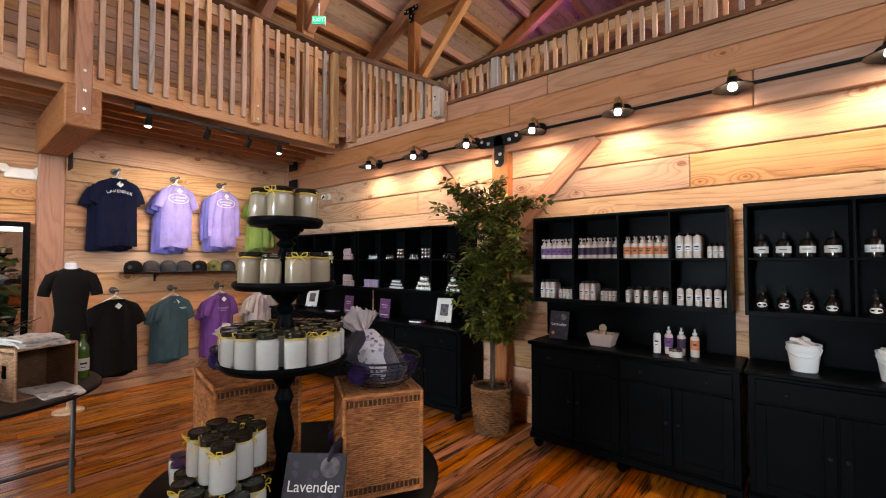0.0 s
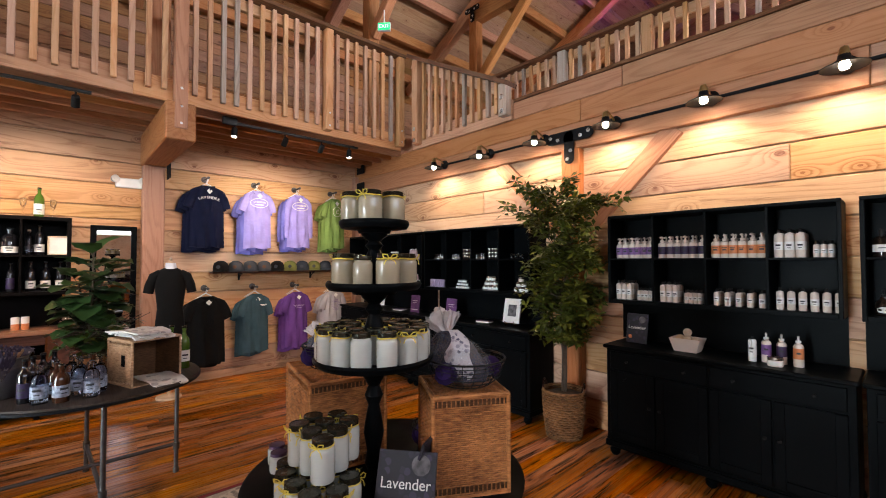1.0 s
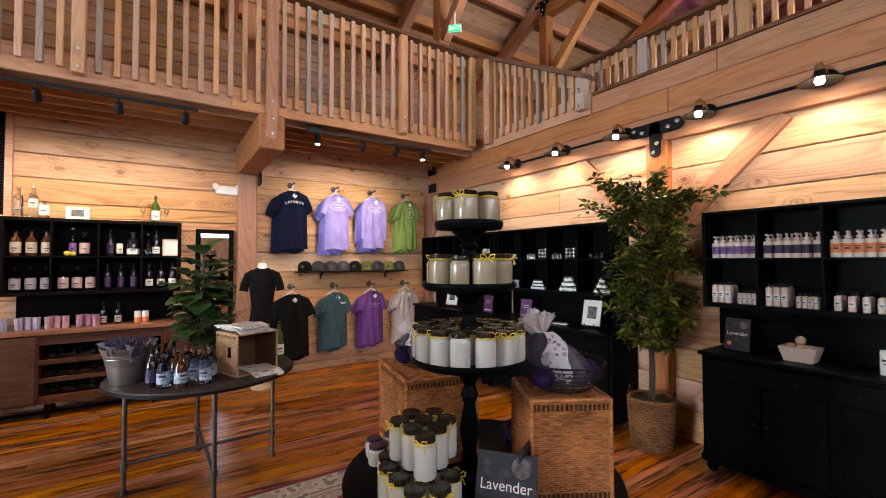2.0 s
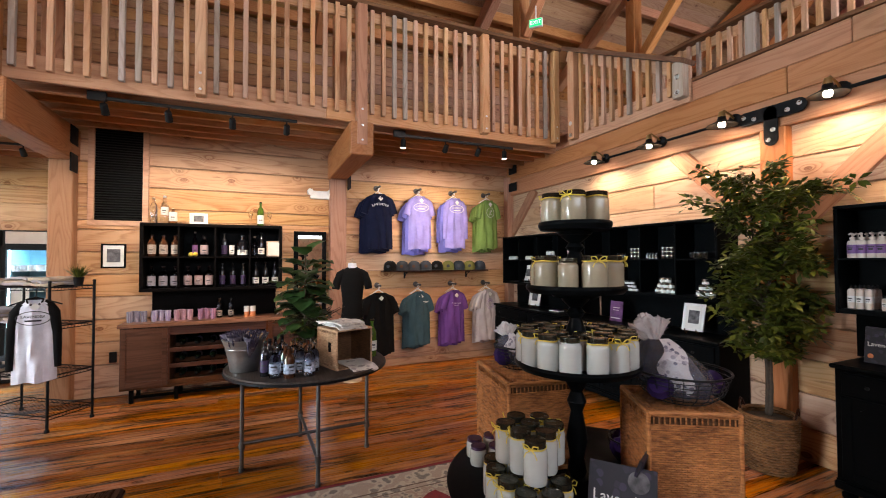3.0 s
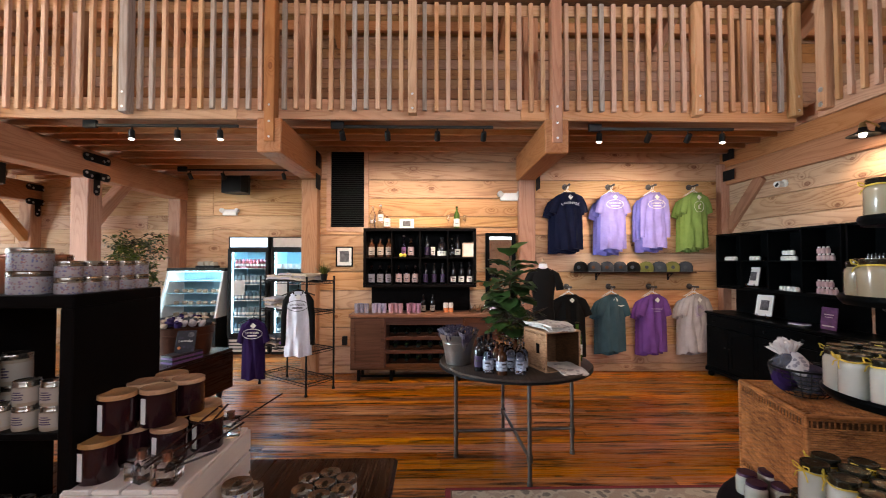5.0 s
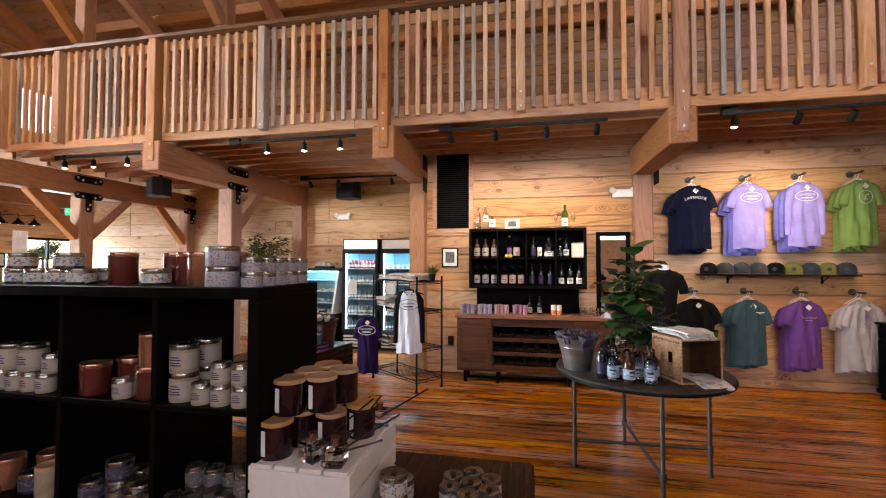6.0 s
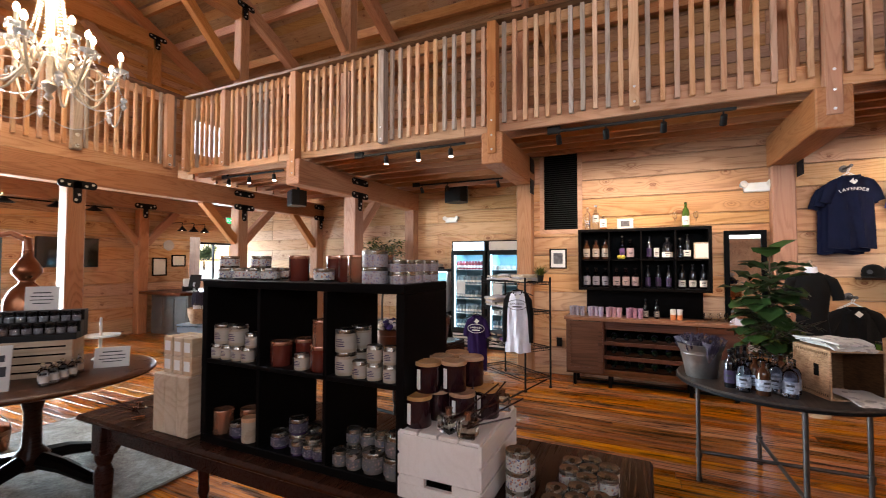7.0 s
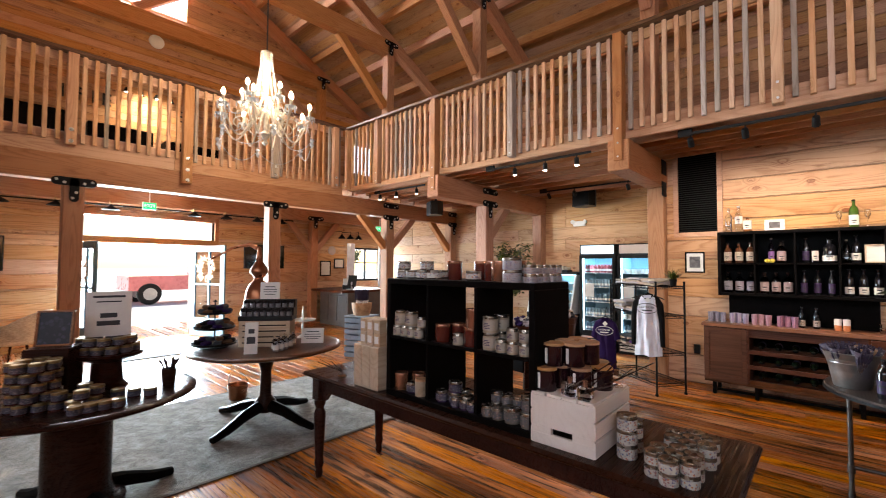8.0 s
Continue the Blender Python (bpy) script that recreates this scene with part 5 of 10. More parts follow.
# ---------------------------------------------------------------- west wall: shirts, hats, mirror, shelf, sideboard
NAVY, LAV, LAV2, GREEN = cloth("navy_cotton", (0.007, 0.009, 0.026)), cloth("lavender_cotton", (0.31, 0.265, 0.62)), cloth("violet_cotton", (0.17, 0.165, 0.52)), cloth("green_cotton", (0.17, 0.26, 0.07))
BLACKC, TEAL, PURPLE, GREYC = cloth("black_cotton", (0.007, 0.0065, 0.0065)), cloth("teal_cotton", (0.045, 0.085, 0.105)), cloth("purple_cotton", (0.13, 0.05, 0.21)), cloth("grey_cotton", (0.38, 0.34, 0.34))
DPURPLE, WHITEC = cloth("deep_purple_cotton", (0.022, 0.010, 0.055)), cloth("white_cotton", (0.74, 0.74, 0.80))
TAN = cloth("tan_cotton", (0.42, 0.34, 0.26))


def shirt_mesh(s, length=0.70, wide=0.235, depth=0.05, seed=0, k=0, raglan=False):
    """The torso of a shirt hung up: neck at the origin, front to -y."""
    rows = [(0.0, wide * 0.36), (-0.014, wide * 0.5), (-0.04, wide * 0.72), (-0.075, wide * 0.87), (-0.14, wide * 0.93), (-0.22, wide * 0.95)] + [(-0.22 - (length - 0.22) * t, wide * (0.95 + 0.07 * t)) for t in np.linspace(0.08, 1, 14)]
    nu = 21
    vs, fs = [], []
    for side in (-1, 1):
        for j, (z, hw) in enumerate(rows):
            for i in range(nu):
                u = -1 + 2 * i / (nu - 1)
                g = max(1 - u * u, 0) ** 0.6
                t = min(-z / 0.25, 1.0)
                fold = 0.016 * noise.noise((u * 2.6 + seed * 3.1, z * 2.2, seed)) + 0.007 * math.sin(u * 9 + seed + z * 3.5) * t + 0.010 * noise.noise((u * 6, z * 7 + seed, seed * 2.0))
                zz = z + (-0.055 * max(1 - (u / 0.95) ** 2, 0) if side < 0 and j == 0 else 0) + (-0.03 * max(1 - u * u, 0) if side < 0 and j in (1, 2) else 0)
                if j == len(rows) - 1:
                    zz += 0.008 * math.sin(u * 5 + seed)
                y = (-depth * g - fold * g * 1.6) if side < 0 else depth * 0.25 * g
                vs.append((u * hw, y, zz))
    m = len(rows) * nu
    for b in (0, m):
        for j in range(len(rows) - 1):
            for i in range(nu - 1):
                q = (b + j * nu + i, b + j * nu + i + 1, b + (j + 1) * nu + i + 1, b + (j + 1) * nu + i)
                fs.append(q[::-1] if b == 0 else q)
    for j in range(len(rows) - 1):
        fs.append((j * nu, (j + 1) * nu, m + (j + 1) * nu, m + j * nu)[::-1])
        fs.append((j * nu + nu - 1, (j + 1) * nu + nu - 1, m + (j + 1) * nu + nu - 1, m + j * nu + nu - 1))
    e = (len(rows) - 1) * nu
    for i in range(nu - 1):
        fs.append((e + i, e + i + 1, m + e + i + 1, m + e + i))

    def shoulder(f):
        x, z = sum(abs(vs[i][0]) for i in f) / len(f), sum(vs[i][2] for i in f) / len(f)
        return raglan and z > -0.27 and x / wide > 0.40 + 0.50 * (-z / 0.25)

    s.add(vs, [f for f in fs if not shoulder(f)], True, k)
    if raglan:
        s.add(vs, [f for f in fs if shoulder(f)], True, 1)


def sleeve(s, sgn, long=False, k=0, wide=0.235):
    flat = Matrix.Diagonal((wide / 0.235, 0.5, 1, 1))
    if long:
        pts = [(sgn * 0.14, 0, -0.075), (sgn * 0.20, -0.02, -0.14), (sgn * 0.235, -0.03, -0.3), (sgn * 0.245, -0.03, -0.5), (sgn * 0.25, -0.03, -0.62)]
        s.tube(pts, [0.06, 0.07, 0.055, 0.046, 0.04], 12, k, flat)
    else:
        pts = [(sgn * 0.12, 0, -0.065), (sgn * 0.18, -0.01, -0.105), (sgn * 0.225, -0.015, -0.18), (sgn * 0.248, -0.015, -0.235), (sgn * 0.262, -0.013, -0.285)]
        s.tube(pts, [0.05, 0.066, 0.068, 0.064, 0.067], 14, k, flat)


def shirt(at, mat, label, turn=90, length=0.70, long=False, sleeve_mat=None, collar=None, wide=0.235, seed=0, print_=None, ink=PAPER, tag=True, group="shirts hung on the pine wall"):
    b = thing("shirt", at, label, "shirt", group, turn=turn)
    s = Shape()
    shirt_mesh(s, length, wide, 0.05, seed, raglan=sleeve_mat is not None)
    part("torso", s, [mat, sleeve_mat] if sleeve_mat else mat, b)
    for sgn in (-1, 1):
        s = Shape()
        sleeve(s, sgn, long, wide=wide)
        part("sleeve", s, sleeve_mat or mat, b)
    part("collar", Shape().tube([(wide * 0.37 * math.sin(a), -0.03 * (0.4 + 0.6 * math.cos(a)) - 0.012 * (math.cos(a) > 0), -0.005 - 0.055 * max(math.cos(a), 0)) for a in np.linspace(-math.pi, math.pi, 25)[:-1]], 0.008, 6, closed=True), collar or mat, b)
    y = -0.074
    if print_ == "oval":
        s = Shape().tube([(0.115 * math.cos(a), y + 0.012 * math.cos(a) ** 2, -0.17 + 0.06 * math.sin(a)) for a in np.linspace(0, 2 * math.pi, 33)[:-1]], 0.0035, 5, closed=True)
        s.box((-0.055, y - 0.001, -0.2), (0.055, y + 0.004, -0.186))
        lettering("LAVENDER", 0.033, 0.0015, ink, "letters", b, pose(0, y - 0.003, -0.158, 90), "printed letters")
        part("print", s, ink, b, "printed oval badge with bars")
    elif print_ == "ring":
        s = Shape().tube([(0.065 * math.cos(a), y + 0.004, -0.2 + 0.075 * math.sin(a)) for a in np.linspace(0, 2 * math.pi, 33)[:-1]], 0.0025, 5, closed=True)
        s.tube([(0.02 * math.cos(a) + 0.01, y, -0.2 + 0.03 * math.sin(a)) for a in np.linspace(0.6, 5.4, 12)], 0.003, 5).tube([(-0.02, y, -0.24), (0.02, y, -0.16)], 0.002, 5)
        part("print", s, ink, b, "printed ring with a leaf mark")
    elif print_ == "word":
        word = "LAVENDER"
        for i, ch in enumerate(word):
            a = (i - 3.5) * 0.031
            lettering(ch, 0.046, 0.0015, ink, "letter", b, pose(a, y - 0.003 + 0.25 * a * a, -0.155 - a * a * 1.7, 90, 0, 0) @ pose(0, 0, 0, 0, 0, -a * 190), "")
    elif print_ == "script":
        s = Shape().tube([(-0.075 + 0.15 * t, y - 0.001, -0.19 + 0.014 * math.sin(t * 34)) for t in np.linspace(0, 1, 40)], 0.0018, 4)
        s.box((-0.04, y - 0.001, -0.225), (0.04, y + 0.002, -0.22))
        part("print", s, ink, b, "thin script print")
    elif print_ == "small":
        part("print", Shape().box((0.035, y + 0.004, -0.145), (0.12, y + 0.008, -0.138)).box((0.055, y + 0.004, -0.158), (0.1, y + 0.008, -0.153)), ink, b)
    elif print_ == "sunburst":
        s = Shape()
        for i in range(18):
            a = i * math.pi / 9
            s.tube([(0.03 * math.cos(a), y + 0.002, -0.22 + 0.04 * math.sin(a)), (0.07 * math.cos(a), y + 0.006, -0.22 + 0.09 * math.sin(a))], 0.0025, 4)
        part("print", s, ink, b, "printed dark sunburst")
    if tag:
        part("price_tag", Shape().box((-0.025, -0.003, -0.025), (0.025, 0, 0.025), m=pose(0.008, -0.06, -0.072, -8, 42, 0)), PAPER, b, "white card price tag")
    return b


def hook(at, turn=90):
    b = thing("pipe_hook", at, "iron pipe flange hook with clear hanger", "hook", "pipe hooks", turn=turn)
    part("flange", Shape().lathe([(0.04, 0), (0.04, 0.01), (0.018, 0.014), (0.018, 0.03)], 18, m=pose(0, 0, 0, 90)), PIPE, b)
    part("pipe", Shape().tube([(0, 0, 0), (0, -0.20, 0)], 0.012, 10).lathe([(0.017, 0), (0.017, 0.02)], 10, m=pose(0, -0.185, 0, 90)), PIPE, b)
    for y in (-0.07, -0.12):
        part("hanger", Shape().tube([(0, y, 0.014), (0.02, y, 0.0), (0.012, y, -0.03), (0, y, -0.06), (0.12, y, -0.135)], 0.0045, 6).tube([(0, y, -0.06), (-0.12, y, -0.135)], 0.0045, 6), WHITE, b)


TOPZ, BOTZ = 2.49, 1.09
shirts = [
    (2.62, TOPZ, NAVY, NAVY, "navy blue shirt lettered in white", dict(print_="word", length=0.78, wide=0.195)),
    (3.235, TOPZ, LAV, LAV2, "lavender shirt with a white oval badge", dict(print_="oval", length=0.78, wide=0.18)),
    (3.81, TOPZ, LAV, LAV2, "long-sleeved lavender shirt with a white oval badge", dict(print_="oval", long=True, length=0.76, wide=0.168)),
    (4.39, TOPZ, GREEN, GREEN, "green shirt with a pale ring print", dict(print_="ring", length=0.76, wide=0.165)),
    (2.63, BOTZ, BLACKC, BLACKC, "plain black shirt on the lower row", dict(length=0.84, wide=0.212)),
    (3.225, BOTZ, TEAL, TEAL, "grey-teal shirt with a small chest print", dict(print_="small", length=0.77, wide=0.168)),
    (3.795, BOTZ, PURPLE, PURPLE, "purple shirt with a thin script print", dict(print_="script", length=0.78, wide=0.165, ink=LILAC_L)),
    (4.375, BOTZ, GREYC, GREYC, "pale grey shirt with a dark sunburst print", dict(print_="sunburst", length=0.78, wide=0.165, ink=PURPLE_L)),
]
for i, (y, z, mat, under, lab, kw) in enumerate(shirts):
    hook((W, y, z + 0.10))
    for j in (1, 2):
        shirt((W + 0.155 - j * 0.045, y - 0.034 * j, z - 0.030 * j - (0.012 * j if i == 1 else 0)), under, lab.split(" with")[0].split(" on ")[0] + " hanging behind the front one", seed=i * 3 + j, tag=False,
              **{k: v for k, v in kw.items() if k in ("length", "long", "wide")})
    shirt((W + 0.165, y, z), mat, lab, seed=i * 3, **kw)

# hat shelf
hs = thing("hat_shelf", (W, 3.55, 1.40), "narrow dark wooden shelf carrying a row of caps", "shelf", turn=90)
part("board", Shape().box((-0.86, -0.16, -0.022), (0.84, 0, 0), 0.003), WALNUT, hs)
for x in (-0.5, 0.52):
    part("bracket", Shape().box((x - 0.012, -0.012, -0.12), (x + 0.012, 0, -0.022), 0.002).box((x - 0.012, -0.13, -0.034), (x + 0.012, 0, -0.0225), 0.002).tube([(x, -0.12, -0.03), (x, -0.05, -0.07), (x, -0.006, -0.11)], 0.006, 6), IRON, hs)
OLIVE, CHAR = cloth("olive_twill", (0.15, 0.15, 0.045)), cloth("charcoal_twill", (0.05, 0.055, 0.065))


BROWNC, SLATEC = cloth("brown_leather_patch", (0.10, 0.05, 0.028)), cloth("slate_cotton", (0.035, 0.042, 0.055))


def cap_hat(at, mat, front, label, turn):
    b = thing("cap", at, label, "cap", "caps on the shelf", turn=turn)
    part("crown", Shape().lathe([(0.09, 0), (0.094, 0.03), (0.092, 0.07), (0.076, 0.112), (0.04, 0.136), (0, 0.142)], 18, squash=1.1), mat, b)
    s = Shape()
    out, inn = [], []
    for a in np.linspace(math.pi * 1.12, math.pi * 1.88, 13):
        inn.append((0.086 * math.cos(a), 0.093 * math.sin(a)))
        out.append((0.092 * math.cos(a), 0.093 * math.sin(a) - 0.075 * abs(math.sin((a - math.pi * 1.12) / 0.76 * 1.0)) ** 0.7))
    n = len(out)
    vs = [(x, y, 0.012) for x, y in inn] + [(x, y, 0.004 - 0.12 * x * x * 0) for x, y in out] + [(x, y, 0.007) for x, y in inn] + [(x, y, -0.0) for x, y in out]
    fs = [(i, n + i, n + i + 1, i + 1) for i in range(n - 1)] + [(2 * n + i, 2 * n + i + 1, 3 * n + i + 1, 3 * n + i) for i in range(n - 1)] + [(n + i, 3 * n + i, 3 * n + i + 1, n + i + 1) for i in range(n - 1)]
    part("brim", s.add(vs, fs, True), mat, b)
    part("badge", Shape().lathe([(0.024, 0), (0.022, 0.003), (0, 0.004)], 14, m=pose(0, -0.103, 0.062, 82)), front, b, "embroidered badge")


for i, (m_, f_) in enumerate(((BLACKC, CHAR), (CHAR, BROWNC), (CHAR, BROWNC), (CHAR, BROWNC), (BLACKC, CHAR), (OLIVE, CHAR), (SLATEC, CHAR), (OLIVE, CHAR), (SLATEC, CHAR))):
    cap_hat((W + 0.105, 2.80 + i * 0.183, 1.40), m_, f_, ("olive green" if m_ is OLIVE else "slate blue" if m_ is SLATEC else "charcoal" if m_ is CHAR else "black") + " baseball cap with a stitched badge", 90 - 25 + rng.uniform(-8, 8))

# dressmaker's form in a black shirt
s = Shape()
prof = [(0.02, 0.62), (0.13, 0.66), (0.145, 0.8), (0.125, 1.0), (0.14, 1.15), (0.155, 1.28), (0.145, 1.38), (0.10, 1.44), (0.055, 1.465)]
s.lathe(prof, 26, squash=0.62)
s.lathe([(0.06, 1.45), (0.052, 1.50), (0.05, 1.515)], 18, squash=0.9, k=1)
s.lathe([(0.05, 1.515), (0.035, 1.53), (0.012, 1.535), (0.012, 1.55), (0.018, 1.565), (0.0, 1.59)], 14, k=2)
for sgn in (-1, 1):
    s.tube([(sgn * 0.09, 0, 1.40), (sgn * 0.155, 0, 1.36), (sgn * 0.195, 0, 1.26), (sgn * 0.21, 0, 1.18)], [0.05, 0.056, 0.052, 0.05], 12)
s.lathe([(0.13, 0.0), (0.125, 0.02), (0.02, 0.035), (0.016, 0.06), (0.016, 0.64)], 18, k=2)
man = tagged(part("mannequin", s, [BLACKC, WHITEC, PALE]), "dressmaker's form on a stand in a black shirt", "mannequin")
man.matrix_basis = pose(-4.62, 2.18, 0, 0, 0, 78)


def wall_frame(name, at, w, h, turn, mat, label, border=0.02, inner=PAPER, photo=PHOTO, mirror=False, depth=0.025, category="picture"):
    b = thing(name, at, label, category, turn=turn)
    s = Shape()
    s.box((-w / 2, -depth, 0), (-w / 2 + border, 0, h), 0.004).box((w / 2 - border, -depth, 0), (w / 2, 0, h), 0.004).box((-w / 2 + border, -depth, 0), (w / 2 - border, 0, border), 0.004).box((-w / 2 + border, -depth, h - border), (w / 2 - border, 0, h), 0.004)
    part("frame", s, mat, b)
    if mirror:
        part("mirror", Shape().box((-w / 2 + border, -depth * 0.5, border), (w / 2 - border, -0.004, h - border)), MIRROR, b, "mirror glass")
    else:
        part("mat", Shape().box((-w / 2 + border, -depth * 0.5, border), (w / 2 - border, -0.004, h - border)), inner, b)
        if photo:
            part("picture", Shape().box((-w * 0.27, -depth * 0.5 - 0.002, h * 0.24), (w * 0.27, -depth * 0.5, h * 0.78)), photo, b)
    return b


wall_frame("wall_mirror", (W + 0.02, 1.70, 0.32), 0.42, 1.62, 90, BLACK, "tall black-framed mirror on the pine wall", 0.055, mirror=True, depth=0.035, category="mirror")
wall_frame("picture", (W, -0.47, 1.47), 0.235, 0.28, 90, BLACK, "small black-framed picture on the pine wall", 0.018)
# louvred vent
lv = thing("louver_vent", (W, 0, 0), "tall black louvred vent in a pine trim", "vent", turn=90)
y0, y1, z0, z1 = LOUVER
part("backing", Shape().box((y0, 0.005, z0), (y1, 0.02, z1)), DARK_IN, lv)
part("trim", Shape().box((y0 - 0.06, -0.024, z0 - 0.06), (y1 + 0.06, 0, z0), 0.003).box((y0 - 0.06, -0.024, z0), (y0, 0, z1 + 0.02), 0.003).box((y1, -0.024, z0), (y1 + 0.06, 0, z1 + 0.02), 0.003), FIR_LIGHT, lv)
for i in range(36):
    z = z0 + 0.012 + i * (z1 - z0 - 0.02) / 36
    part("slat", Shape().box((y0 + 0.004, -0.01, -0.002), (y1 - 0.004, 0.012, 0.002), m=pose(0, 0.0, z + 0.01, 38)), BLACKPLASTIC, lv)
for y, z in ((-0.46, 0.45), (4.7, 0.3)):
    o = thing("outlet_box", (W, y, z), "small black outlet box on the wall", "outlet", turn=90)
    part("cover", Shape().box((-0.035, -0.03, -0.06), (0.035, 0, 0.06), 0.004), BLACKPLASTIC, o)


def emergency(at, turn, label="white emergency light box on the wall"):
    b = thing("emergency_light", at, label, "emergency light", "emergency lights", turn=turn)
    part("box", Shape().box((-0.13, -0.05, -0.05), (0.13, 0, 0.06), 0.01), WHITE, b)
    for x in (-0.12, 0.12):
        part("head", Shape().lathe([(0.0, 0), (0.025, 0), (0.04, 0.03), (0.045, 0.06), (0.04, 0.062), (0, 0.05)], 14, m=pose(x * 1.25, -0.02, 0.03, 78, 0, 22 if x < 0 else -22)), WHITE, b)


emergency((W, 1.83, 2.44), 90)

# cube shelf with spirits
WS = W + 0.01
cs = thing("cube_shelf", (WS, 0.59, 1.205), "black eight-cube wall shelf of spirit bottles", "shelf", turn=90)
w2, h2, d2, t = 0.74, 0.775, 0.36, 0.035
part("top", Shape().box((-w2, -d2, h2 - t), (w2, 0, h2), 0.003), ESPRESSO, cs)
part("bottom", Shape().box((-w2, -d2, 0), (w2, 0, t), 0.003), ESPRESSO, cs)
part("back", Shape().box((-w2, -0.01, t), (w2, 0, h2 - t)), BLACK, cs)
for x in (-w2, w2 - t):
    part("side", Shape().box((x, -d2, t), (x + t, -0.01, h2 - t), 0.003), ESPRESSO, cs)
for i in (1, 2, 3):
    x = -w2 + 2 * w2 * i / 4
    part("divider", Shape().box((x - 0.009, -d2 + 0.003, t), (x + 0.009, -0.01, h2 - t), 0.002), ESPRESSO, cs)
part("shelf", Shape().box((-w2 + t, -d2 + 0.003, h2 / 2 - 0.009), (w2 - t, -0.01, h2 / 2 + 0.009), 0.002), ESPRESSO, cs)
bp = thing("back_panel", (W + 0.006, 0.59, 0), "black panel on the wall behind the sideboard", "panel", turn=90)
part("panel", Shape().box((-0.68, -0.015, 0.862), (0.68, 0, 1.204), 0.002), ESPRESSO, bp)

Z1, Z2 = 1.205 + 0.035, 1.205 + 0.3965
COPPER = glassy("copper_spirit", (0.62, 0.36, 0.20))
CLEARB = glassy("clear_spirit", (0.85, 0.88, 0.95))
PINKB = glassy("pink_spirit", (0.85, 0.62, 0.62))
VIOLETB = glassy("violet_spirit", (0.30, 0.26, 0.60))


def spirit(mat, lab, label_mat, h=0.235, r=0.037, cap=PALE, group="spirit bottles", band=(0.028, 0.135)):
    return bottle("spirit_bottle", [(r * 0.95, 0), (r, 0.006), (r, h * 0.62), (r * 0.8, h * 0.72), (r * 0.36, h * 0.8), (r * 0.36, h * 0.93), (r * 0.42, h * 0.94), (r * 0.42, h * 0.96)], mat, lab, "bottle", group,
                  band=(band[0], band[1], r + 0.0007, label_mat), marks=((band[0] + 0.04, 0.5, 0.012), (band[0] + 0.02, 0.35, 0.005)), cap=([(r * 0.4, h * 0.955), (r * 0.42, h), (r * 0.3, h + 0.003)], cap), n=16)


XB = W + 0.24
WHISKY = shader("whisky_in_glass", (0.06, 0.022, 0.010), 0.07, coat=0.6)
BLACKGLASS = shader("black_glass", (0.006, 0.006, 0.008), 0.06, coat=0.5)
CREAM_P = floral("cream_printed_label", (0.40, 0.35, 0.30), (0.20, 0.15, 0.12), (0.28, 0.22, 0.19), 120.0)
GREY_P = floral("grey_printed_label", (0.26, 0.24, 0.28), (0.10, 0.09, 0.14), (0.36, 0.33, 0.36), 120.0)
ROSE_P = floral("rose_printed_label", (0.38, 0.27, 0.27), (0.20, 0.10, 0.12), (0.45, 0.38, 0.38), 120.0)


def on_shelf(z, pairs, y_edges=None):
    return [(XB, y, z, 90 + rng.uniform(-8, 8)) for y in pairs]


cell = [-0.15 + 0.37 * i for i in range(5)]
place(spirit(WHISKY, "amber spirit bottle with a cream label", CREAM_P, 0.245, 0.042, DARKWOOD), on_shelf(Z2, [cell[0] + 0.09 + i * 0.115 for i in range(3)]))
place(spirit(CLEARB, "clear spirit bottle with a grey label", GREY_P, 0.245, 0.042, DARKWOOD), on_shelf(Z1, [cell[0] + 0.09 + i * 0.115 for i in range(3)]))
place(spirit(PINKB, "pink spirit bottle with a rose label", ROSE_P, 0.245, 0.042, DARKWOOD), on_shelf(Z1, [cell[1] + 0.08 + i * 0.11 for i in range(3)]) + on_shelf(Z2, [cell[1] + 0.245]))
place(spirit(VIOLETB, "slim violet spirit bottle", PURPLE_L, 0.29, 0.028), on_shelf(Z2, [cell[1] + 0.15]))
place(spirit(BLACKGLASS, "slim black bottle with a dark label", PLUM_L, 0.28, 0.03, BLACKPLASTIC), on_shelf(Z1, [cell[2] + 0.07 + i * 0.115 for i in range(3)]) + on_shelf(Z2, [cell[2] + 0.09]))
place(spirit(BLACKGLASS, "dark wine bottle with a white label", PAPER, 0.295, 0.037, BLACKPLASTIC, band=(0.03, 0.105)), on_shelf(Z1, [cell[3] + 0.07 + i * 0.11 for i in range(3)]) + on_shelf(Z2, [cell[3] + 0.13]))
place(spirit(CLEARB, "small clear spirit bottle on the cube shelf", PAPER, 0.13, 0.028), on_shelf(Z2, [cell[2] + 0.17]))
place(spirit(CLEARB, "tall spiral glass bottle on the shelf", GLASS, 0.25, 0.03), on_shelf(Z2, [cell[3] + 0.055]))
place(spirit(BLACKGLASS, "black gift bottle printed in white", PAPER, 0.26, 0.06, BLACKPLASTIC, band=(0.02, 0.08)), on_shelf(Z2, [cell[2] + 0.29]))
for dy in (0.12, 0.165):
    lm = tagged(part("lemon", Shape().lathe([(0, -0.035), (0.01, -0.03), (0.024, -0.012), (0.026, 0), (0.024, 0.012), (0.01, 0.03), (0, 0.035)], 12), RAFFIA), "yellow lemon on the cube shelf", "lemon", "lemons")
    lm.matrix_basis = pose(XB + 0.09, cell[1] + dy, Z2 + 0.024, 90, 0, rng.uniform(0, 90))
cert = wall_frame("framed_card", (XB + 0.08, cell[3] + 0.27, Z2), 0.16, 0.19, 90, PALE, "pale wooden frame with a printed card", 0.012, photo=None)
TOPC = 1.205 + 0.775
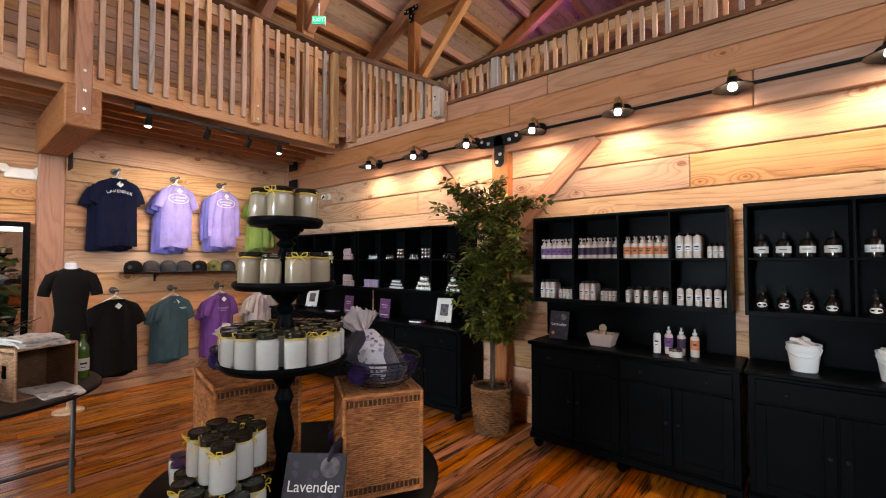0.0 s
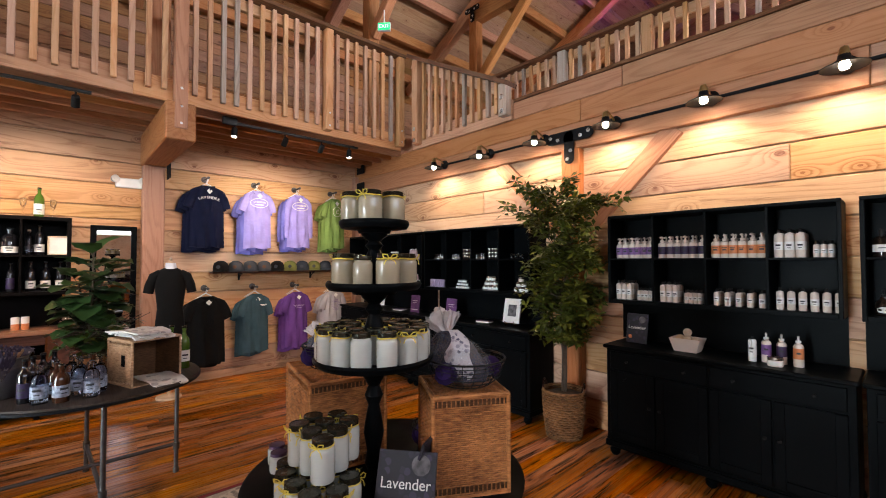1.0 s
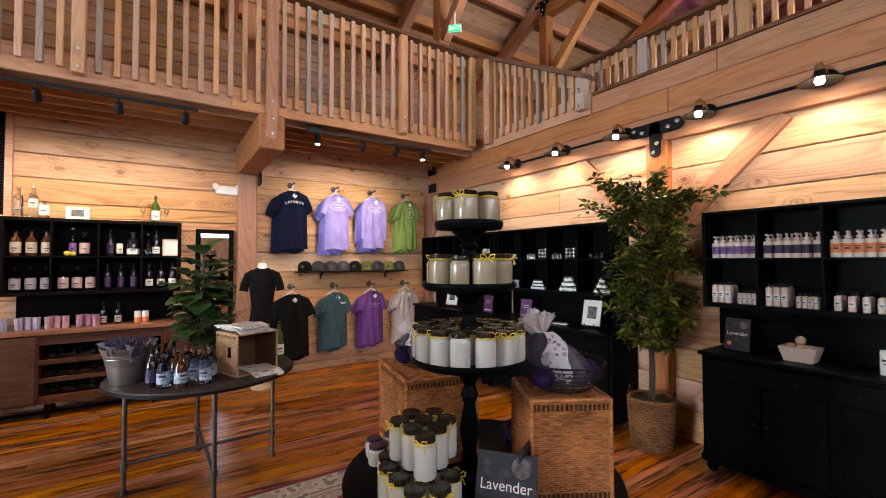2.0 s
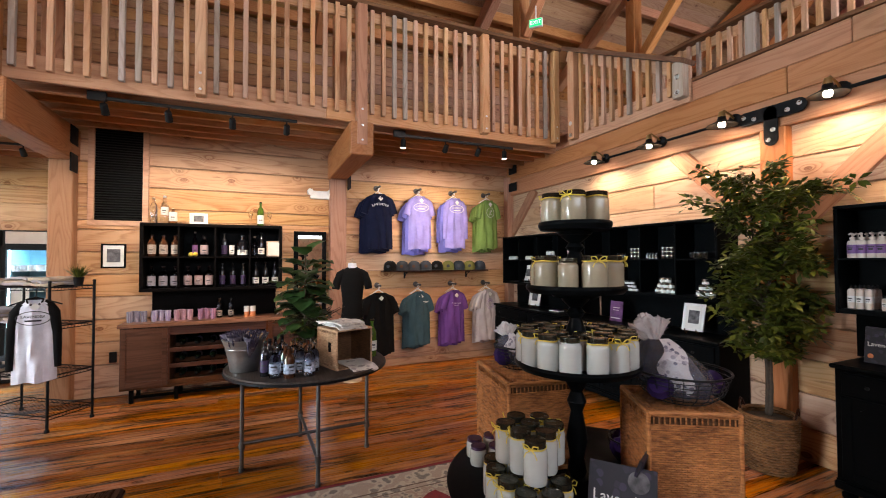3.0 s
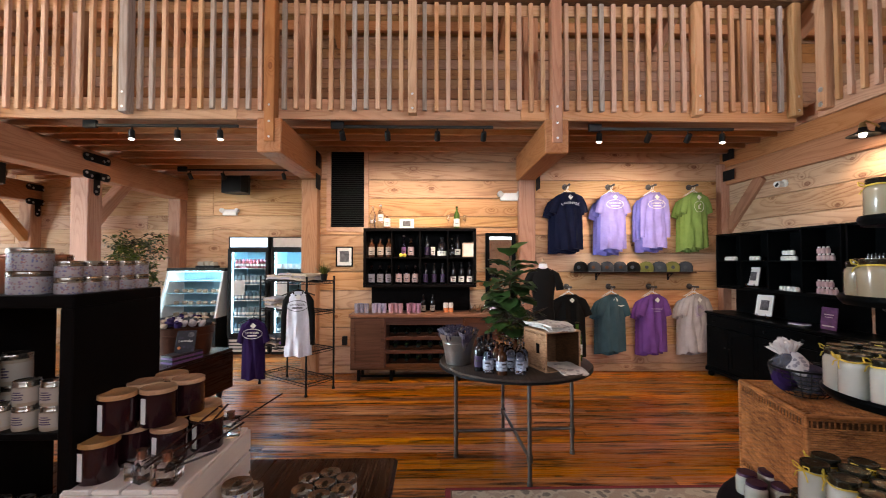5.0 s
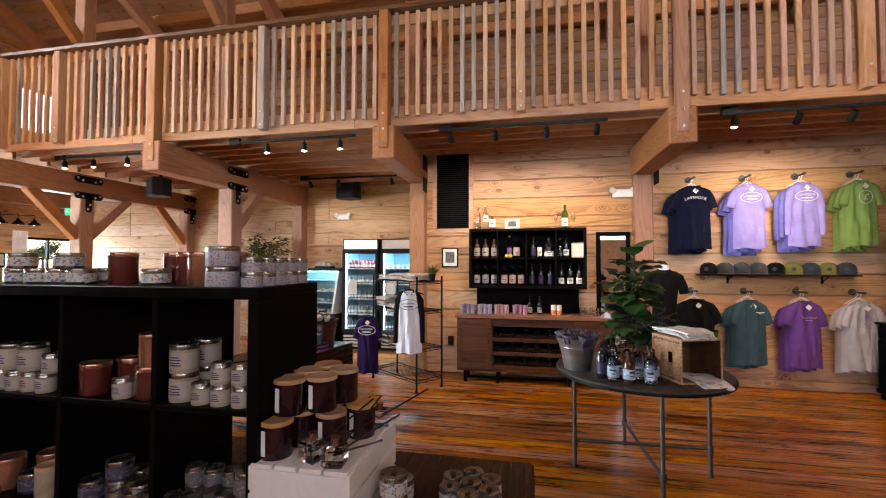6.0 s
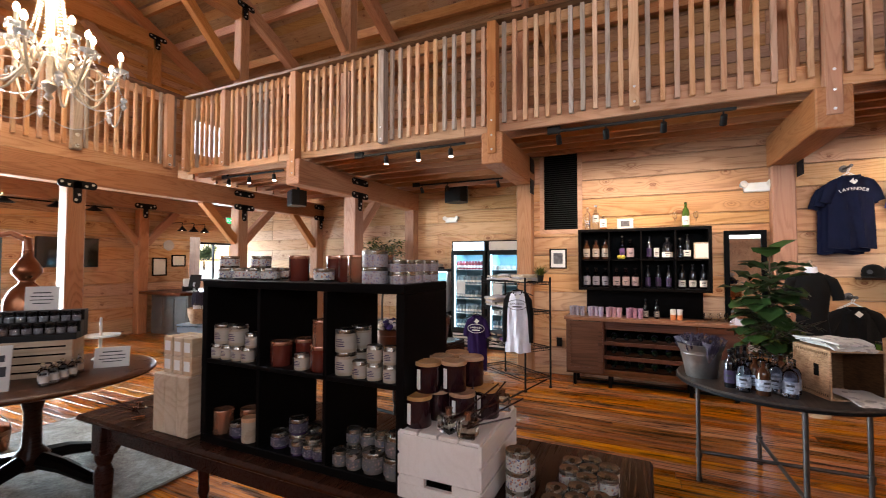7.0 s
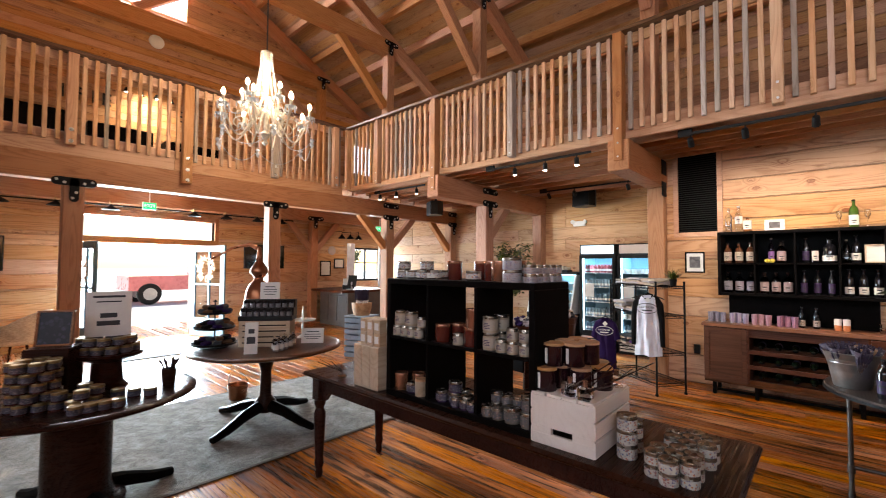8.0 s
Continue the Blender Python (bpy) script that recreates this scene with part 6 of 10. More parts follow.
place(spirit(CLEARB, "tall clear bottle on top of the cube shelf", GLASS, 0.30, 0.036), [(XB, -0.045, TOPC, 90)])
place(spirit(CLEARB, "tall clear bottle with a white label", PAPER, 0.33, 0.04, cap=WHITE, band=(0.11, 0.2)), [(XB - 0.07, 0.05, TOPC, 90)])
place(spirit(COPPER, "copper-coloured spirit bottle on the shelf top", PAPER, 0.18, 0.042), [(XB + 0.03, 0.15, TOPC, 90)])
easel = wall_frame("small_photo", (XB + 0.03, 0.41, TOPC), 0.19, 0.13, 90, WHITE, "small white photo frame on the shelf top", 0.012)
place(spirit(WINE, "green sparkling wine bottle", PAPER, 0.30, 0.04, DARKGLASS), [(XB, 1.08, TOPC, 90)])
fl = thing("champagne_flute", (0, 0, 0), "clear glass champagne flute", "glass", "flutes")
part("glass", Shape().lathe([(0.03, 0), (0.028, 0.003), (0.004, 0.008), (0.004, 0.08), (0.022, 0.12), (0.026, 0.15), (0.022, 0.19), (0.021, 0.19), (0.024, 0.15), (0.0, 0.1)], 14), GLASS, fl)
place(fl, [(XB, 0.965, TOPC), (XB, 1.185, TOPC)])

# sideboard with wine rack
SB0, SB1, SBT = -0.32, 1.66, 0.865
sb = thing("sideboard", (W + 0.012, 0, 0), "walnut sideboard with a wine rack between two doors", "sideboard", turn=90)
D = 0.42
# top is coloured brighter than the body for the orange light it reflects
part("top", Shape().box((SB0, -D - 0.03, SBT - 0.04), (SB1, 0, SBT), 0.004), WALNUT_LIT_TOP, sb)
part("bottom", Shape().box((SB0 + 0.02, -D, 0.15), (SB1 - 0.02, 0, 0.18), 0.003), WALNUT, sb)
# near-black back: the shade behind the wine rack is put into its colour
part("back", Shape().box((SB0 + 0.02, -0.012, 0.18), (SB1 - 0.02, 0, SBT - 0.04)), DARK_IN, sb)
for x0, x1 in ((SB0 + 0.02, SB0 + 0.05), (0.13, 0.16), (1.15, 1.18), (SB1 - 0.05, SB1 - 0.02)):
    part("side", Shape().box((x0, -D, 0.18), (x1, -0.012, SBT - 0.04), 0.003), WALNUT, sb)
for x0, x1 in ((SB0 + 0.03, 0.14), (1.17, SB1 - 0.03)):
    do = part("door", Shape().box((x0, -D - 0.018, 0.18), (x1, -D, SBT - 0.05), 0.003), WALNUT, sb)
    s = Shape()
    for a, b in (((x0, 0.18), (x0 + 0.05, SBT - 0.05)), ((x1 - 0.05, 0.18), (x1, SBT - 0.05)), ((x0 + 0.05, 0.18), (x1 - 0.05, 0.24)), ((x0 + 0.05, SBT - 0.11), (x1 - 0.05, SBT - 0.05))):
        s.box((a[0], -D - 0.026, a[1]), (b[0], -D - 0.017, b[1]), 0.002)
    part("door_frame", s, WALNUT, do)
part("rail", Shape().box((0.16, -D, SBT - 0.14), (1.15, -D + 0.02, SBT - 0.045), 0.003), WALNUT, sb)
winecap = spirit(DARKGLASS, "dark wine bottle lying in the rack", PLUM_L, 0.29, 0.036, BLACKPLASTIC, "wine bottles in the rack")
wine_spots = []
for zz in (0.20, 0.375, 0.55):
    part("rack_rail", Shape().box((0.16, -D, zz - 0.018), (1.15, -D + 0.025, zz + 0.03), 0.003), WALNUT, sb)
    part("rack_rail", Shape().box((0.16, -0.12, zz - 0.018), (1.15, -0.10, zz + 0.03), 0.003), WALNUT, sb)
    for i in range(6):
        wine_spots.append((W + D - 0.06, 0.26 + i * 0.155, zz + 0.066))
winecap.matrix_basis = pose(W + 0.10, wine_spots[0][1], wine_spots[0][2], 0, 90, 0)
for p in wine_spots[1:]:
    copy_thing(winecap, pose(W + 0.10, p[1], p[2], 0, 90, 0))
for x in (SB0 + 0.12, 0.22, 1.1, SB1 - 0.12):
    for y in (-D + 0.05, -0.06):
        part("foot", Shape().box((x - 0.02, y - 0.02, 0), (x + 0.02, y + 0.02, 0.15), 0.003), ESPRESSO, sb)
part("foot_rail", Shape().box((SB0 + 0.1, -0.2, 0.0), (SB1 - 0.1, -0.17, 0.03), 0.003), ESPRESSO, sb)
CUPS = [striped("%s_striped_cup" % nm, a, b) for nm, a, b in (("grey", (0.33, 0.31, 0.36), (0.16, 0.14, 0.20)), ("mauve", (0.24, 0.19, 0.31), (0.42, 0.38, 0.44)), ("pink", (0.46, 0.28, 0.30), (0.30, 0.15, 0.20)), ("plum", (0.20, 0.09, 0.17), (0.42, 0.22, 0.30)))]
for i, (y, mt, n) in enumerate(((-0.25, CUPS[0], 3), (-0.02, CUPS[1], 3), (0.20, CUPS[2], 3), (0.44, CUPS[3], 3))):
    c = thing("paper_cup", (0, 0, 0), "slim striped %s tumbler on the sideboard" % ("grey", "mauve", "pink", "plum")[i], "tumbler", "tumblers on the sideboard")
    part("cup", Shape().lathe([(0.028, 0), (0.031, 0.12), (0.029, 0.12), (0.026, 0.005), (0, 0.005)], 16), mt, c)
    place(c, [(W + 0.27 - 0.02 * (k % 2), y + k * 0.066, SBT, 0) for k in range(n)] + [(W + 0.2, y + 0.03, SBT, 0)])
place(spirit(BLACKGLASS, "small dark liqueur bottle with a white label", CREAM_P, 0.23, 0.03, BLACKPLASTIC, band=(0.02, 0.09)), [(W + 0.2, 0.63, SBT, 90), (W + 0.2, 0.755, SBT, 90)])
cd = thing("orange_candle", (0, 0, 0), "white and orange pillar tumbler", "candle", "orange tumblers")
part("base", Shape().lathe([(0.031, 0), (0.031, 0.06)], 16), ORANGE_L, cd)
part("top", Shape().lathe([(0.031, 0.06), (0.031, 0.125), (0.029, 0.125), (0.028, 0.07), (0, 0.07)], 16), PAPER, cd)
place(cd, [(W + 0.23, 0.93, SBT, 0), (W + 0.23, 1.0, SBT, 0)])
gt = thing("glass_tealight", (0, 0, 0), "clear glass tealight holder stacked on the sideboard", "glass", "tealights")
part("glass", Shape().lathe([(0.034, 0), (0.037, 0.05), (0.034, 0.05), (0.03, 0.008), (0, 0.008)], 14), GLASS, gt)
place(gt, [(W + 0.24, 1.28 + i * 0.078, SBT + l * 0.052) for i in range(4) for l in range(2)])

# ---------------------------------------------------------------- round table on pipe legs, with its things
TC = Vector((-2.60, 1.42, 0))
rt = thing("round_table", tuple(TC), "round dark-topped table on steel pipe legs", "table")
part("tabletop", Shape().lathe([(0.0, 0.722), (0.57, 0.722), (0.592, 0.728), (0.6, 0.742), (0.592, 0.757), (0.57, 0.76), (0.0, 0.76)], 64), TABLEWOOD, rt)
part("edge_band", Shape().lathe([(0.596, 0.726), (0.604, 0.728), (0.604, 0.744), (0.598, 0.746)], 64, caps=False), IRON, rt)
legs = [(0.47 * math.cos(a), 0.47 * math.sin(a)) for a in (radians(2), radians(92), radians(182), radians(272))]
for lx, ly in legs:
    part("leg", Shape().tube([(lx, ly, 0), (lx, ly, 0.722)], 0.0145, 10).lathe([(0.02, 0), (0.02, 0.03)], 10, (lx, ly, 0)).lathe([(0.022, 0), (0.022, 0.05)], 10, (lx, ly, 0.165)).lathe([(0.04, 0), (0.04, 0.008), (0.02, 0.02)], 12, (lx, ly, 0.7)), PIPE, rt)
for a, b in ((0, 2), (1, 3)):
    part("stretcher", Shape().tube([(*legs[a], 0.19 + 0.012 * a), (*legs[b], 0.19 + 0.012 * a)], 0.013, 10), PIPE, rt)
TT = 0.76


def twig_bunch(b, r0, h, n, seed, mat, head):
    r = random.Random(seed)
    st, hd = Shape(), Shape()
    for _ in range(n):
        a, q = r.uniform(0, 6.283), r.uniform(0, 1) ** 0.5
        p0 = Vector((q * r0 * 0.5 * math.cos(a), q * r0 * 0.5 * math.sin(a), 0))
        p1 = Vector((q * r0 * 1.25 * math.cos(a), q * r0 * 1.25 * math.sin(a), h * r.uniform(0.8, 1.1)))
        st.tube([p0, p0.lerp(p1, 0.6), p1], 0.0018, 4)
        hd.tube([p0.lerp(p1, 0.62), p0.lerp(p1, 0.8), p1 + Vector((0, 0, 0.01))], [0.005, 0.011, 0.004], 5)
    tagged(part("stem_bundle", st, STEM, b), kind="stuff")
    tagged(part("flower_tuft", hd, head, b, "dried lavender heads"), kind="stuff")


LAVF = mottled("dried_lavender", (0.032, 0.023, 0.046), 0.9, 0.5, 60, relief=0.3)
bk = thing("steel_bucket", (-2.50, 0.965, TT), "galvanised steel bucket of dried lavender bunches", "bucket")
part("pail", Shape().lathe([(0.092, 0), (0.095, 0.004), (0.122, 0.16), (0.127, 0.162), (0.126, 0.172), (0.130, 0.178), (0.131, 0.186), (0.136, 0.19), (0.146, 0.224), (0.151, 0.228), (0.146, 0.231), (0.139, 0.222), (0.09, 0.008), (0, 0.008)], 40), STEEL, bk)
PRINTW = floral("printed_wrap", (0.10, 0.085, 0.11), (0.42, 0.38, 0.36), (0.05, 0.035, 0.07), 60.0)
for k in range(9):
    a = k * 2.4
    x, y = 0.088 * math.sqrt((k + 0.5) / 9) * math.cos(a), 0.088 * math.sqrt((k + 0.5) / 9) * math.sin(a)
    bn = thing("lavender_bunch", (-2.50 + x, 0.965 + y, TT + 0.10), "bunch of dried lavender wrapped in printed paper", "lavender bunch", "lavender bunches")
    bn.matrix_basis = pose(-2.50 + x, 0.965 + y, TT + 0.10, -y * 190, x * 190, 0)
    twig_bunch(bn, 0.042, 0.165, 34, k + 3, STEM, LAVF)
    part("wrap", Shape().lathe([(0.02, 0.0), (0.040, 0.12), (0.056, 0.172), (0.054, 0.172), (0.038, 0.12), (0.018, 0.004)], 14, caps=False), WICKER_L if k == 3 else PRINTW, bn)
BROWNB = shader("brown_spirit", (0.05, 0.018, 0.008), 0.06, coat=0.6)
BLUEGREY = mottled("blue_white_label", (0.32, 0.36, 0.44), 0.4, 0.75, 55, relief=0)
CLEARC = glassy("clear_spirit_glass", (0.80, 0.85, 0.95))
sp = [spirit(CLEARC, "clear square-shouldered spirit bottle with a blue-grey label", BLUEGREY, 0.205, 0.038, CLEARC, "spirit bottles on the round table", (0.03, 0.095)),
      spirit(BROWNB, "brown spirit bottle with a blue and white label", BLUEGREY, 0.205, 0.038, CLEARC, "spirit bottles on the round table", (0.03, 0.095)),
      spirit(BLACKGLASS, "tall dark spirit bottle with a plum label", PLUM_L, 0.235, 0.033, BLACKPLASTIC, "spirit bottles on the round table", (0.03, 0.11))]
lay = [[(-2.20, 1.16), (-2.16, 1.38), (-2.26, 1.42), (-2.36, 1.33), (-2.44, 1.30), (-2.25, 1.33), (-2.33, 1.22), (-2.34, 1.42)], [(-2.16, 1.25), (-2.27, 1.23), (-2.43, 1.40)], [(-2.35, 1.13), (-2.27, 1.10), (-2.43, 1.17), (-2.50, 1.22)]]
for pr, sps in zip(sp, lay):
    place(pr, [(x, y, TT, 90 + rng.uniform(-25, 25)) for x, y in sps])


def weave_panel(s, u, v, o, stake=0.0155, pitch=0.0068, r=0.0029):
    """A woven face from o over u and v: round strands along u that pass before and behind upright stakes, with small gaps between."""
    nrm, du, dv = u.cross(v).normalized(), u.normalized(), v.normalized()
    n, rows = max(int(u.length / stake), 3), max(int(v.length / pitch), 3)
    for i in range(n + 1):
        p = o + u * (i / n)
        s.tube([p, p + v], 0.0026, 4)
    for j in range(rows):
        t = (j + 0.5) / rows
        if 0.05 < t < 0.10 or 0.90 < t < 0.95:
            continue
        vs, fs = [], []
        for i in range(2 * n + 1):
            c = o + u * (i / (2 * n)) + v * t + nrm * ((0.0016 if (i // 2 + j) % 2 else -0.0016) if i % 2 == 0 else 0.0)
            vs += [c + nrm * r, c + dv * r * 1.15, c - nrm * r, c - dv * r * 1.15]
        for i in range(2 * n):
            a = 4 * i
            fs += [(a + k, a + (k + 1) % 4, a + 4 + (k + 1) % 4, a + 4 + k) for k in range(4)]
        s.add(vs, fs, True)


def shade_panel(s, u, v, o):
    s.add([o, o + u, o + u + v, o + v], [(0, 1, 2, 3)])


def wicker_box(at, w, d, h, turn, label, mat, open_side=None, rods=None):
    """A woven box with round rods along its edges; open_side is '+x', 'top' or none."""
    b = thing("wicker_box", at, label, "wicker box", "wicker boxes", turn=turn)
    X, Y, Z = Vector((w, 0, 0)), Vector((0, d, 0)), Vector((0, 0, h))
    o = Vector((-w / 2, -d / 2, 0))
    faces = {"-y": (X, Z, o), "+x": (Y, Z, o + X), "+y": (-X, Z, o + X + Y), "-x": (-Y, Z, o + Y), "top": (X, Y, o + Z), "bottom": (Y, X, o)}
    for key, (u, v, oo) in faces.items():
        if key == open_side:
            continue
        s = Shape()
        weave_panel(s, u, v, oo)
        tagged(part("side" if key not in ("top", "bottom") else key, s, mat, b), kind="stuff")
        # dark sheet behind each woven face stands in for the box's shaded inside
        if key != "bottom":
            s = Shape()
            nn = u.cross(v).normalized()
            shade_panel(s, u, v, oo - nn * 0.009)
            part("lining", s, CANE_SHADE, b, "shaded inner face of the weave")
    r = rods or mat
    c = [o, o + X, o + X + Y, o + Y]
    for i in range(4):
        for dz in (0, h):
            part("rod", Shape().tube([c[i] + Vector((0, 0, dz)), c[(i + 1) % 4] + Vector((0, 0, dz))], 0.0072, 8), r, b)
        part("rod", Shape().tube([c[i], c[i] + Z], 0.0072, 8), r, b)
    return b


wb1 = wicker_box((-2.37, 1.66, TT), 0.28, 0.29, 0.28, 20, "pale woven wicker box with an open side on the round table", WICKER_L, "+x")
# no opening is cut; a dark patch gives the hand hole's shade
part("hand_hole", Shape().box((0.02, -0.1495, 0.12), (0.06, -0.146, 0.19), 0.001), DARK_IN, wb1, "dark hand hole")


def sheet_stack(hw, hd, seed, thick=0.009):
    """A limp folded cloth: a thin slab with curled edges."""
    vs, fs = [], []
    n = 12
    for top in (0, 1):
        for j in range(n + 1):
            for i in range(n + 1):
                u, w = i / n * 2 - 1, j / n * 2 - 1
                z = 0.012 * noise.noise((u * 1.4 + seed, w * 1.4, seed)) + 0.016 * max(abs(u) - 0.55, 0) * math.sin(seed * 2 + w * 2) - 0.03 * max(u - 0.7, 0)
                vs.append((u * hw + 0.008 * noise.noise((w * 2, seed, 1)), w * hd + 0.008 * noise.noise((u * 2, seed, 4)), z + thick * top + 0.008))
    m = (n + 1) ** 2
    for j in range(n):
        for i in range(n):
            a = j * (n + 1) + i
            fs += [(a, a + n + 1, a + n + 2, a + 1), (m + a, m + a + 1, m + a + n + 2, m + a + n + 1)]
    ring_ = [i for i in range(n)] + [(k + 1) * (n + 1) - 1 for k in range(n)] + [m - 1 - i for i in range(n)] + [(n - k) * (n + 1) for k in range(n)]
    for a, c in zip(ring_, ring_[1:] + ring_[:1]):
        fs.append((a, c, m + c, m + a))
    return Shape().add(vs, fs, True)


TOWEL = floral("printed_towel", (0.66, 0.62, 0.57), (0.30, 0.28, 0.27), (0.55, 0.50, 0.46), 26.0)
for i in range(5):
    nw = tagged(part("folded_towel", sheet_stack(0.145, 0.105, i + 1), TOWEL), "folded printed tea towel heaped on the wicker box", "tea towel", "tea towels")
    nw.matrix_basis = pose(-2.36 + 0.016 * i, 1.66 - 0.012 * i, TT + 0.286 + 0.0095 * i, rng.uniform(-4, 4), rng.uniform(-3, 5), 20 + rng.uniform(-18, 18))
nw = tagged(part("folded_paper", sheet_stack(0.13, 0.10, 5), TOWEL), "folded printed tea towels spilling from the wicker box", "tea towel", "tea towels")
nw.matrix_basis = pose(-2.265, 1.735, TT + 0.004, 0, 6, 20)
place(spirit(WINE, "green wine bottle standing on the round table", PAPER, 0.30, 0.037, DARKGLASS, band=(0.05, 0.13)), [(-2.56, 1.92, TT, 90), (-2.67, 1.86, TT, 90)])


def fiddle(at, h, n, seed, label):
    r = random.Random(seed)
    b = thing("fiddle_leaf_plant", at, label, "plant")
    st, lf = Shape(), Shape()
    for k in range(3):
        a = k * 2.1
        top = Vector((0.085 * math.cos(a), 0.085 * math.sin(a), h * (1 - 0.14 * k)))
        pts = [Vector((0.01 * k, 0, 0)), Vector((0.03 * math.cos(a), 0.03 * math.sin(a), h * 0.4)), top]
        st.tube(pts, [0.011, 0.009, 0.005], 7)
        m = n // 3
        for i in range(m):
            t = 0.22 + 0.78 * i / m
            p = pts[0].lerp(pts[1], t * 2) if t < 0.5 else pts[1].lerp(pts[2], t * 2 - 1)
            aa = i * 2.4 + k
            d = Vector((math.cos(aa), math.sin(aa), r.uniform(-0.2, 0.8) + 0.8 * max(t - 0.8, 0) * 4))
            st.tube([p, p + d.normalized() * 0.05], 0.003, 5)
            leaf(lf, p + d.normalized() * 0.04, d, Vector((0, 0, 1)), r.uniform(0.14, 0.20), r.uniform(0.13, 0.17), 0.4, 3)
    part("stem", st, STEM, b)
    part("foliage", lf, LEAF_BIG, b, "large rounded glossy green leaves")
    return b


fp = thing("wicker_pot", (-2.72, 1.40, TT), "round wicker pot holding the leafy plant", "pot")
woven(fp, [(0.085, 0), (0.10, 0.08), (0.105, 0.14)], 48, 9, WICKER, amp=0.004)
part("soil", Shape().lathe([(0.095, 0.115), (0, 0.125)], 18), SOIL, fp)
part("base", Shape().lathe([(0.085, 0), (0.085, 0.01)], 18), WICKER, fp)
fiddle((-2.72, 1.40, TT + 0.11), 0.74, 84, 3, "fiddle-leaf plant with large glossy leaves on the round table")
ficus("trailing_plant", (-2.68, 1.44, TT + 0.10), 0.26, 0.24, 0.05, 420, "low bushy green plant in the wicker pot", 12, 3, 0.05)

# ---------------------------------------------------------------- candle table in the middle
CT2 = 0.745
ctab = thing("candle_table", (-0.34, 2.17, 0), "round black pedestal table crowded with candles", "table")
part("tabletop", Shape().lathe([(0, CT2 - 0.035), (0.49, CT2 - 0.035), (0.515, CT2 - 0.025), (0.52, CT2 - 0.01), (0.505, CT2), (0, CT2)], 56), BLACK, ctab)
part("column", Shape().lathe([(0.06, 0.06), (0.075, 0.12), (0.05, 0.2), (0.045, 0.4), (0.07, 0.5), (0.055, 0.6), (0.12, 0.69), (0.14, CT2 - 0.035)], 24), BLACK, ctab)
for k in range(4):
    part("foot", Shape().tube([(0, 0, 0.16), (0.2 * math.cos(k * 1.571), 0.2 * math.sin(k * 1.571), 0.1), (0.36 * math.cos(k * 1.571), 0.36 * math.sin(k * 1.571), 0.025)], [0.04, 0.034, 0.024], 8), BLACK, ctab)

TX, TY = -0.265, 2.06
tw = thing("tiered_stand", (TX, TY, CT2), "black turned three-tier display stand of candles", "display stand")


def tier(z, r):
    z -= CT2
    return [(0.02, z - 0.035), (r * 0.45, z - 0.032), (r * 0.5, z - 0.02), (r * 0.94, z - 0.016), (r, z - 0.004), (r * 1.01, z + 0.004), (r * 0.985, z + 0.012), (r * 0.965, z + 0.004), (r * 0.95, z), (0, z)]


TIERS = ((1.195, 0.210), (1.452, 0.168), (1.668, 0.124))
for z, r in TIERS:
    part("tier", Shape().lathe(tier(z, r), 48), BLACK, tw)
for z0, z1 in ((0.0, 0.418), (0.45, 0.675), (0.707, 0.892)):
    h = z1 - z0
    part("column", Shape().lathe([(0.055 if z0 == 0 else 0.04, z0), (0.05 if z0 == 0 else 0.034, z0 + h * 0.06), (0.02, z0 + h * 0.12), (0.032, z0 + h * 0.2), (0.024, z0 + h * 0.3), (0.036, z0 + h * 0.45), (0.03, z0 + h * 0.55), (0.02, z0 + h * 0.68), (0.033, z0 + h * 0.76), (0.02, z0 + h * 0.84), (0.045, z0 + h * 0.95), (0.05, z1)], 20), BLACK, tw)
part("base", Shape().lathe([(0.105, 0), (0.105, 0.012), (0.085, 0.03), (0.05, 0.05), (0.04, 0.06)], 28), BLACK, tw)


def candle_jar(h=0.118, r=0.0345, ribbon=True, lid=LID, wax=WAX, label="glass jar candle of white wax with dark lid and yellow raffia", group="jar candles"):
    b = thing("jar_candle", (0, 0, 0), label, "candle", group)
    part("jar", Shape().lathe([(r * 0.80, 0), (r * 0.93, 0.003), (r, 0.012), (r, h * 0.70), (r * 0.98, h * 0.75), (r * 0.88, h * 0.80), (r * 0.82, h * 0.815), (r * 0.82, h * 0.85)], 24), wax, b)
    part("lid", Shape().lathe([(r * 0.86, h * 0.845), (r * 0.90, h * 0.85), (r * 0.87, h * 0.875), (r * 0.90, h * 0.90), (r * 0.87, h * 0.925), (r * 0.90, h * 0.955), (r * 0.87, h * 0.985), (r * 0.78, h * 0.99), (r * 0.75, h * 0.978), (0, h * 0.98)], 24), lid, b)
    if ribbon:
        s = Shape().tube([(r * 0.90 * math.cos(a), r * 0.90 * math.sin(a), h * (0.832 + 0.012 * math.sin(3 * a))) for a in np.linspace(0, 2 * math.pi, 19)[:-1]], 0.0024, 5, closed=True)
        for sg in (-1, 1):
            s.tube([(0, -r * 0.93, h * 0.835), (sg * 0.010, -r * 1.2, h * 0.95), (sg * 0.024, -r * 1.15, h * 0.96), (sg * 0.022, -r * 1.08, h * 0.87), (sg * 0.004, -r * 0.98, h * 0.83)], 0.0019, 5)
            s.tube([(0, -r * 0.95, h * 0.83), (sg * 0.014, -r * 1.12, h * 0.77), (sg * 0.02, -r * 1.14, h * 0.66)], 0.0016, 5)
        part("ribbon", s, RAFFIA, b, "yellow raffia bow")
    return b


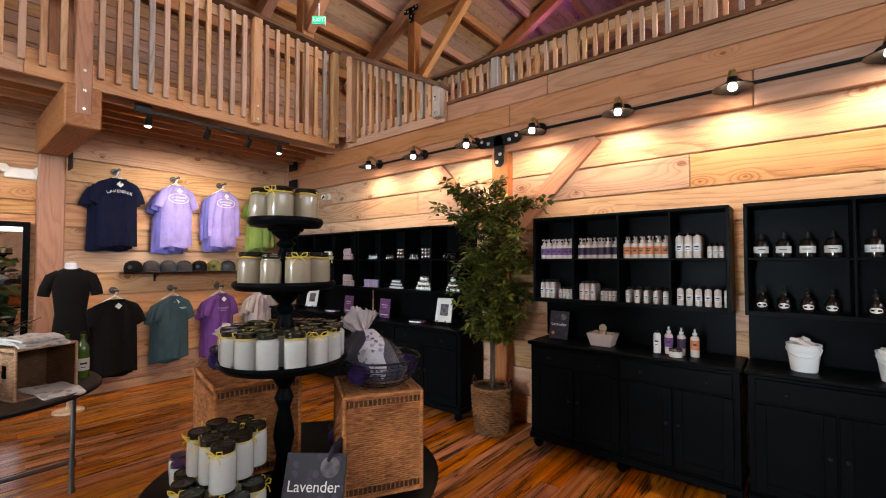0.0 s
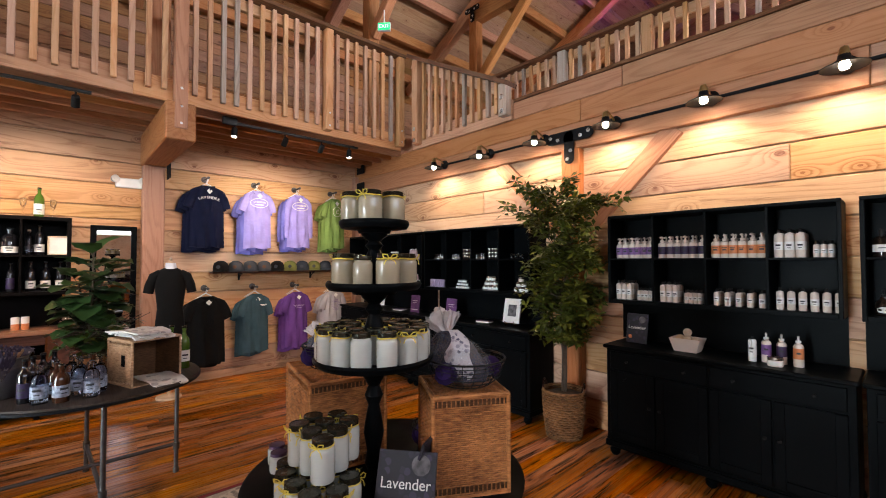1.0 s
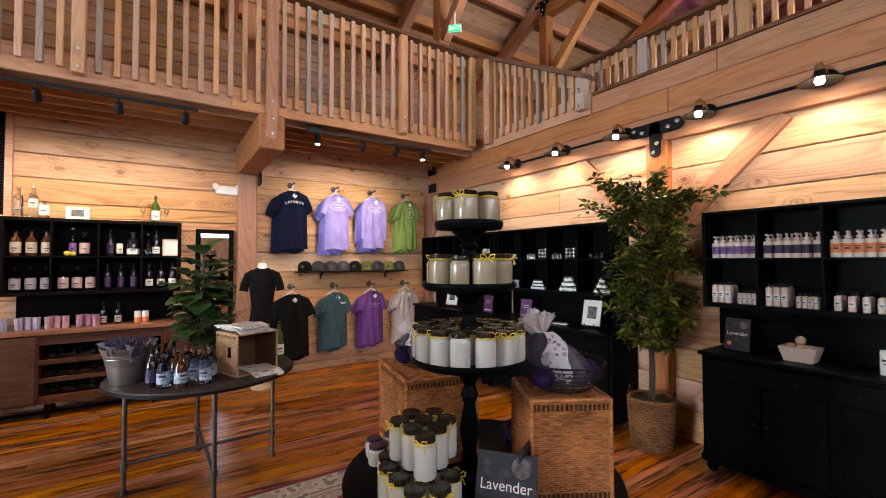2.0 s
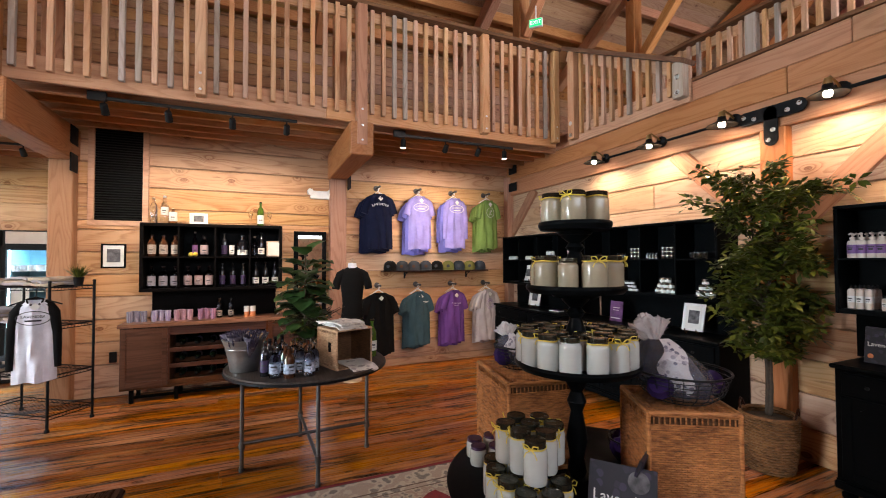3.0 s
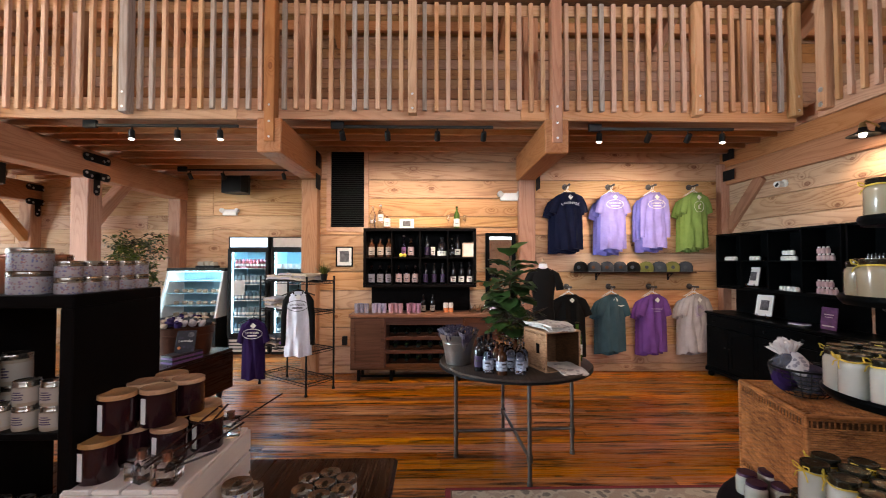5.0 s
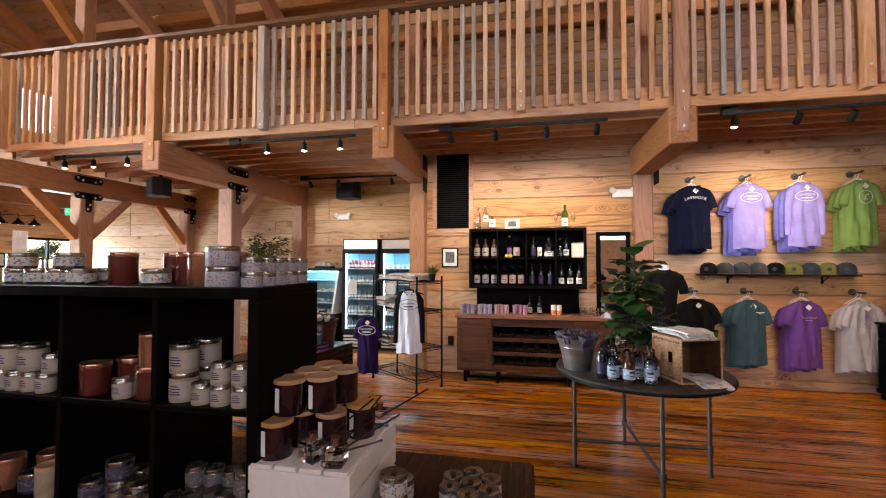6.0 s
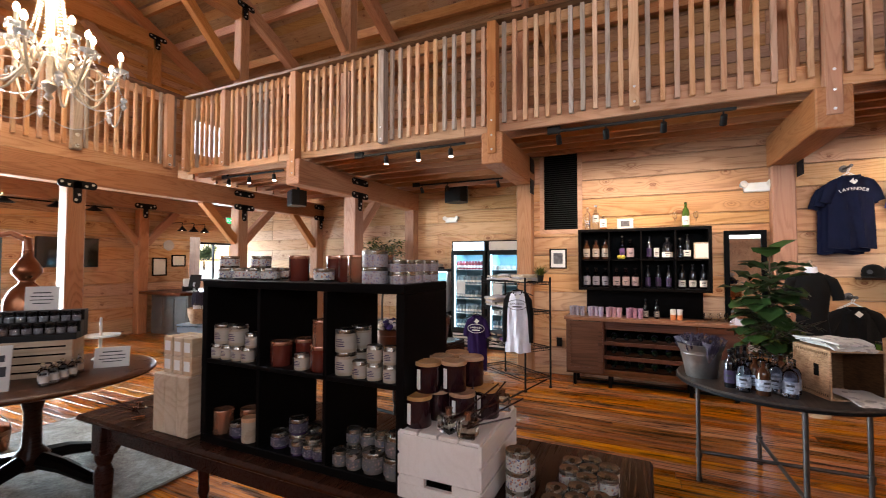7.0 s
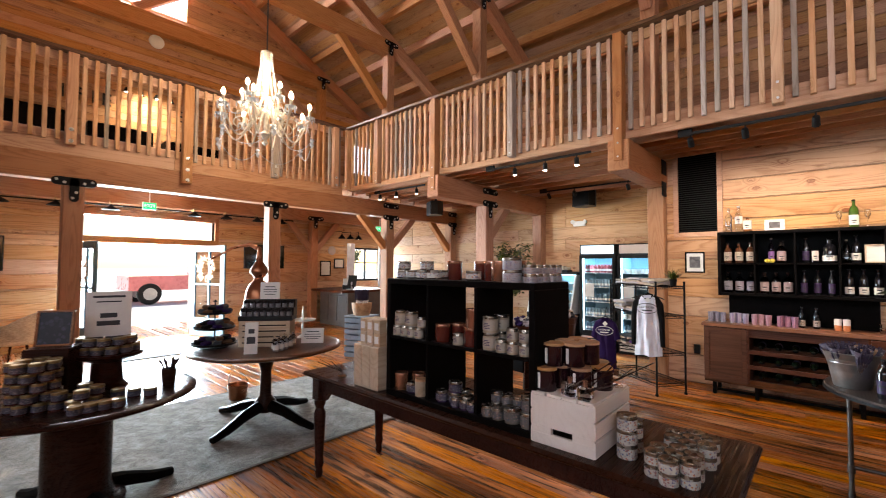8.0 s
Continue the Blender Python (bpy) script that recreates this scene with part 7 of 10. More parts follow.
WAX_T = mottled("cream_wax", (0.31, 0.265, 0.18), 0.2, 0.06, 12, coat=0.7, relief=0.02)
tied = candle_jar()
plain_jar = candle_jar(ribbon=False, label="glass jar candle of white wax with a dark lid")
spots = []
for ring_r, n, off in ((0.170, 14, 0.1), (0.098, 8, 0.3)):
    for i in range(n):
        a = off + 2 * math.pi * i / n
        spots.append((TX + (ring_r + rng.uniform(-0.004, 0.004)) * math.cos(a), TY + (ring_r + rng.uniform(-0.004, 0.004)) * math.sin(a), TIERS[0][0], rng.uniform(0, 360)))
place(tied, spots[0::5] + spots[1::5] + spots[3::5])
place(plain_jar, spots[2::5] + spots[4::5])
wide_jar = candle_jar(0.112, 0.0415, wax=WAX_T, label="wide jar candle of cream wax with dark lid and raffia", group="jar candles on the upper tiers")
slim_jar = candle_jar(0.104, 0.033, False, wax=WAX_T, label="slim glass jar candle of cream wax with a dark lid", group="jar candles on the upper tiers")
ring2 = [(TX + 0.121 * math.cos(0.5 + i * 2 * math.pi / 9), TY + 0.121 * math.sin(0.5 + i * 2 * math.pi / 9), TIERS[1][0], rng.uniform(0, 360)) for i in range(9)]
place(wide_jar, ring2[0::2] + [(TX + 0.078 * math.cos(a), TY + 0.078 * math.sin(a), TIERS[2][0], rng.uniform(0, 360)) for a in (-1.9, -0.75, 0.4, 1.55, 3.0)])
place(slim_jar, ring2[1::2])
# pyramid of candles on the table
jp = candle_jar(0.132, 0.0365, label="tall jar candle of white wax stacked on the table", group="stacked jar candles")
VX, VY, UX, UY = -0.88, 0.47, 0.47, 0.88
spots = []
for lvl, rows in ((0, ((-0.05, 2), (0.024, 3), (0.098, 4), (0.172, 4), (0.245, 3))), (1, ((0.0, 1), (0.07, 2), (0.14, 3), (0.205, 2)))):
    for v, n in rows:
        for i in range(n):
            u = (i - (n - 1) / 2) * 0.079 + rng.uniform(-0.003, 0.003)
            x, y = -0.17 + u * UX + v * VX, 1.82 + u * UY + v * VY
            if math.hypot(x - TX, y - TY) > (0.145, 0.085)[lvl] and math.hypot(x + 0.34, y - 2.17) < 0.475:
                spots.append((x, y, CT2 + lvl * 0.1325, rng.uniform(0, 360)))
place(jp, spots)
LILAC_WAX = mottled("lilac_lid", (0.05, 0.02, 0.06), 0.35, 0.3, 20, metal=0.4)
js = candle_jar(0.075, 0.034, False, LILAC_WAX, WAX, "small jar candle with purple lid on the table", "small jar candles")
place(js, [(-0.66, 1.87, CT2), (-0.59, 1.85, CT2), (-0.57, 1.92, CT2), (-0.665, 1.95, CT2)])

BX, BY = -0.095, 2.33
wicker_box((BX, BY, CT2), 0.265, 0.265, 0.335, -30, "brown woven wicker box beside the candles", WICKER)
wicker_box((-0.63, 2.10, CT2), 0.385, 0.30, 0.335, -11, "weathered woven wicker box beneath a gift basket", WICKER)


def gift_basket(at, r, label, seed, plume=True):
    q = random.Random(seed)
    b = thing("gift_basket", at, label, "gift basket", "gift baskets")
    s = Shape()
    for k in range(7):
        rr, z = r * (0.62 + 0.38 * (k / 6) ** 0.6), 0.09 * k / 6
        part("wire_ring" if k < 6 else "rim", Shape().tube([(rr * math.cos(a), rr * math.sin(a), z + 0.004) for a in np.linspace(0, 2 * math.pi, 33)[:-1]], 0.0016 if k < 6 else 0.004, 5, closed=True), IRON, b)
    for k in range(22):
        a = k * 2 * math.pi / 22
        part("wire_stay", Shape().tube([(r * 0.62 * math.cos(a), r * 0.62 * math.sin(a), 0.004), (r * 0.86 * math.cos(a), r * 0.86 * math.sin(a), 0.03), (r * math.cos(a), r * math.sin(a), 0.09)], 0.0014, 4), IRON, b)
    # sachets heaped in the bowl
    for k in range(7 if plume else 9):
        a, d = k * 0.9 + q.uniform(0, 0.4), (0.3 + 0.4 * (k % 2)) * r
        sac = Shape().lathe([(0, -0.03), (0.03, -0.022), (0.042, 0), (0.032, 0.024), (0, 0.032)], 10, m=pose(d * math.cos(a), d * math.sin(a), 0.05 + 0.02 * q.random(), q.uniform(0, 60), q.uniform(0, 60), 0))
        part("sachet", sac, DPURPLE if k % 2 else NAVYPRINT, b, "dark purple sachet")
    if plume:
        # folded patterned cloth leaning back, a pale sash over it, tied in clear wrap
        def bundle(scale, wob, nu=40, nv=20):
            vs, fs = [], []
            for j in range(nv + 1):
                t = j / nv
                rad = r * scale * (0.82 * math.sin(math.pi * (0.20 + 0.76 * t)) ** 0.75 + 0.02)
                for i in range(nu):
                    a = 2 * math.pi * i / nu
                    w = 1 + wob * (0.6 * math.sin(a * 3 + t * 5) + 0.5 * math.sin(a * 7 - t * 9) + 0.5 * noise.noise((3 * math.cos(a), 3 * math.sin(a), t * 4 + seed)))
                    vs.append((rad * w * math.cos(a) - 0.62 * r * t, rad * w * math.sin(a) * 0.8 - 0.1 * r * t, 0.015 + 1.15 * r * t))
            for j in range(nv):
                for i in range(nu):
                    p, c = j * nu + i, j * nu + (i + 1) % nu
                    fs.append((p, c, c + nu, p + nu))
            return Shape().add(vs, fs, True)

        part("cloth_bundle", bundle(0.86, 0.20), NAVYPRINT, b, "dark blue patterned cloth bundle")
        vs, fs = [], []
        for j in range(15):
            t = j / 14
            rad = r * 0.90 * (0.82 * math.sin(math.pi * (0.20 + 0.70 * t)) ** 0.75 + 0.05)
            for i in range(7):
                a = -1.15 + 0.9 * t + (i - 3) * 0.15 + 0.12 * math.sin(t * 9)
                lift = 1.04 + 0.03 * math.sin(i * 1.4 + t * 6)
                vs.append((rad * lift * math.cos(a) - 0.62 * r * t, rad * lift * math.sin(a) * 0.8 - 0.1 * r * t, 0.03 + 1.1 * r * t))
        for j in range(14):
            for i in range(6):
                p = j * 7 + i
                fs.append((p, p + 1, p + 8, p + 7))
        part("sash", Shape().add(vs, fs, True), SPRIG, b, "pale printed cloth sash")
        part("clear_wrap", bundle(1.10, 0.05), CELLO, b, "clear crinkled cellophane wrap")
        neck = Vector((-0.60 * r, -0.1 * r, 1.12 * r))
        for k in range(9):
            # crumpled fans of wrap above the tie
            a0 = k * 0.7 + 0.3
            lean = Vector((math.cos(a0) * 0.45 - 0.45, math.sin(a0) * 0.4, 0.85)).normalized()
            side = lean.cross(Vector((math.sin(a0), -math.cos(a0), 0.3))).normalized()
            out = lean.cross(side)
            vs, fs = [], []
            for j in range(9):
                t = j / 8
                for i in range(17):
                    u = i / 8 - 1
                    crumple = noise.noise((u * 4 + k, t * 5, k * 1.7))
                    vs.append(tuple(neck + lean * (r * (0.66 + 0.10 * crumple) * t) + side * (u * r * (0.05 + 0.30 * t)) + out * (0.04 * r + 0.16 * r * t * noise.noise((u * 5, t * 3 + k, 2.0)) + 0.05 * r * t * math.sin(i * 1.9))))
            for j in range(8):
                for i in range(16):
                    p = j * 17 + i
                    fs.append((p, p + 1, p + 18, p + 17))
            part("ruffle", Shape().add(vs, fs, True), TULLE, b, "gathered pale wrap above the tie")
    return b


SPRIG = floral("sprigged_cloth", (0.50, 0.48, 0.50), (0.05, 0.05, 0.10), (0.30, 0.28, 0.32), 70.0)
NAVYPRINT = mottled("navy_print", (0.020, 0.021, 0.05), 0.6, 0.85, 42, relief=0.25, fine=140)
TULLE = mottled("tulle", (0.78, 0.72, 0.70), 0.35, 0.15, 20, relief=0.2)
TULLE.node_tree.nodes["Principled BSDF"].inputs["Alpha"].default_value = 0.55
CELLO = shader("clear_wrap", (0.30, 0.30, 0.32), 0.10)
CELLO_V, _ = local(CELLO)
bump(CELLO, noise_at(CELLO, CELLO_V, 38, 3), 0.9, 0.02)
CELLO.node_tree.nodes["Principled BSDF"].inputs["Alpha"].default_value = 0.22
gift_basket((BX + 0.02, BY + 0.0, CT2 + 0.347), 0.145, "wire gift basket of purple sachets in clear wrap", 3)
gift_basket((-0.64, 2.07, CT2 + 0.347), 0.10, "small wire gift basket of purple sachets", 8)
gift_basket((-0.36, 2.42, CT2), 0.09, "small wire gift basket on the black table", 9, False)
cover_book((-0.02, 2.0, CT2), 0.19, 0.20, -24, 38, 0.044, "dark lavender cookbook standing among the candles")
cover_book((-0.13, 2.12, CT2), 0.165, 0.225, -20, -62, 0.037, "dark lavender cookbook standing behind another")

# ---------------------------------------------------------------- dining table with the dark cube shelf
DT = 0.76
dt = thing("dining_table", (-0.57, -0.72, 0), "long dark-stained farmhouse table with turned legs", "table")
part("tabletop", Shape().box((-0.36, -1.34, DT - 0.032), (0.36, 1.35, DT), 0.012), DARKWOOD, dt)
for x, y0, y1 in ((-0.28, -1.2, 1.2), (0.28, -1.2, 1.2)):
    pts = [(y0, DT - 0.032), (y1, DT - 0.032), (y1, DT - 0.19), (y1 - 0.07, DT - 0.19), (y1 - 0.12, DT - 0.13), (y0 + 0.12, DT - 0.13), (y0 + 0.07, DT - 0.19), (y0, DT - 0.19)]
    part("apron", Shape().prism(pts, -0.012, 0.012, m=Matrix(((0, 0, 1, x), (1, 0, 0, 0), (0, 1, 0, 0), (0, 0, 0, 1)))), DARKWOOD, dt)
for y in (-1.22, 1.22):
    part("apron", Shape().box((-0.28, y - 0.012, DT - 0.14), (0.28, y + 0.012, DT - 0.032), 0.003), DARKWOOD, dt)
for x in (-0.28, 0.28):
    for y in (-1.22, 1.22):
        part("leg", Shape().box((x - 0.042, y - 0.042, DT - 0.2), (x + 0.042, y + 0.042, DT - 0.032), 0.005).lathe([(0.022, 0), (0.03, 0.03), (0.024, 0.06), (0.036, 0.1), (0.03, 0.14), (0.04, 0.36), (0.044, 0.46), (0.03, 0.50), (0.042, 0.53), (0.042, DT - 0.2)], 18, (x, y, 0)), DARKWOOD, dt)

SX0, SX1, SY0, SY1, SZ1 = -0.62, -0.275, -1.175, -0.135, 1.472
uh = SZ1 - DT
un = thing("cube_shelf", (SX1, SY0, DT), "dark espresso open-backed cube shelf of jar candles on the table", "shelf")
L_, T_ = SY1 - SY0, 0.034
dd = SX0 - SX1
part("top", Shape().box((dd, 0, uh - T_), (0, L_, uh), 0.003), ESPRESSO, un)
part("bottom", Shape().box((dd, 0, 0), (0, L_, T_), 0.003), ESPRESSO, un)
for y in (0, L_ - T_):
    part("side", Shape().box((dd, y, T_), (0, y + T_, uh - T_), 0.003), ESPRESSO, un)
for i in (1, 2):
    part("divider", Shape().box((dd + 0.002, L_ * i / 3 - 0.009, T_), (-0.002, L_ * i / 3 + 0.009, uh - T_), 0.002), ESPRESSO, un)
part("shelf", Shape().box((dd + 0.002, T_, uh / 2 - 0.009), (-0.002, L_ - T_, uh / 2 + 0.009), 0.002), ESPRESSO, un)
CREAMJ = mottled("cream_candle", (0.32, 0.25, 0.18), 0.3, 0.08, 14, coat=0.4, relief=0.02)
GLASSW = mottled("wax_in_glass", (0.13, 0.115, 0.10), 0.15, 0.1, 20, coat=0.6, relief=0)
REDG = shader("red_glass", (0.085, 0.016, 0.011), 0.06, coat=0.6)
PLUMG = shader("plum_glass", (0.016, 0.004, 0.006), 0.16, coat=0.15)
COPG = mottled("copper_glass", (0.38, 0.17, 0.10), 0.15, 0.1, 10, metal=0.7, coat=0.5)
PURW = mottled("purple_wax", (0.05, 0.03, 0.07), 0.15, 0.2, 10, coat=0.8)
FLORAL = floral("floral_label", (0.46, 0.43, 0.38), (0.42, 0.13, 0.03), (0.06, 0.09, 0.20), 150.0)
FLORALB = floral("blue_floral_label", (0.33, 0.30, 0.30), (0.13, 0.14, 0.26), (0.30, 0.15, 0.13), 190.0)
FLORALD = floral("dark_floral_label", (0.10, 0.09, 0.085), (0.30, 0.20, 0.16), (0.05, 0.06, 0.10))
FLORALP = floral("plum_floral_label", (0.045, 0.04, 0.06), (0.11, 0.08, 0.10), (0.16, 0.15, 0.16))
CARD = mottled("cream_card", (0.34, 0.285, 0.23), 0.6, 0.06, 18, relief=0.05)
WOODLID = wood("wood_lid", (0.50, 0.28, 0.13), (0.42, 0.22, 0.095), (0.3, 0.14, 0.055), 0.5, knots=0.05, across=40, vary=0.2)


def tin_candle(r, h, body_mat, lid_mat, label, group, band=None, lid_h=0.014):
    b = thing("tin_candle", (0, 0, 0), label, "candle", group)
    part("tin", Shape().lathe([(r * 0.96, 0), (r, 0.003), (r, h - lid_h)], 20), body_mat, b)
    if band:
        part("label", Shape().lathe([(r + 0.0006, h * 0.15), (r + 0.0006, h * 0.72)], 20, caps=False), band, b, "printed label")
        if band is CARD:
            s = Shape()
            for z, wd in ((0.55, 0.32), (0.46, 0.5), (0.36, 0.42), (0.27, 0.5)):
                for q in range(3):
                    a0, a1 = -wd + q * wd * 2 / 3, -wd + (q + 1) * wd * 2 / 3
                    s.add([((r + 0.0014) * math.cos(a), (r + 0.0014) * math.sin(a), h * zz) for a, zz in ((a0, z), (a1, z), (a1, z + 0.045), (a0, z + 0.045))], [(0, 1, 2, 3)])
            part("print", s, PLUM_L, b, "small printed bars")
    if lid_mat is TIN and r > 0.03:
        part("lid_print", Shape().lathe([(r * 0.5, h - 0.0015), (0, h - 0.001)], 14, squash=0.55), LID, b, "dark printed oval on the lid")
    part("lid", Shape().lathe([(r * 0.97, h - lid_h - 0.002), (r * 1.03, h - lid_h), (r * 1.03, h - lid_h + 0.003), (r * 1.005, h - lid_h + 0.004), (r * 1.02, h - 0.004), (r * 0.98, h), (r * 0.9, h - 0.002), (0, h - 0.002)], 20), lid_mat, b)
    return b


cy = [SY0 + L_ * i / 3 for i in range(4)]
zl, zm, zt = DT + T_, DT + uh / 2 + 0.009, SZ1
XF = SX1 - 0.06
big = tin_candle(0.040, 0.085, CREAMJ, TIN, "cream jar candle with silver lid and paper label", "cream jar candles", CARD)
place(big, [(XF, cy[0] + 0.07 + 0.09 * i, zm + 0.062, 0) for i in range(2)] + [(XF - 0.08, cy[0] + 0.07 + 0.09 * i, zm, 0) for i in range(3)] + [(XF, cy[2] + 0.055, zm, 0), (XF, cy[2] + 0.055, zm + 0.0855, 0), (XF - 0.09, cy[2] + 0.06, zm, 0), (XF - 0.09, cy[2] + 0.06, zm + 0.0855, 0)])
sm = tin_candle(0.0285, 0.062, CREAMJ, TIN, "small cream candle tin with paper label", "small cream candles", CARD)
place(sm, [(XF + 0.02, cy[0] + 0.06 + 0.062 * i, zm, 0) for i in range(4)] + [(XF + 0.02, cy[0] + 0.27, zm + 0.0625, 0), (XF + 0.02, cy[2] + 0.135, zm, 0), (XF + 0.02, cy[2] + 0.20, zm, 0), (XF + 0.02, cy[2] + 0.27, zm, 0), (XF + 0.02, cy[2] + 0.27, zm + 0.0625, 0), (XF + 0.02, cy[2] + 0.20, zm + 0.0625, 0), (XF + 0.02, cy[1] + 0.20, zm, 0)])
rd = tin_candle(0.043, 0.098, REDG, COPG, "dark red glass candle with copper lid", "red glass candles")
place(rd, [(XF, cy[1] + 0.07, zm, 0), (XF - 0.09, cy[1] + 0.11, zm, 0), (XF - 0.09, cy[1] + 0.21, zm, 0), (XF - 0.05, cy[1] + 0.29, zm + 0.0985, 0), (XF, cy[1] + 0.28, zm, 0)])
place(tin_candle(0.042, 0.10, COPG, COPG, "copper glass candle with metal lid", "copper candles"), [(XF, cy[0] + 0.075, zl, 0), (XF - 0.06, cy[0] + 0.17, zl, 0), (XF, cy[1] + 0.29, zm + 0.0985, 0)])
place(tin_candle(0.034, 0.10, CREAMJ, WOODLID, "cream pillar candle in glass", "pillar candles"), [(XF + 0.02, cy[0] + 0.265, zl, 0)])
pw = tin_candle(0.037, 0.06, PURW, TIN, "dark purple candle tin with silver lid", "purple candle tins", FLORALP)
place(pw, [(XF, cy[0] + 0.175, zl, 0), (XF, cy[1] + 0.07, zl, 0), (XF - 0.02, cy[1] + 0.15, zl, 0), (XF - 0.02, cy[1] + 0.15, zl + 0.0605, 0), (XF - 0.09, cy[1] + 0.24, zl, 0), (XF - 0.09, cy[1] + 0.16, zl, 0), (XF - 0.01, cy[1] + 0.24, zl, 0)])
pm = tin_candle(0.026, 0.05, PURW, TIN, "little dark purple candle tin", "little candle tins", FLORALP)
place(pm, [(XF + 0.025, cy[1] + 0.19, zl, 0), (XF + 0.025, cy[1] + 0.30, zl, 0), (XF + 0.025, cy[1] + 0.25, zl, 0)])
fl_ = tin_candle(0.030, 0.055, GLASSW, TIN, "silver candle tin with dark floral label", "floral candle tins", FLORALD)
place(fl_, [(XF + 0.02, cy[2] + 0.05 + 0.064 * i, zl, 0) for i in range(2)] + [(XF - 0.05, cy[2] + 0.06 + 0.066 * i, zl, 0) for i in range(4)] + [(XF - 0.05, cy[2] + 0.06 + 0.066 * i, zl + 0.0555, 0) for i in range(3)] + [(XF - 0.12, cy[2] + 0.06 + 0.066 * i, zl, 0) for i in range(4)])
fb = tin_candle(0.043, 0.072, GLASSW, TIN, "large silver candle tin with dark floral label", "floral candle tins", FLORALD)
place(fb, [(XF + 0.005, cy[2] + 0.19, zl, 0), (XF + 0.01, cy[2] + 0.285, zl, 0), (XF + 0.0, cy[2] + 0.285, zl + 0.0725, 0)])
# tins and candles on top of the shelf
XT = SX1 - 0.08
place(tin_candle(0.041, 0.052, TIN, TIN, "silver tin candle with floral label on the shelf top", "tins on the shelf top", FLORAL), [(XT, SY0 + 0.06 + 0.088 * i, zt, 0) for i in range(4)] + [(XT, SY0 + 0.07, zt + 0.0525, 0), (XT, SY0 + 0.27, zt + 0.0525, 0), (XT, SY0 + 0.62, zt, 0)] + [(XT - 0.13, SY0 + 0.09 + 0.09 * i, zt, 0) for i in range(3)])
place(tin_candle(0.042, 0.105, REDG, COPG, "dark red glass candle with lid on the shelf top", "red candles on the shelf top"), [(XT - 0.02, SY0 + 0.47, zt, 0), (XT - 0.1, SY0 + 0.60, zt, 0), (XT - 0.03, SY0 + 0.72, zt, 0)])
place(tin_candle(0.044, 0.105, COPG, COPG, "shiny copper glass candle on the shelf top", "copper candles on the shelf top"), [(XT, SY0 + 0.79, zt, 0), (XT - 0.09, SY0 + 0.84, zt, 0)])
place(tin_candle(0.047, 0.060, FLORALB, TIN, "blue-grey floral candle tin stacked on the shelf top", "stacked floral tins"), [(XT + 0.03, SY0 + 0.885, zt, 0), (XT + 0.03, SY0 + 0.885, zt + 0.0605, 0)])
place(tin_candle(0.030, 0.043, FLORALB, TIN, "small floral candle tin in a row", "small floral tins"), [(XT + 0.03 - 0.065 * i, SY0 + 0.985, zt + l * 0.0435, 0) for i in range(5) for l in range(2)] + [(XT - 0.03 - 0.065 * i, SY0 + 0.92, zt + l * 0.0435, 0) for i in range(3) for l in range(2)])

# white crate with plum candles
CR = thing("wooden_crate", (-0.47, -0.005, DT), "whitewashed slatted wooden crate turned upside down", "crate")
cw, cd_, ch = 0.40, 0.29, 0.225
# ends face +x and -x, slats run along x on the long sides and the top
for sx in (-1, 1):
    x = sx * cw / 2
    e = Shape()
    e.box((x - 0.009 * sx - 0.009, -cd_ / 2, 0), (x - 0.009 * sx + 0.009, cd_ / 2, 0.05), 0.002)
    e.box((x - 0.009 * sx - 0.009, -cd_ / 2, 0.078), (x - 0.009 * sx + 0.009, cd_ / 2, ch - 0.013), 0.002)
    e.box((x - 0.009 * sx - 0.009, -cd_ / 2, 0.05), (x - 0.009 * sx + 0.009, -0.05, 0.078)).box((x - 0.009 * sx - 0.009, 0.05, 0.05), (x - 0.009 * sx + 0.009, cd_ / 2, 0.078))
    part("end", e, WHITEWASH, CR, "crate end with a hand hole")
for sy in (-1, 1):
    for k in range(3):
        z0 = 0.002 + k * 0.075
        part("slat", Shape().box((-cw / 2, sy * cd_ / 2 - 0.006, z0), (cw / 2, sy * cd_ / 2 + 0.006, z0 + 0.066), 0.002), WHITEWASH, CR)
for k in range(4):
    y0 = -cd_ / 2 + k * 0.0735
    part("slat", Shape().box((-cw / 2, y0, ch - 0.012), (cw / 2, y0 + 0.067, ch), 0.002), WHITEWASH, CR)
CTZ = DT + ch
plum = tin_candle(0.046, 0.105, PLUMG, WOODLID, "plum glass candle with a flat wooden lid", "plum candles on the crate", None, 0.012)
spots = [(-0.335, -0.11, CTZ, 0), (-0.43, -0.085, CTZ, 0), (-0.43, 0.015, CTZ, 0), (-0.53, -0.03, CTZ, 0), (-0.52, 0.075, CTZ, 0), (-0.53, -0.13, CTZ, 0), (-0.62, 0.02, CTZ, 0)]
spots += [(-0.385, -0.10, CTZ + 0.1055, 0), (-0.435, -0.02, CTZ + 0.1055, 0), (-0.49, -0.095, CTZ + 0.1055, 0), (-0.53, 0.01, CTZ + 0.1055, 0), (-0.58, -0.07, CTZ + 0.1055, 0)]
for ob in place(plum, spots):
    part("label", Shape().box((0.0455, -0.008, 0.012), (0.0475, 0.008, 0.082), 0.0005), PAPER, ob, "narrow white label", pose(0, 0, 0, 0, 0, -18))
df = thing("reed_diffuser", (0, 0, 0), "square glass reed diffuser with dark reeds", "diffuser", "diffusers on the crate")
part("glass", Shape().box((-0.03, -0.03, 0), (0.03, 0.03, 0.055), 0.006), GLASS, df)
part("neck", Shape().lathe([(0.012, 0.055), (0.012, 0.075), (0.014, 0.078)], 12), COPG, df)
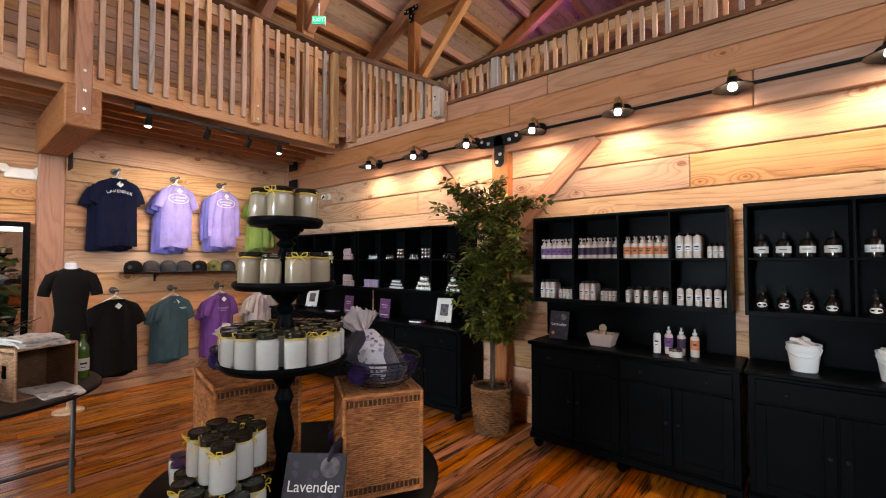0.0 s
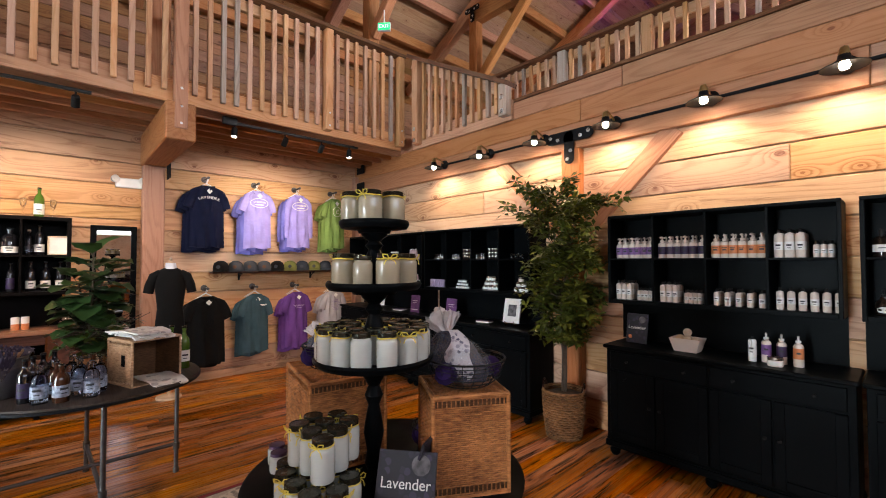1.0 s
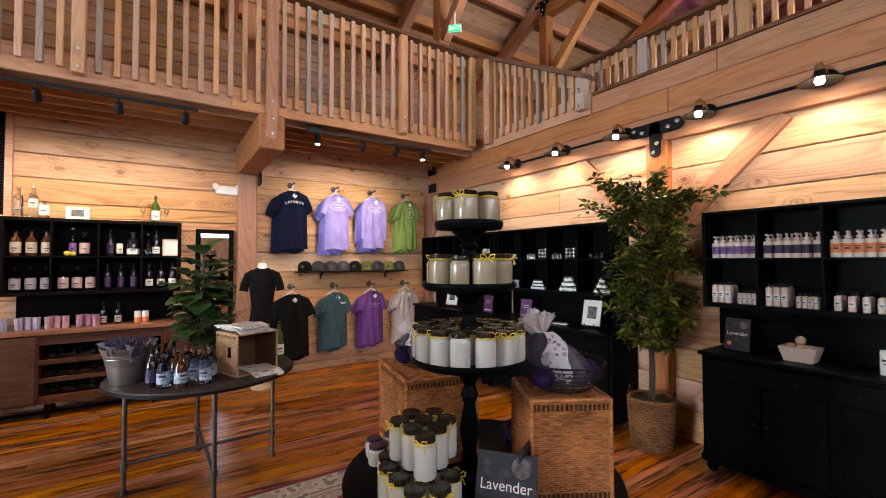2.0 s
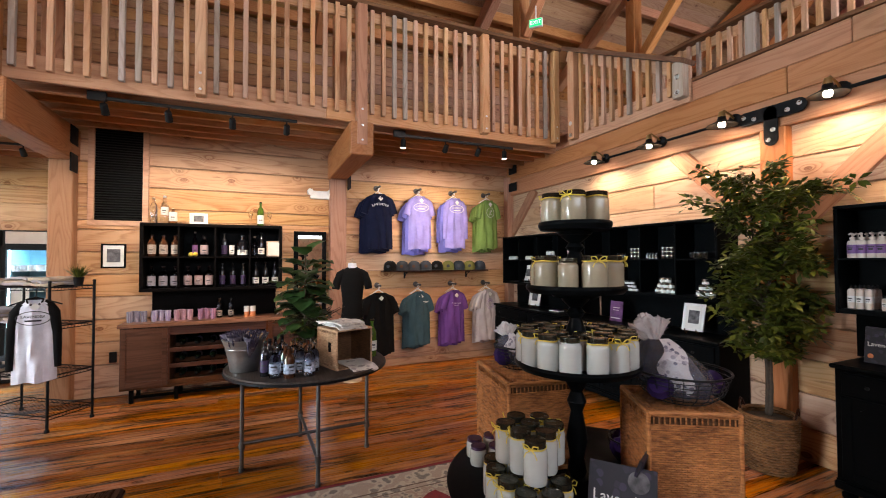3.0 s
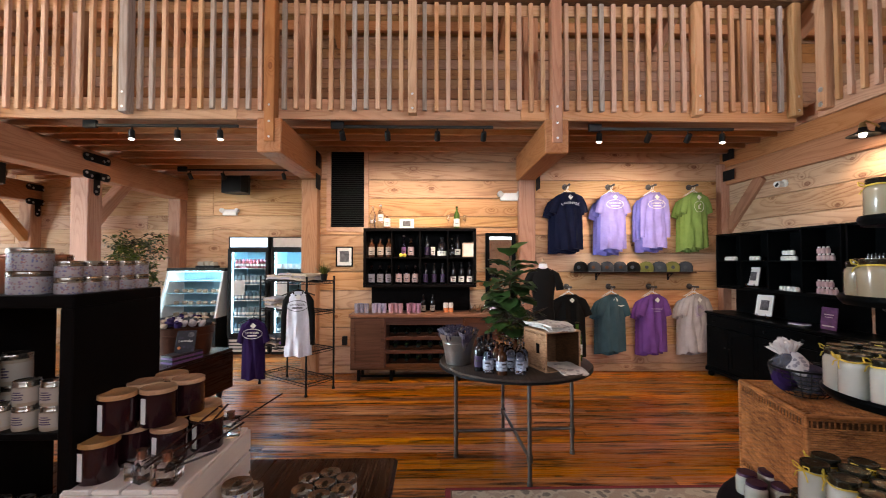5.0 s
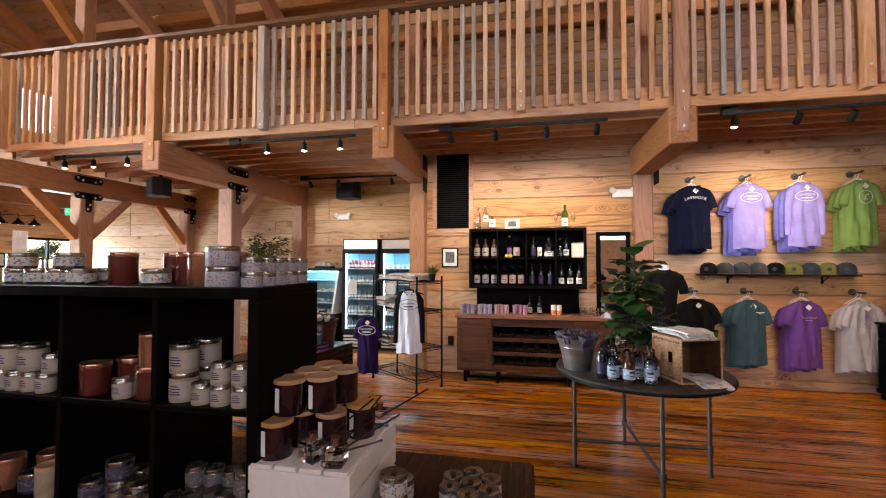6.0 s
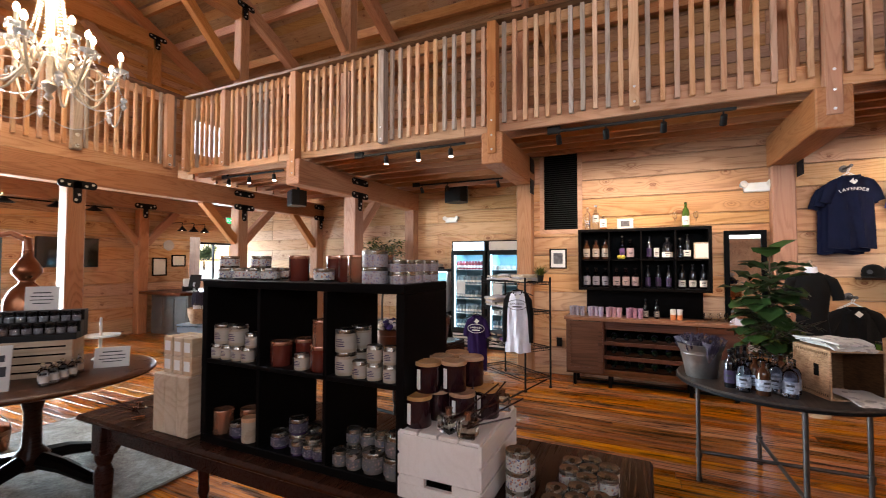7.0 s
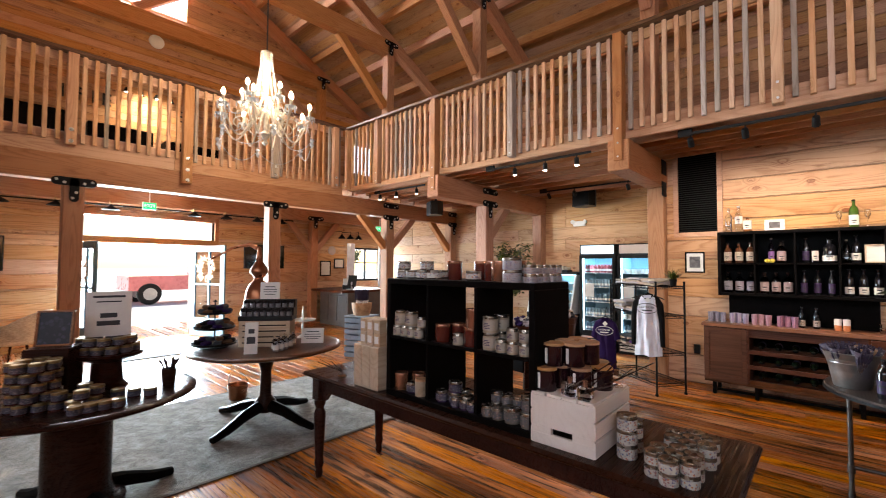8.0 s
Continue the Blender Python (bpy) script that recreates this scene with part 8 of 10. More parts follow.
for a, t_ in ((20, 62), (-30, 66), (60, 55)):
    part("reed", Shape().tube([(0, 0, 0.03), (0.2 * math.cos(radians(a)) * 0.9, 0.2 * math.sin(radians(a)) * 0.9, 0.03 + 0.2 * math.cos(radians(t_)))], 0.003, 5), DARKWOOD, df)
place(df, [(-0.325, 0.01, CTZ, 70), (-0.31, 0.085, CTZ, 95), (-0.60, 0.11, CTZ, 20)])
# tins stacked on the table's end
flo = tin_candle(0.040, 0.058, FLORAL, TIN, "white floral candle tin with silver lid in a stack", "floral tins on the table", None)
place(flo, [(-0.40, 0.225, DT, 0), (-0.40, 0.225, DT + 0.0585, 0), (-0.40, 0.225, DT + 0.117, 0), (-0.49, 0.22, DT, 0), (-0.49, 0.22, DT + 0.0585, 0)])
fls = tin_candle(0.0335, 0.046, FLORAL, TIN, "small floral candle tin with silver lid in a cluster", "clustered tins on the table", None)
hexes = [(0, 0), (0.07, 0), (-0.07, 0), (0.035, 0.061), (-0.035, 0.061), (0.035, -0.061), (-0.035, -0.061)]
spots = []
for cx, cyy in ((-0.345, 0.415), (-0.555, 0.43)):
    spots += [(cx + hx, cyy + hy, DT + l * 0.0465, 0) for hx, hy in hexes for l in range(2)]
place(fls, spots)
# pale candle cartons beside the shelf
sl = tagged(part("wooden_block", Shape().box((-0.11, -0.13, 0), (0.11, -0.05, 0.27), 0.004).box((-0.11, -0.045, 0), (0.11, 0.035, 0.27), 0.004).box((-0.11, 0.04, 0), (0.11, 0.12, 0.27), 0.004), PALE), "pale wooden block stand of three boards", "block")
sl.location = (-0.37, -1.36, DT)
bx = thing("soap_carton", (0, 0, 0), "pale wrapped carton stacked on the block", "carton", "cartons")
part("carton", Shape().box((-0.03, -0.03, 0), (0.03, 0.03, 0.085), 0.004), PALE, bx)
part("label", Shape().box((0.0303, -0.02, 0.02), (0.031, 0.02, 0.065)), PAPER, bx)
place(bx, [(-0.31 - 0.07 * j, -1.42 + 0.07 * i, DT + 0.27 + l * 0.0855, 0) for i in range(3) for j in range(2) for l in range(2)])
place(copy_thing(df, pose(-0.33, -1.72, DT)), [(-0.33, -1.72, DT, -30)])
place(copy_thing(df, pose(-0.4, -1.58, DT)), [(-0.42, -1.58, DT, 40)])

# ---------------------------------------------------------------- clothes rack by the recess
rk = thing("clothes_rack", (-4.51, -0.94, 0), "black wire shelving rack hung with shirts", "rack", turn=54)
RW, RD = 0.46, 0.20
corners = [(-RW, -RD), (RW, -RD), (RW, RD), (-RW, RD)]
for x, y in corners:
    part("post", Shape().tube([(x, y, 0), (x, y, 1.36)], 0.012, 8).lathe([(0.02, 0), (0.02, 0.02), (0.013, 0.03)], 10, (x, y, 0)).lathe([(0.014, 0), (0.014, 0.012), (0, 0.016)], 10, (x, y, 1.355)), IRON, rk)
for z in (0.14, 0.50, 0.95, 1.31):
    s = Shape()
    for a, b in zip(corners, corners[1:] + corners[:1]):
        if z in (0.50, 0.95) and a[1] < 0 and b[1] < 0:
            a, b = (-RW, -RD), (RW, -RD)
        s.tube([(*a, z), (*b, z)], 0.006, 6).tube([(*a, z - 0.03), (*b, z - 0.03)], 0.004, 6)
        for t in np.linspace(0, 1, 14)[:-1]:
            p, q = Vector((*a, 0)).lerp(Vector((*b, 0)), t), Vector((*a, 0)).lerp(Vector((*b, 0)), t + 1 / 26)
            s.tube([(p.x, p.y, z - 0.03), (q.x, q.y, z)], 0.002, 4)
    for t in np.linspace(-RW, RW, 22):
        s.tube([(t, -RD, z), (t, RD, z)], 0.0022, 4)
    part("wire_shelf", s, IRON, rk)
rkm = rk.matrix_basis


def on_rack(x, y, z):
    return tuple(rkm @ Vector((x, y, z)))


for k, (x, z, n, mats) in enumerate(((-0.32, 1.32, 2, (GREYC, TAN)), (-0.06, 1.32, 3, (GREYC, TAN)), (0.19, 1.32, 3, (TAN, GREYC)), (-0.36, 0.96, 5, (GREYC, TAN)), (-0.1, 0.96, 2, (GREYC, TAN)), (-0.3, 0.51, 4, (TAN, CHAR)), (-0.02, 0.51, 2, (GREYC, PURPLE)))):
    for i in range(n):
        g = sheet_stack(0.115 + rng.uniform(-0.014, 0.014), 0.14 + rng.uniform(-0.012, 0.012), k * 5 + i, 0.022)
        t = tagged(part("folded_shirt", g, mats[i % 2]), "folded %s shirt stacked on the wire shelf" % ("grey" if mats[i % 2] is GREYC else "tan" if mats[i % 2] is TAN else "dark"), "folded shirt", "folded shirts")
        p = on_rack(x + rng.uniform(-0.008, 0.008), rng.uniform(-0.01, 0.01), z + i * 0.026 - 0.006)
        t.matrix_basis = pose(*p, rng.uniform(-3, 3), rng.uniform(-3, 3), 54 + rng.uniform(-12, 12))
for x, z, zt, lab in ((0.42, 1.22, 1.31, "hanger"), (-0.47, 0.83, 0.95, "hanger")):
    p = on_rack(x, -RD - 0.08, z)
    h = thing("coat_hanger", p, "black plastic hanger on the rack", "hanger", "hangers", turn=98)
    part("hook", Shape().tube([(0, 0.075, zt - z + 0.012), (0, 0.06, zt - z + 0.012), (0, 0.0, 0.06), (0, 0, 0.01)], 0.004, 6), BLACKPLASTIC, h)
    part("arms", Shape().tube([(-0.18, 0, -0.06), (0, 0, 0.01), (0.18, 0, -0.06)], 0.007, 6), BLACKPLASTIC, h)
shirt(on_rack(0.42, -RD - 0.08, 1.22), WHITEC, "white raglan shirt with long black sleeves on the rack", 98, 0.74, True, BLACKC, BLACKC, 0.150, 41, "oval", INK, True, "shirts on the rack")
shirt(on_rack(-0.47, -RD - 0.08, 0.82), DPURPLE, "deep purple shirt with a white oval badge on the rack", 98, 0.74, False, None, None, 0.142, 44, "oval", PAPER, True, "shirts on the rack")
hp = thing("potted_herb", on_rack(0.42, 0.08, 1.312), "small black pot of grey-green lavender", "plant")
part("pot", Shape().lathe([(0.032, 0), (0.045, 0.08), (0.047, 0.082), (0.044, 0.084), (0.04, 0.07), (0, 0.068)], 16), BLACKPLASTIC, hp)
s = Shape()
for i in range(90):
    a, q = rng.uniform(0, 6.283), rng.uniform(0, 0.9)
    leaf(s, Vector((0.02 * math.cos(a), 0.02 * math.sin(a), 0.07)), Vector((math.cos(a) * q, math.sin(a) * q, 1)), Vector((0, 0, 1)), rng.uniform(0.08, 0.17), 0.010, 0.2, 1)
part("foliage", s, LEAF, hp)

# ---------------------------------------------------------------- recess: coolers, pastry case, tree
FLIT = shader("cooler_light", (0.8, 0.93, 1.0), 0.4, emit=(0.55, 0.84, 1.0), power=6)
HEADL = shader("lit_header", (0.9, 0.95, 1.0), 0.4, emit=(0.55, 0.78, 1.0), power=1.3)
INNER = mottled("cooler_lining", (0.24, 0.40, 0.47), 0.35, 0.05, 5, relief=0)
DRINKS = [mottled("red_drink", (0.22, 0.05, 0.06), 0.25, 0.2, 20, coat=0.4, relief=0), mottled("blue_drink", (0.10, 0.17, 0.22), 0.25, 0.2, 20, coat=0.4, relief=0), mottled("clear_drink", (0.22, 0.30, 0.34), 0.2, 0.15, 20, coat=0.5, relief=0), mottled("white_tub", (0.65, 0.66, 0.66), 0.4, 0.05, 20, relief=0)]
PANE = shader("pane_glass", (1, 1, 1), 0.0, trans=1.0, ior=1.02)


def cooler(y0, y1, label, drinks, header):
    w = y1 - y0
    H_, D_ = 1.955, 0.66
    b = thing("drink_cooler", (-6.29, y0, 0), label, "drink cooler", "drink coolers", turn=90)
    # local x along +y of the room, front at -y
    for nm, a, c in (("side", (0, 0, 0.06), (0.035, D_, H_)), ("side", (w - 0.035, 0, 0.06), (w, D_, H_)), ("top", (0.035, 0, H_ - 0.2), (w - 0.035, D_, H_)), ("base", (0.0, 0.01, 0.0), (w, D_, 0.29))):
        part(nm, Shape().box(a, c, 0.004), BLACKPLASTIC, b)
    part("lining", Shape().box((0.035, D_ - 0.04, 0.29), (w - 0.035, D_ - 0.02, H_ - 0.2)).box((0.036, 0.05, 0.29), (0.042, D_ - 0.04, H_ - 0.2)).box((w - 0.042, 0.05, 0.29), (w - 0.036, D_ - 0.04, H_ - 0.2)), INNER, b)
    part("header", Shape().box((0.03, -0.012, H_ - 0.175), (w - 0.03, 0.001, H_ - 0.02), 0.003), header, b, "lit header panel")
    g = Shape()
    for k in range(4):
        g.box((0.02, -0.004, 0.05 + k * 0.055), (w - 0.02, 0.012, 0.085 + k * 0.055), 0.003)
    part("grille", g, CREAM, b, "white slatted grille")
    fr = Shape()
    fr.box((0.0, -0.035, 0.29), (0.05, -0.001, H_ - 0.2), 0.004).box((w - 0.05, -0.035, 0.29), (w, -0.001, H_ - 0.2), 0.004).box((0.05, -0.035, 0.29), (w - 0.05, -0.001, 0.36), 0.004).box((0.05, -0.035, H_ - 0.26), (w - 0.05, -0.001, H_ - 0.2), 0.004)
    do = part("door", fr, BLACKPLASTIC, b)
    p = part("pane", Shape().box((0.05, -0.02, 0.36), (w - 0.05, -0.014, H_ - 0.26)), PANE, do)
    p.visible_shadow = False
    part("handle", Shape().tube([(w - 0.03, -0.035, 0.8), (w - 0.03, -0.06, 0.83), (w - 0.03, -0.06, 1.2), (w - 0.03, -0.035, 1.23)], 0.009, 8), BLACKPLASTIC, do)
    part("notice", Shape().box((0.1, -0.0225, 0.98), (0.28, -0.0202, 1.22)), PAPER, do, "printed notice")
    part("light_strip", Shape().box((0.044, 0.03, 0.33), (0.06, 0.05, H_ - 0.25)), FLIT, b, "lit strip")
    part("light_strip", Shape().box((0.06, 0.02, H_ - 0.215), (w - 0.06, 0.06, H_ - 0.202)), FLIT, b, "lit strip")
    for k, mat in enumerate(drinks):
        z = 0.36 + k * 0.27
        part("wire_shelf", Shape().box((0.043, 0.04, z - 0.02), (w - 0.043, D_ - 0.05, z - 0.008), 0.002), WHITE, b)
        tub = mat is DRINKS[3]
        n = int((w - 0.14) / (0.085 if tub else 0.062))
        proto = bottle("drink_bottle", [(0.026, 0), (0.026, 0.10), (0.012, 0.135), (0.012, 0.15)] if not tub else [(0.034, 0), (0.04, 0.06), (0.041, 0.07)], mat, "chilled drink bottle on the cooler shelf", "bottle", "drinks in the coolers", band=(0.03, 0.07, 0.0265, PAPER) if not tub else None, n=10)
        base = b.matrix_basis
        sp_ = []
        for r_ in (0.10, 0.20):
            for i in range(n):
                q = base @ Vector((0.09 + i * (0.085 if tub else 0.062), r_, z - 0.008))
                sp_.append((q.x, q.y, q.z, 90))
        place(proto, sp_)
    lamp_area("cooler_glow", tuple(b.matrix_basis @ Vector((w / 2, 0.1, 1.70))), tuple(b.matrix_basis @ Vector((w / 2, 0.35, 0.3))), w * 0.7, 0.05, 20, (0.45, 0.78, 1.0))


cooler(-2.64, -1.97, "black glass-door drink cooler, lit and stocked", [DRINKS[1], DRINKS[2], DRINKS[1], DRINKS[2], DRINKS[0]], HEADL)
cooler(-1.93, -1.30, "black glass-door cooler of tubs and bottles", [DRINKS[1], DRINKS[3], DRINKS[2], DRINKS[1], DRINKS[3]], CREAM)
# pastry case
pc = thing("pastry_case", (-6.15, -3.72, 0), "white refrigerated pastry case with slanted glass", "display case", turn=90)
w, h = 0.95, 1.43
part("base", Shape().box((0, 0.0, 0), (w, 0.75, 0.62), 0.006), BLACKPLASTIC, pc)
part("back", Shape().box((0, 0.72, 0.62), (w, 0.75, h), 0.003), INNER, pc)
part("top", Shape().box((-0.01, 0.26, h - 0.05), (w + 0.01, 0.76, h), 0.004), BLACKPLASTIC, pc)
for x in (0, w - 0.03):
    part("side", Shape().prism([(0.0, 0.62), (0.75, 0.62), (0.75, h - 0.05), (0.26, h - 0.05)], 0, 0.03, m=Matrix(((0, 0, 1, x), (1, 0, 0, 0), (0, 1, 0, 0), (0, 0, 0, 1)))), WHITE, pc)
gl = part("pane", Shape().add([(0.03, 0.005, 0.63), (w - 0.03, 0.005, 0.63), (w - 0.03, 0.262, h - 0.05), (0.03, 0.262, h - 0.05)], [(0, 1, 2, 3)]), PANE, pc)
gl.visible_shadow = False
for z, d in ((0.8, 0.14), (1.0, 0.22), (1.2, 0.28)):
    part("shelf", Shape().box((0.03, d, z), (w - 0.03, 0.72, z + 0.012), 0.002), INNER, pc)
part("light_strip", Shape().box((0.05, 0.3, h - 0.064), (w - 0.05, 0.34, h - 0.052)), FLIT, pc, "lit strip")
pr = thing("pastry", (0, 0, 0), "wrapped pastry in the display case", "pastry", "pastries")
part("wrap", Shape().lathe([(0.03, 0), (0.045, 0.02), (0.04, 0.05), (0.0, 0.06)], 10), TAN, pr)
place(pr, [tuple(pc.matrix_basis @ Vector((0.12 + i * 0.12, 0.34 + 0.04 * (i % 2), z))) for z in (0.62, 0.812, 1.012) for i in range(7)])
lamp_area("case_glow", tuple(pc.matrix_basis @ Vector((w / 2, 0.34, h - 0.07))), tuple(pc.matrix_basis @ Vector((w / 2, 0.36, 0.5))), 0.8, 0.05, 22, (0.50, 0.82, 1.0))
bt = thing("snack_tray", tuple(pc.matrix_basis @ Vector((0.55, 0.5, h))), "tray of snack packets on the pastry case", "tray", turn=90)
part("tray", Shape().box((-0.16, -0.1, 0), (0.16, 0.1, 0.04), 0.004), BLACKPLASTIC, bt)
part("packets", Shape().box((-0.14, -0.08, 0.04), (-0.03, 0.08, 0.11), 0.015).box((-0.02, -0.08, 0.04), (0.06, 0.08, 0.12), 0.015).box((0.07, -0.08, 0.04), (0.15, 0.08, 0.10), 0.015), TAN, bt)
tp = thing("planter", (-6.4, -4.25, 0), "grey round planter with an indoor tree", "planter")
part("pot", Shape().lathe([(0.14, 0), (0.19, 0.36), (0.2, 0.38), (0.17, 0.37), (0, 0.34)], 24), mottled("grey_pot", (0.2, 0.2, 0.2), 0.7, 0.2), tp)
ficus("ficus_tree", (-6.4, -4.25, 0.34), 1.68, 0.46, 0.62, 1500, "indoor ficus tree with a pale trunk in the recess", 21, 3, 0.10)
for at, turn, sc in (((-6.75, -2.72, 2.92), 75, 1.0), ((-4.75, -5.0, 2.70), 60, 0.8)):
    sk = thing("loudspeaker", at, "black loudspeaker hung beneath the loft", "loudspeaker", "loudspeakers", turn=turn)
    part("cabinet", Shape().prism([(-0.2 * sc, -0.16 * sc), (0.2 * sc, -0.16 * sc), (0.23 * sc, 0.0), (0.12 * sc, 0.18 * sc), (-0.12 * sc, 0.18 * sc), (-0.23 * sc, 0.0)], -0.17 * sc, 0.17 * sc), BLACKPLASTIC, sk)
    part("grille", Shape().box((-0.19 * sc, -0.17 * sc, -0.155 * sc), (0.19 * sc, -0.158 * sc, 0.155 * sc), 0.004), IRON, sk)
    part("bracket", Shape().box((-0.02, 0, 0.16 * sc), (0.02, 0.04, 3.25 - at[2]), 0.003), IRON, sk)
emergency((WW, -3.0, 2.44), 90)


# ---------------------------------------------------------------- track lights
def track(p, q, heads, lit, aim, watts=26, label="black track light with spot heads beneath the loft"):
    b = thing("track_light", p, label, "track light", "track lights")
    P, Q = Vector(p), Vector(q)
    ax = along((0, 0, 0), Q - P)
    part("track", Shape().box((0, -0.014, -0.008), ((Q - P).length, 0.014, 0.02), 0.003), BLACKPLASTIC, b, m=ax)
    part("feed", Shape().box((-0.02, -0.02, -0.02), (0.12, 0.02, 0.06), 0.003), BLACKPLASTIC, b, m=ax)
    for k, t in enumerate(heads):
        c = P.lerp(Q, t) - P + Vector((0, 0, -0.09))
        to = Vector(aim(P + c)) - P - c
        m = look((0, 0, 0), to).to_3x3().to_4x4()
        hd = part("head", Shape().lathe([(0.026, 0.05), (0.03, 0.04), (0.032, -0.05), (0.029, -0.052), (0.024, -0.03), (0.0, -0.028)], 16), BLACKPLASTIC, b, m=Matrix.Translation(c) @ m)
        part("lens", Shape().lathe([(0.0275, -0.046), (0.025, -0.054), (0.012, -0.060), (0, -0.061)], 14), LED if lit[k] else DARK_IN, hd)
        part("stem", Shape().tube([c, c + Vector((0, 0, 0.085))], 0.008, 6), BLACKPLASTIC, b)
        if lit[k]:
            lamp_spot("track_spot", tuple(P + c + to.normalized() * 0.06), tuple(P + c + to), watts * (0.4 if abs(to.x) < 0.35 else 1.0), (1.0, 0.78, 0.58), 100, 0.8, 0.03)


track((-3.78, 2.5, 3.0), (-3.78, 4.1, 3.0), (0.06, 0.4, 0.68, 0.92), (1, 1, 1, 1), lambda c: (W, c.y, 1.75) if 2.75 < c.y < 3.85 else (-3.55, c.y - 0.25, 0), 68)
track((-3.75, -0.32, 3.0), (-3.75, 1.42, 3.0), (0.06, 0.34, 0.65, 0.94), (1, 1, 1, 1), lambda c: (W, c.y, 1.6), 60)
track((-3.75, -2.95, 3.0), (-3.75, -1.33, 3.0), (0.3, 0.6, 0.88), (1, 1, 1), lambda c: (-3.45, c.y + 0.2, 0), 70)
track((-6.0, -3.3, 3.0), (-6.0, -1.55, 3.0), (0.1, 0.4, 0.95), (1, 1, 1), lambda c: (WW, c.y, 1.8), 24)
track((-3.95, -5.9, 3.0), (-3.95, -4.5, 3.0), (0.1, 0.45, 0.85), (1, 1, 1), lambda c: (-3.6, c.y + 0.4, 0), 36)


def exit_sign(at, turn, size=0.75, label="green lit exit sign in white housing", hang=True):
    b = thing("exit_sign", at, label, "exit sign", "exit signs", turn=turn)
    w, h = 0.15 * size, 0.095 * size
    part("housing", Shape().box((-w, -0.025, -h), (w, 0.025, h), 0.006), WHITE, b)
    part("face", Shape().box((-w + 0.008, -0.028, -h + 0.008), (w - 0.008, -0.0255, h - 0.008)), EXITG, b, "glowing green face")
    lettering("EXIT", 0.125 * size, 0.0008, EXITW, "letters", b, pose(0, -0.0295, 0, 90), "white letters")
    if hang:
        part("stem", Shape().tube([(0, 0, h - 0.005), (0, 0, h + 0.2)], 0.01, 8), WHITE, b)


EXITG = shader("exit_green", (0.0, 0.3, 0.08), 0.4, emit=(0.01, 0.62, 0.22), power=1.0)
EXITW = shader("exit_white", (0.9, 1.0, 0.9), 0.4, emit=(0.75, 1.0, 0.85), power=0.9)
exit_sign((-0.79, S + 0.55, 2.68), 180)
exit_sign((-5.7, -7.9, 2.5), 150)
exit_sign((-4.20, 4.80, 5.05), 42, 0.65)

# ---------------------------------------------------------------- rugs
def rug_mat(name, field, motif, border, size=30.0):
    m = shader(name, field, 0.95)
    p = m.node_tree.nodes["Principled BSDF"]
    v, _ = local(m, (1, 1, 1), 0.0)
    vor = node(m, "ShaderNodeTexVoronoi", Scale=size)
    vor.feature = "SMOOTH_F1"
    link(m, v, vor.inputs["Vector"])
    n1 = noise_at(m, v, 55, 4)
    n2 = noise_at(m, v, 3, 3)
    a = ramp(m, mathn(m, "ADD", vor.outputs["Distance"], mathn(m, "MULTIPLY", n1, 0.35)), [(0.42, motif), (0.5, field), (0.62, field), (0.68, border)])
    link(m, mixc(m, mathn(m, "MULTIPLY", n2, 0.35), a, tuple(c * 0.7 for c in field)), p.inputs["Base Color"])
    bump(m, noise_at(m, v, 260, 2), 0.5, 0.004)
    p.inputs["Sheen Weight"].default_value = 0.2
    return m


RUG1 = rug_mat("persian_field", (0.30, 0.235, 0.165), (0.085, 0.058, 0.045), (0.21, 0.13, 0.09), 26.0)
RUG1B = rug_mat("persian_band", (0.34, 0.275, 0.20), (0.075, 0.052, 0.040), (0.24, 0.17, 0.12), 15.0)
RUG1R = mottled("madder_red_wool", (0.15, 0.012, 0.018), 0.95, 0.3, 40, relief=0.3)
RUG1L = mottled("brown_wool_line", (0.10, 0.062, 0.042), 0.95, 0.35, 60, relief=0.3)
RUG2 = shader("faded_wool", (0.18, 0.16, 0.13), 0.95, sheen=0.2)
RUG2_V, _ = local(RUG2, (1, 1, 1), 0.0)
RUG2_N = mathn(RUG2, "MULTIPLY_ADD", noise_at(RUG2, RUG2_V, 7.0, 5, 0.7, 0.6), 0.6, mathn(RUG2, "MULTIPLY", noise_at(RUG2, RUG2_V, 65.0, 3, 0.7), 0.4))
link(RUG2, ramp(RUG2, RUG2_N, [(0.40, (0.085, 0.072, 0.06)), (0.47, (0.16, 0.137, 0.11)), (0.53, (0.215, 0.19, 0.155)), (0.60, (0.31, 0.29, 0.26))]), RUG2.node_tree.nodes["Principled BSDF"].inputs["Base Color"])
bump(RUG2, noise_at(RUG2, RUG2_V, 70, 4, 0.7), 0.9, 0.012)
RUG2B = mottled("rug_binding", (0.10, 0.07, 0.05), 0.9, 0.3, 30, relief=0.3)


def rug(name, x0, x1, y0, y1, bands, label):
    """A rug woven in nested bands; bands are (inset, material, name), each 0.4 mm above the one outside it."""
    r = thing(name, ((x0 + x1) / 2, (y0 + y1) / 2, 0.001), label, "rug")
    w, d = (x1 - x0) / 2, (y1 - y0) / 2
    for k, (ins, mat, nm) in enumerate(bands):
        part(nm, Shape().box((-w + ins, -d + ins, 0.004 if k else 0), (w - ins, d - ins, 0.008 + k * 0.0006), 0.0005 if k else 0.003), mat, r)
    return r


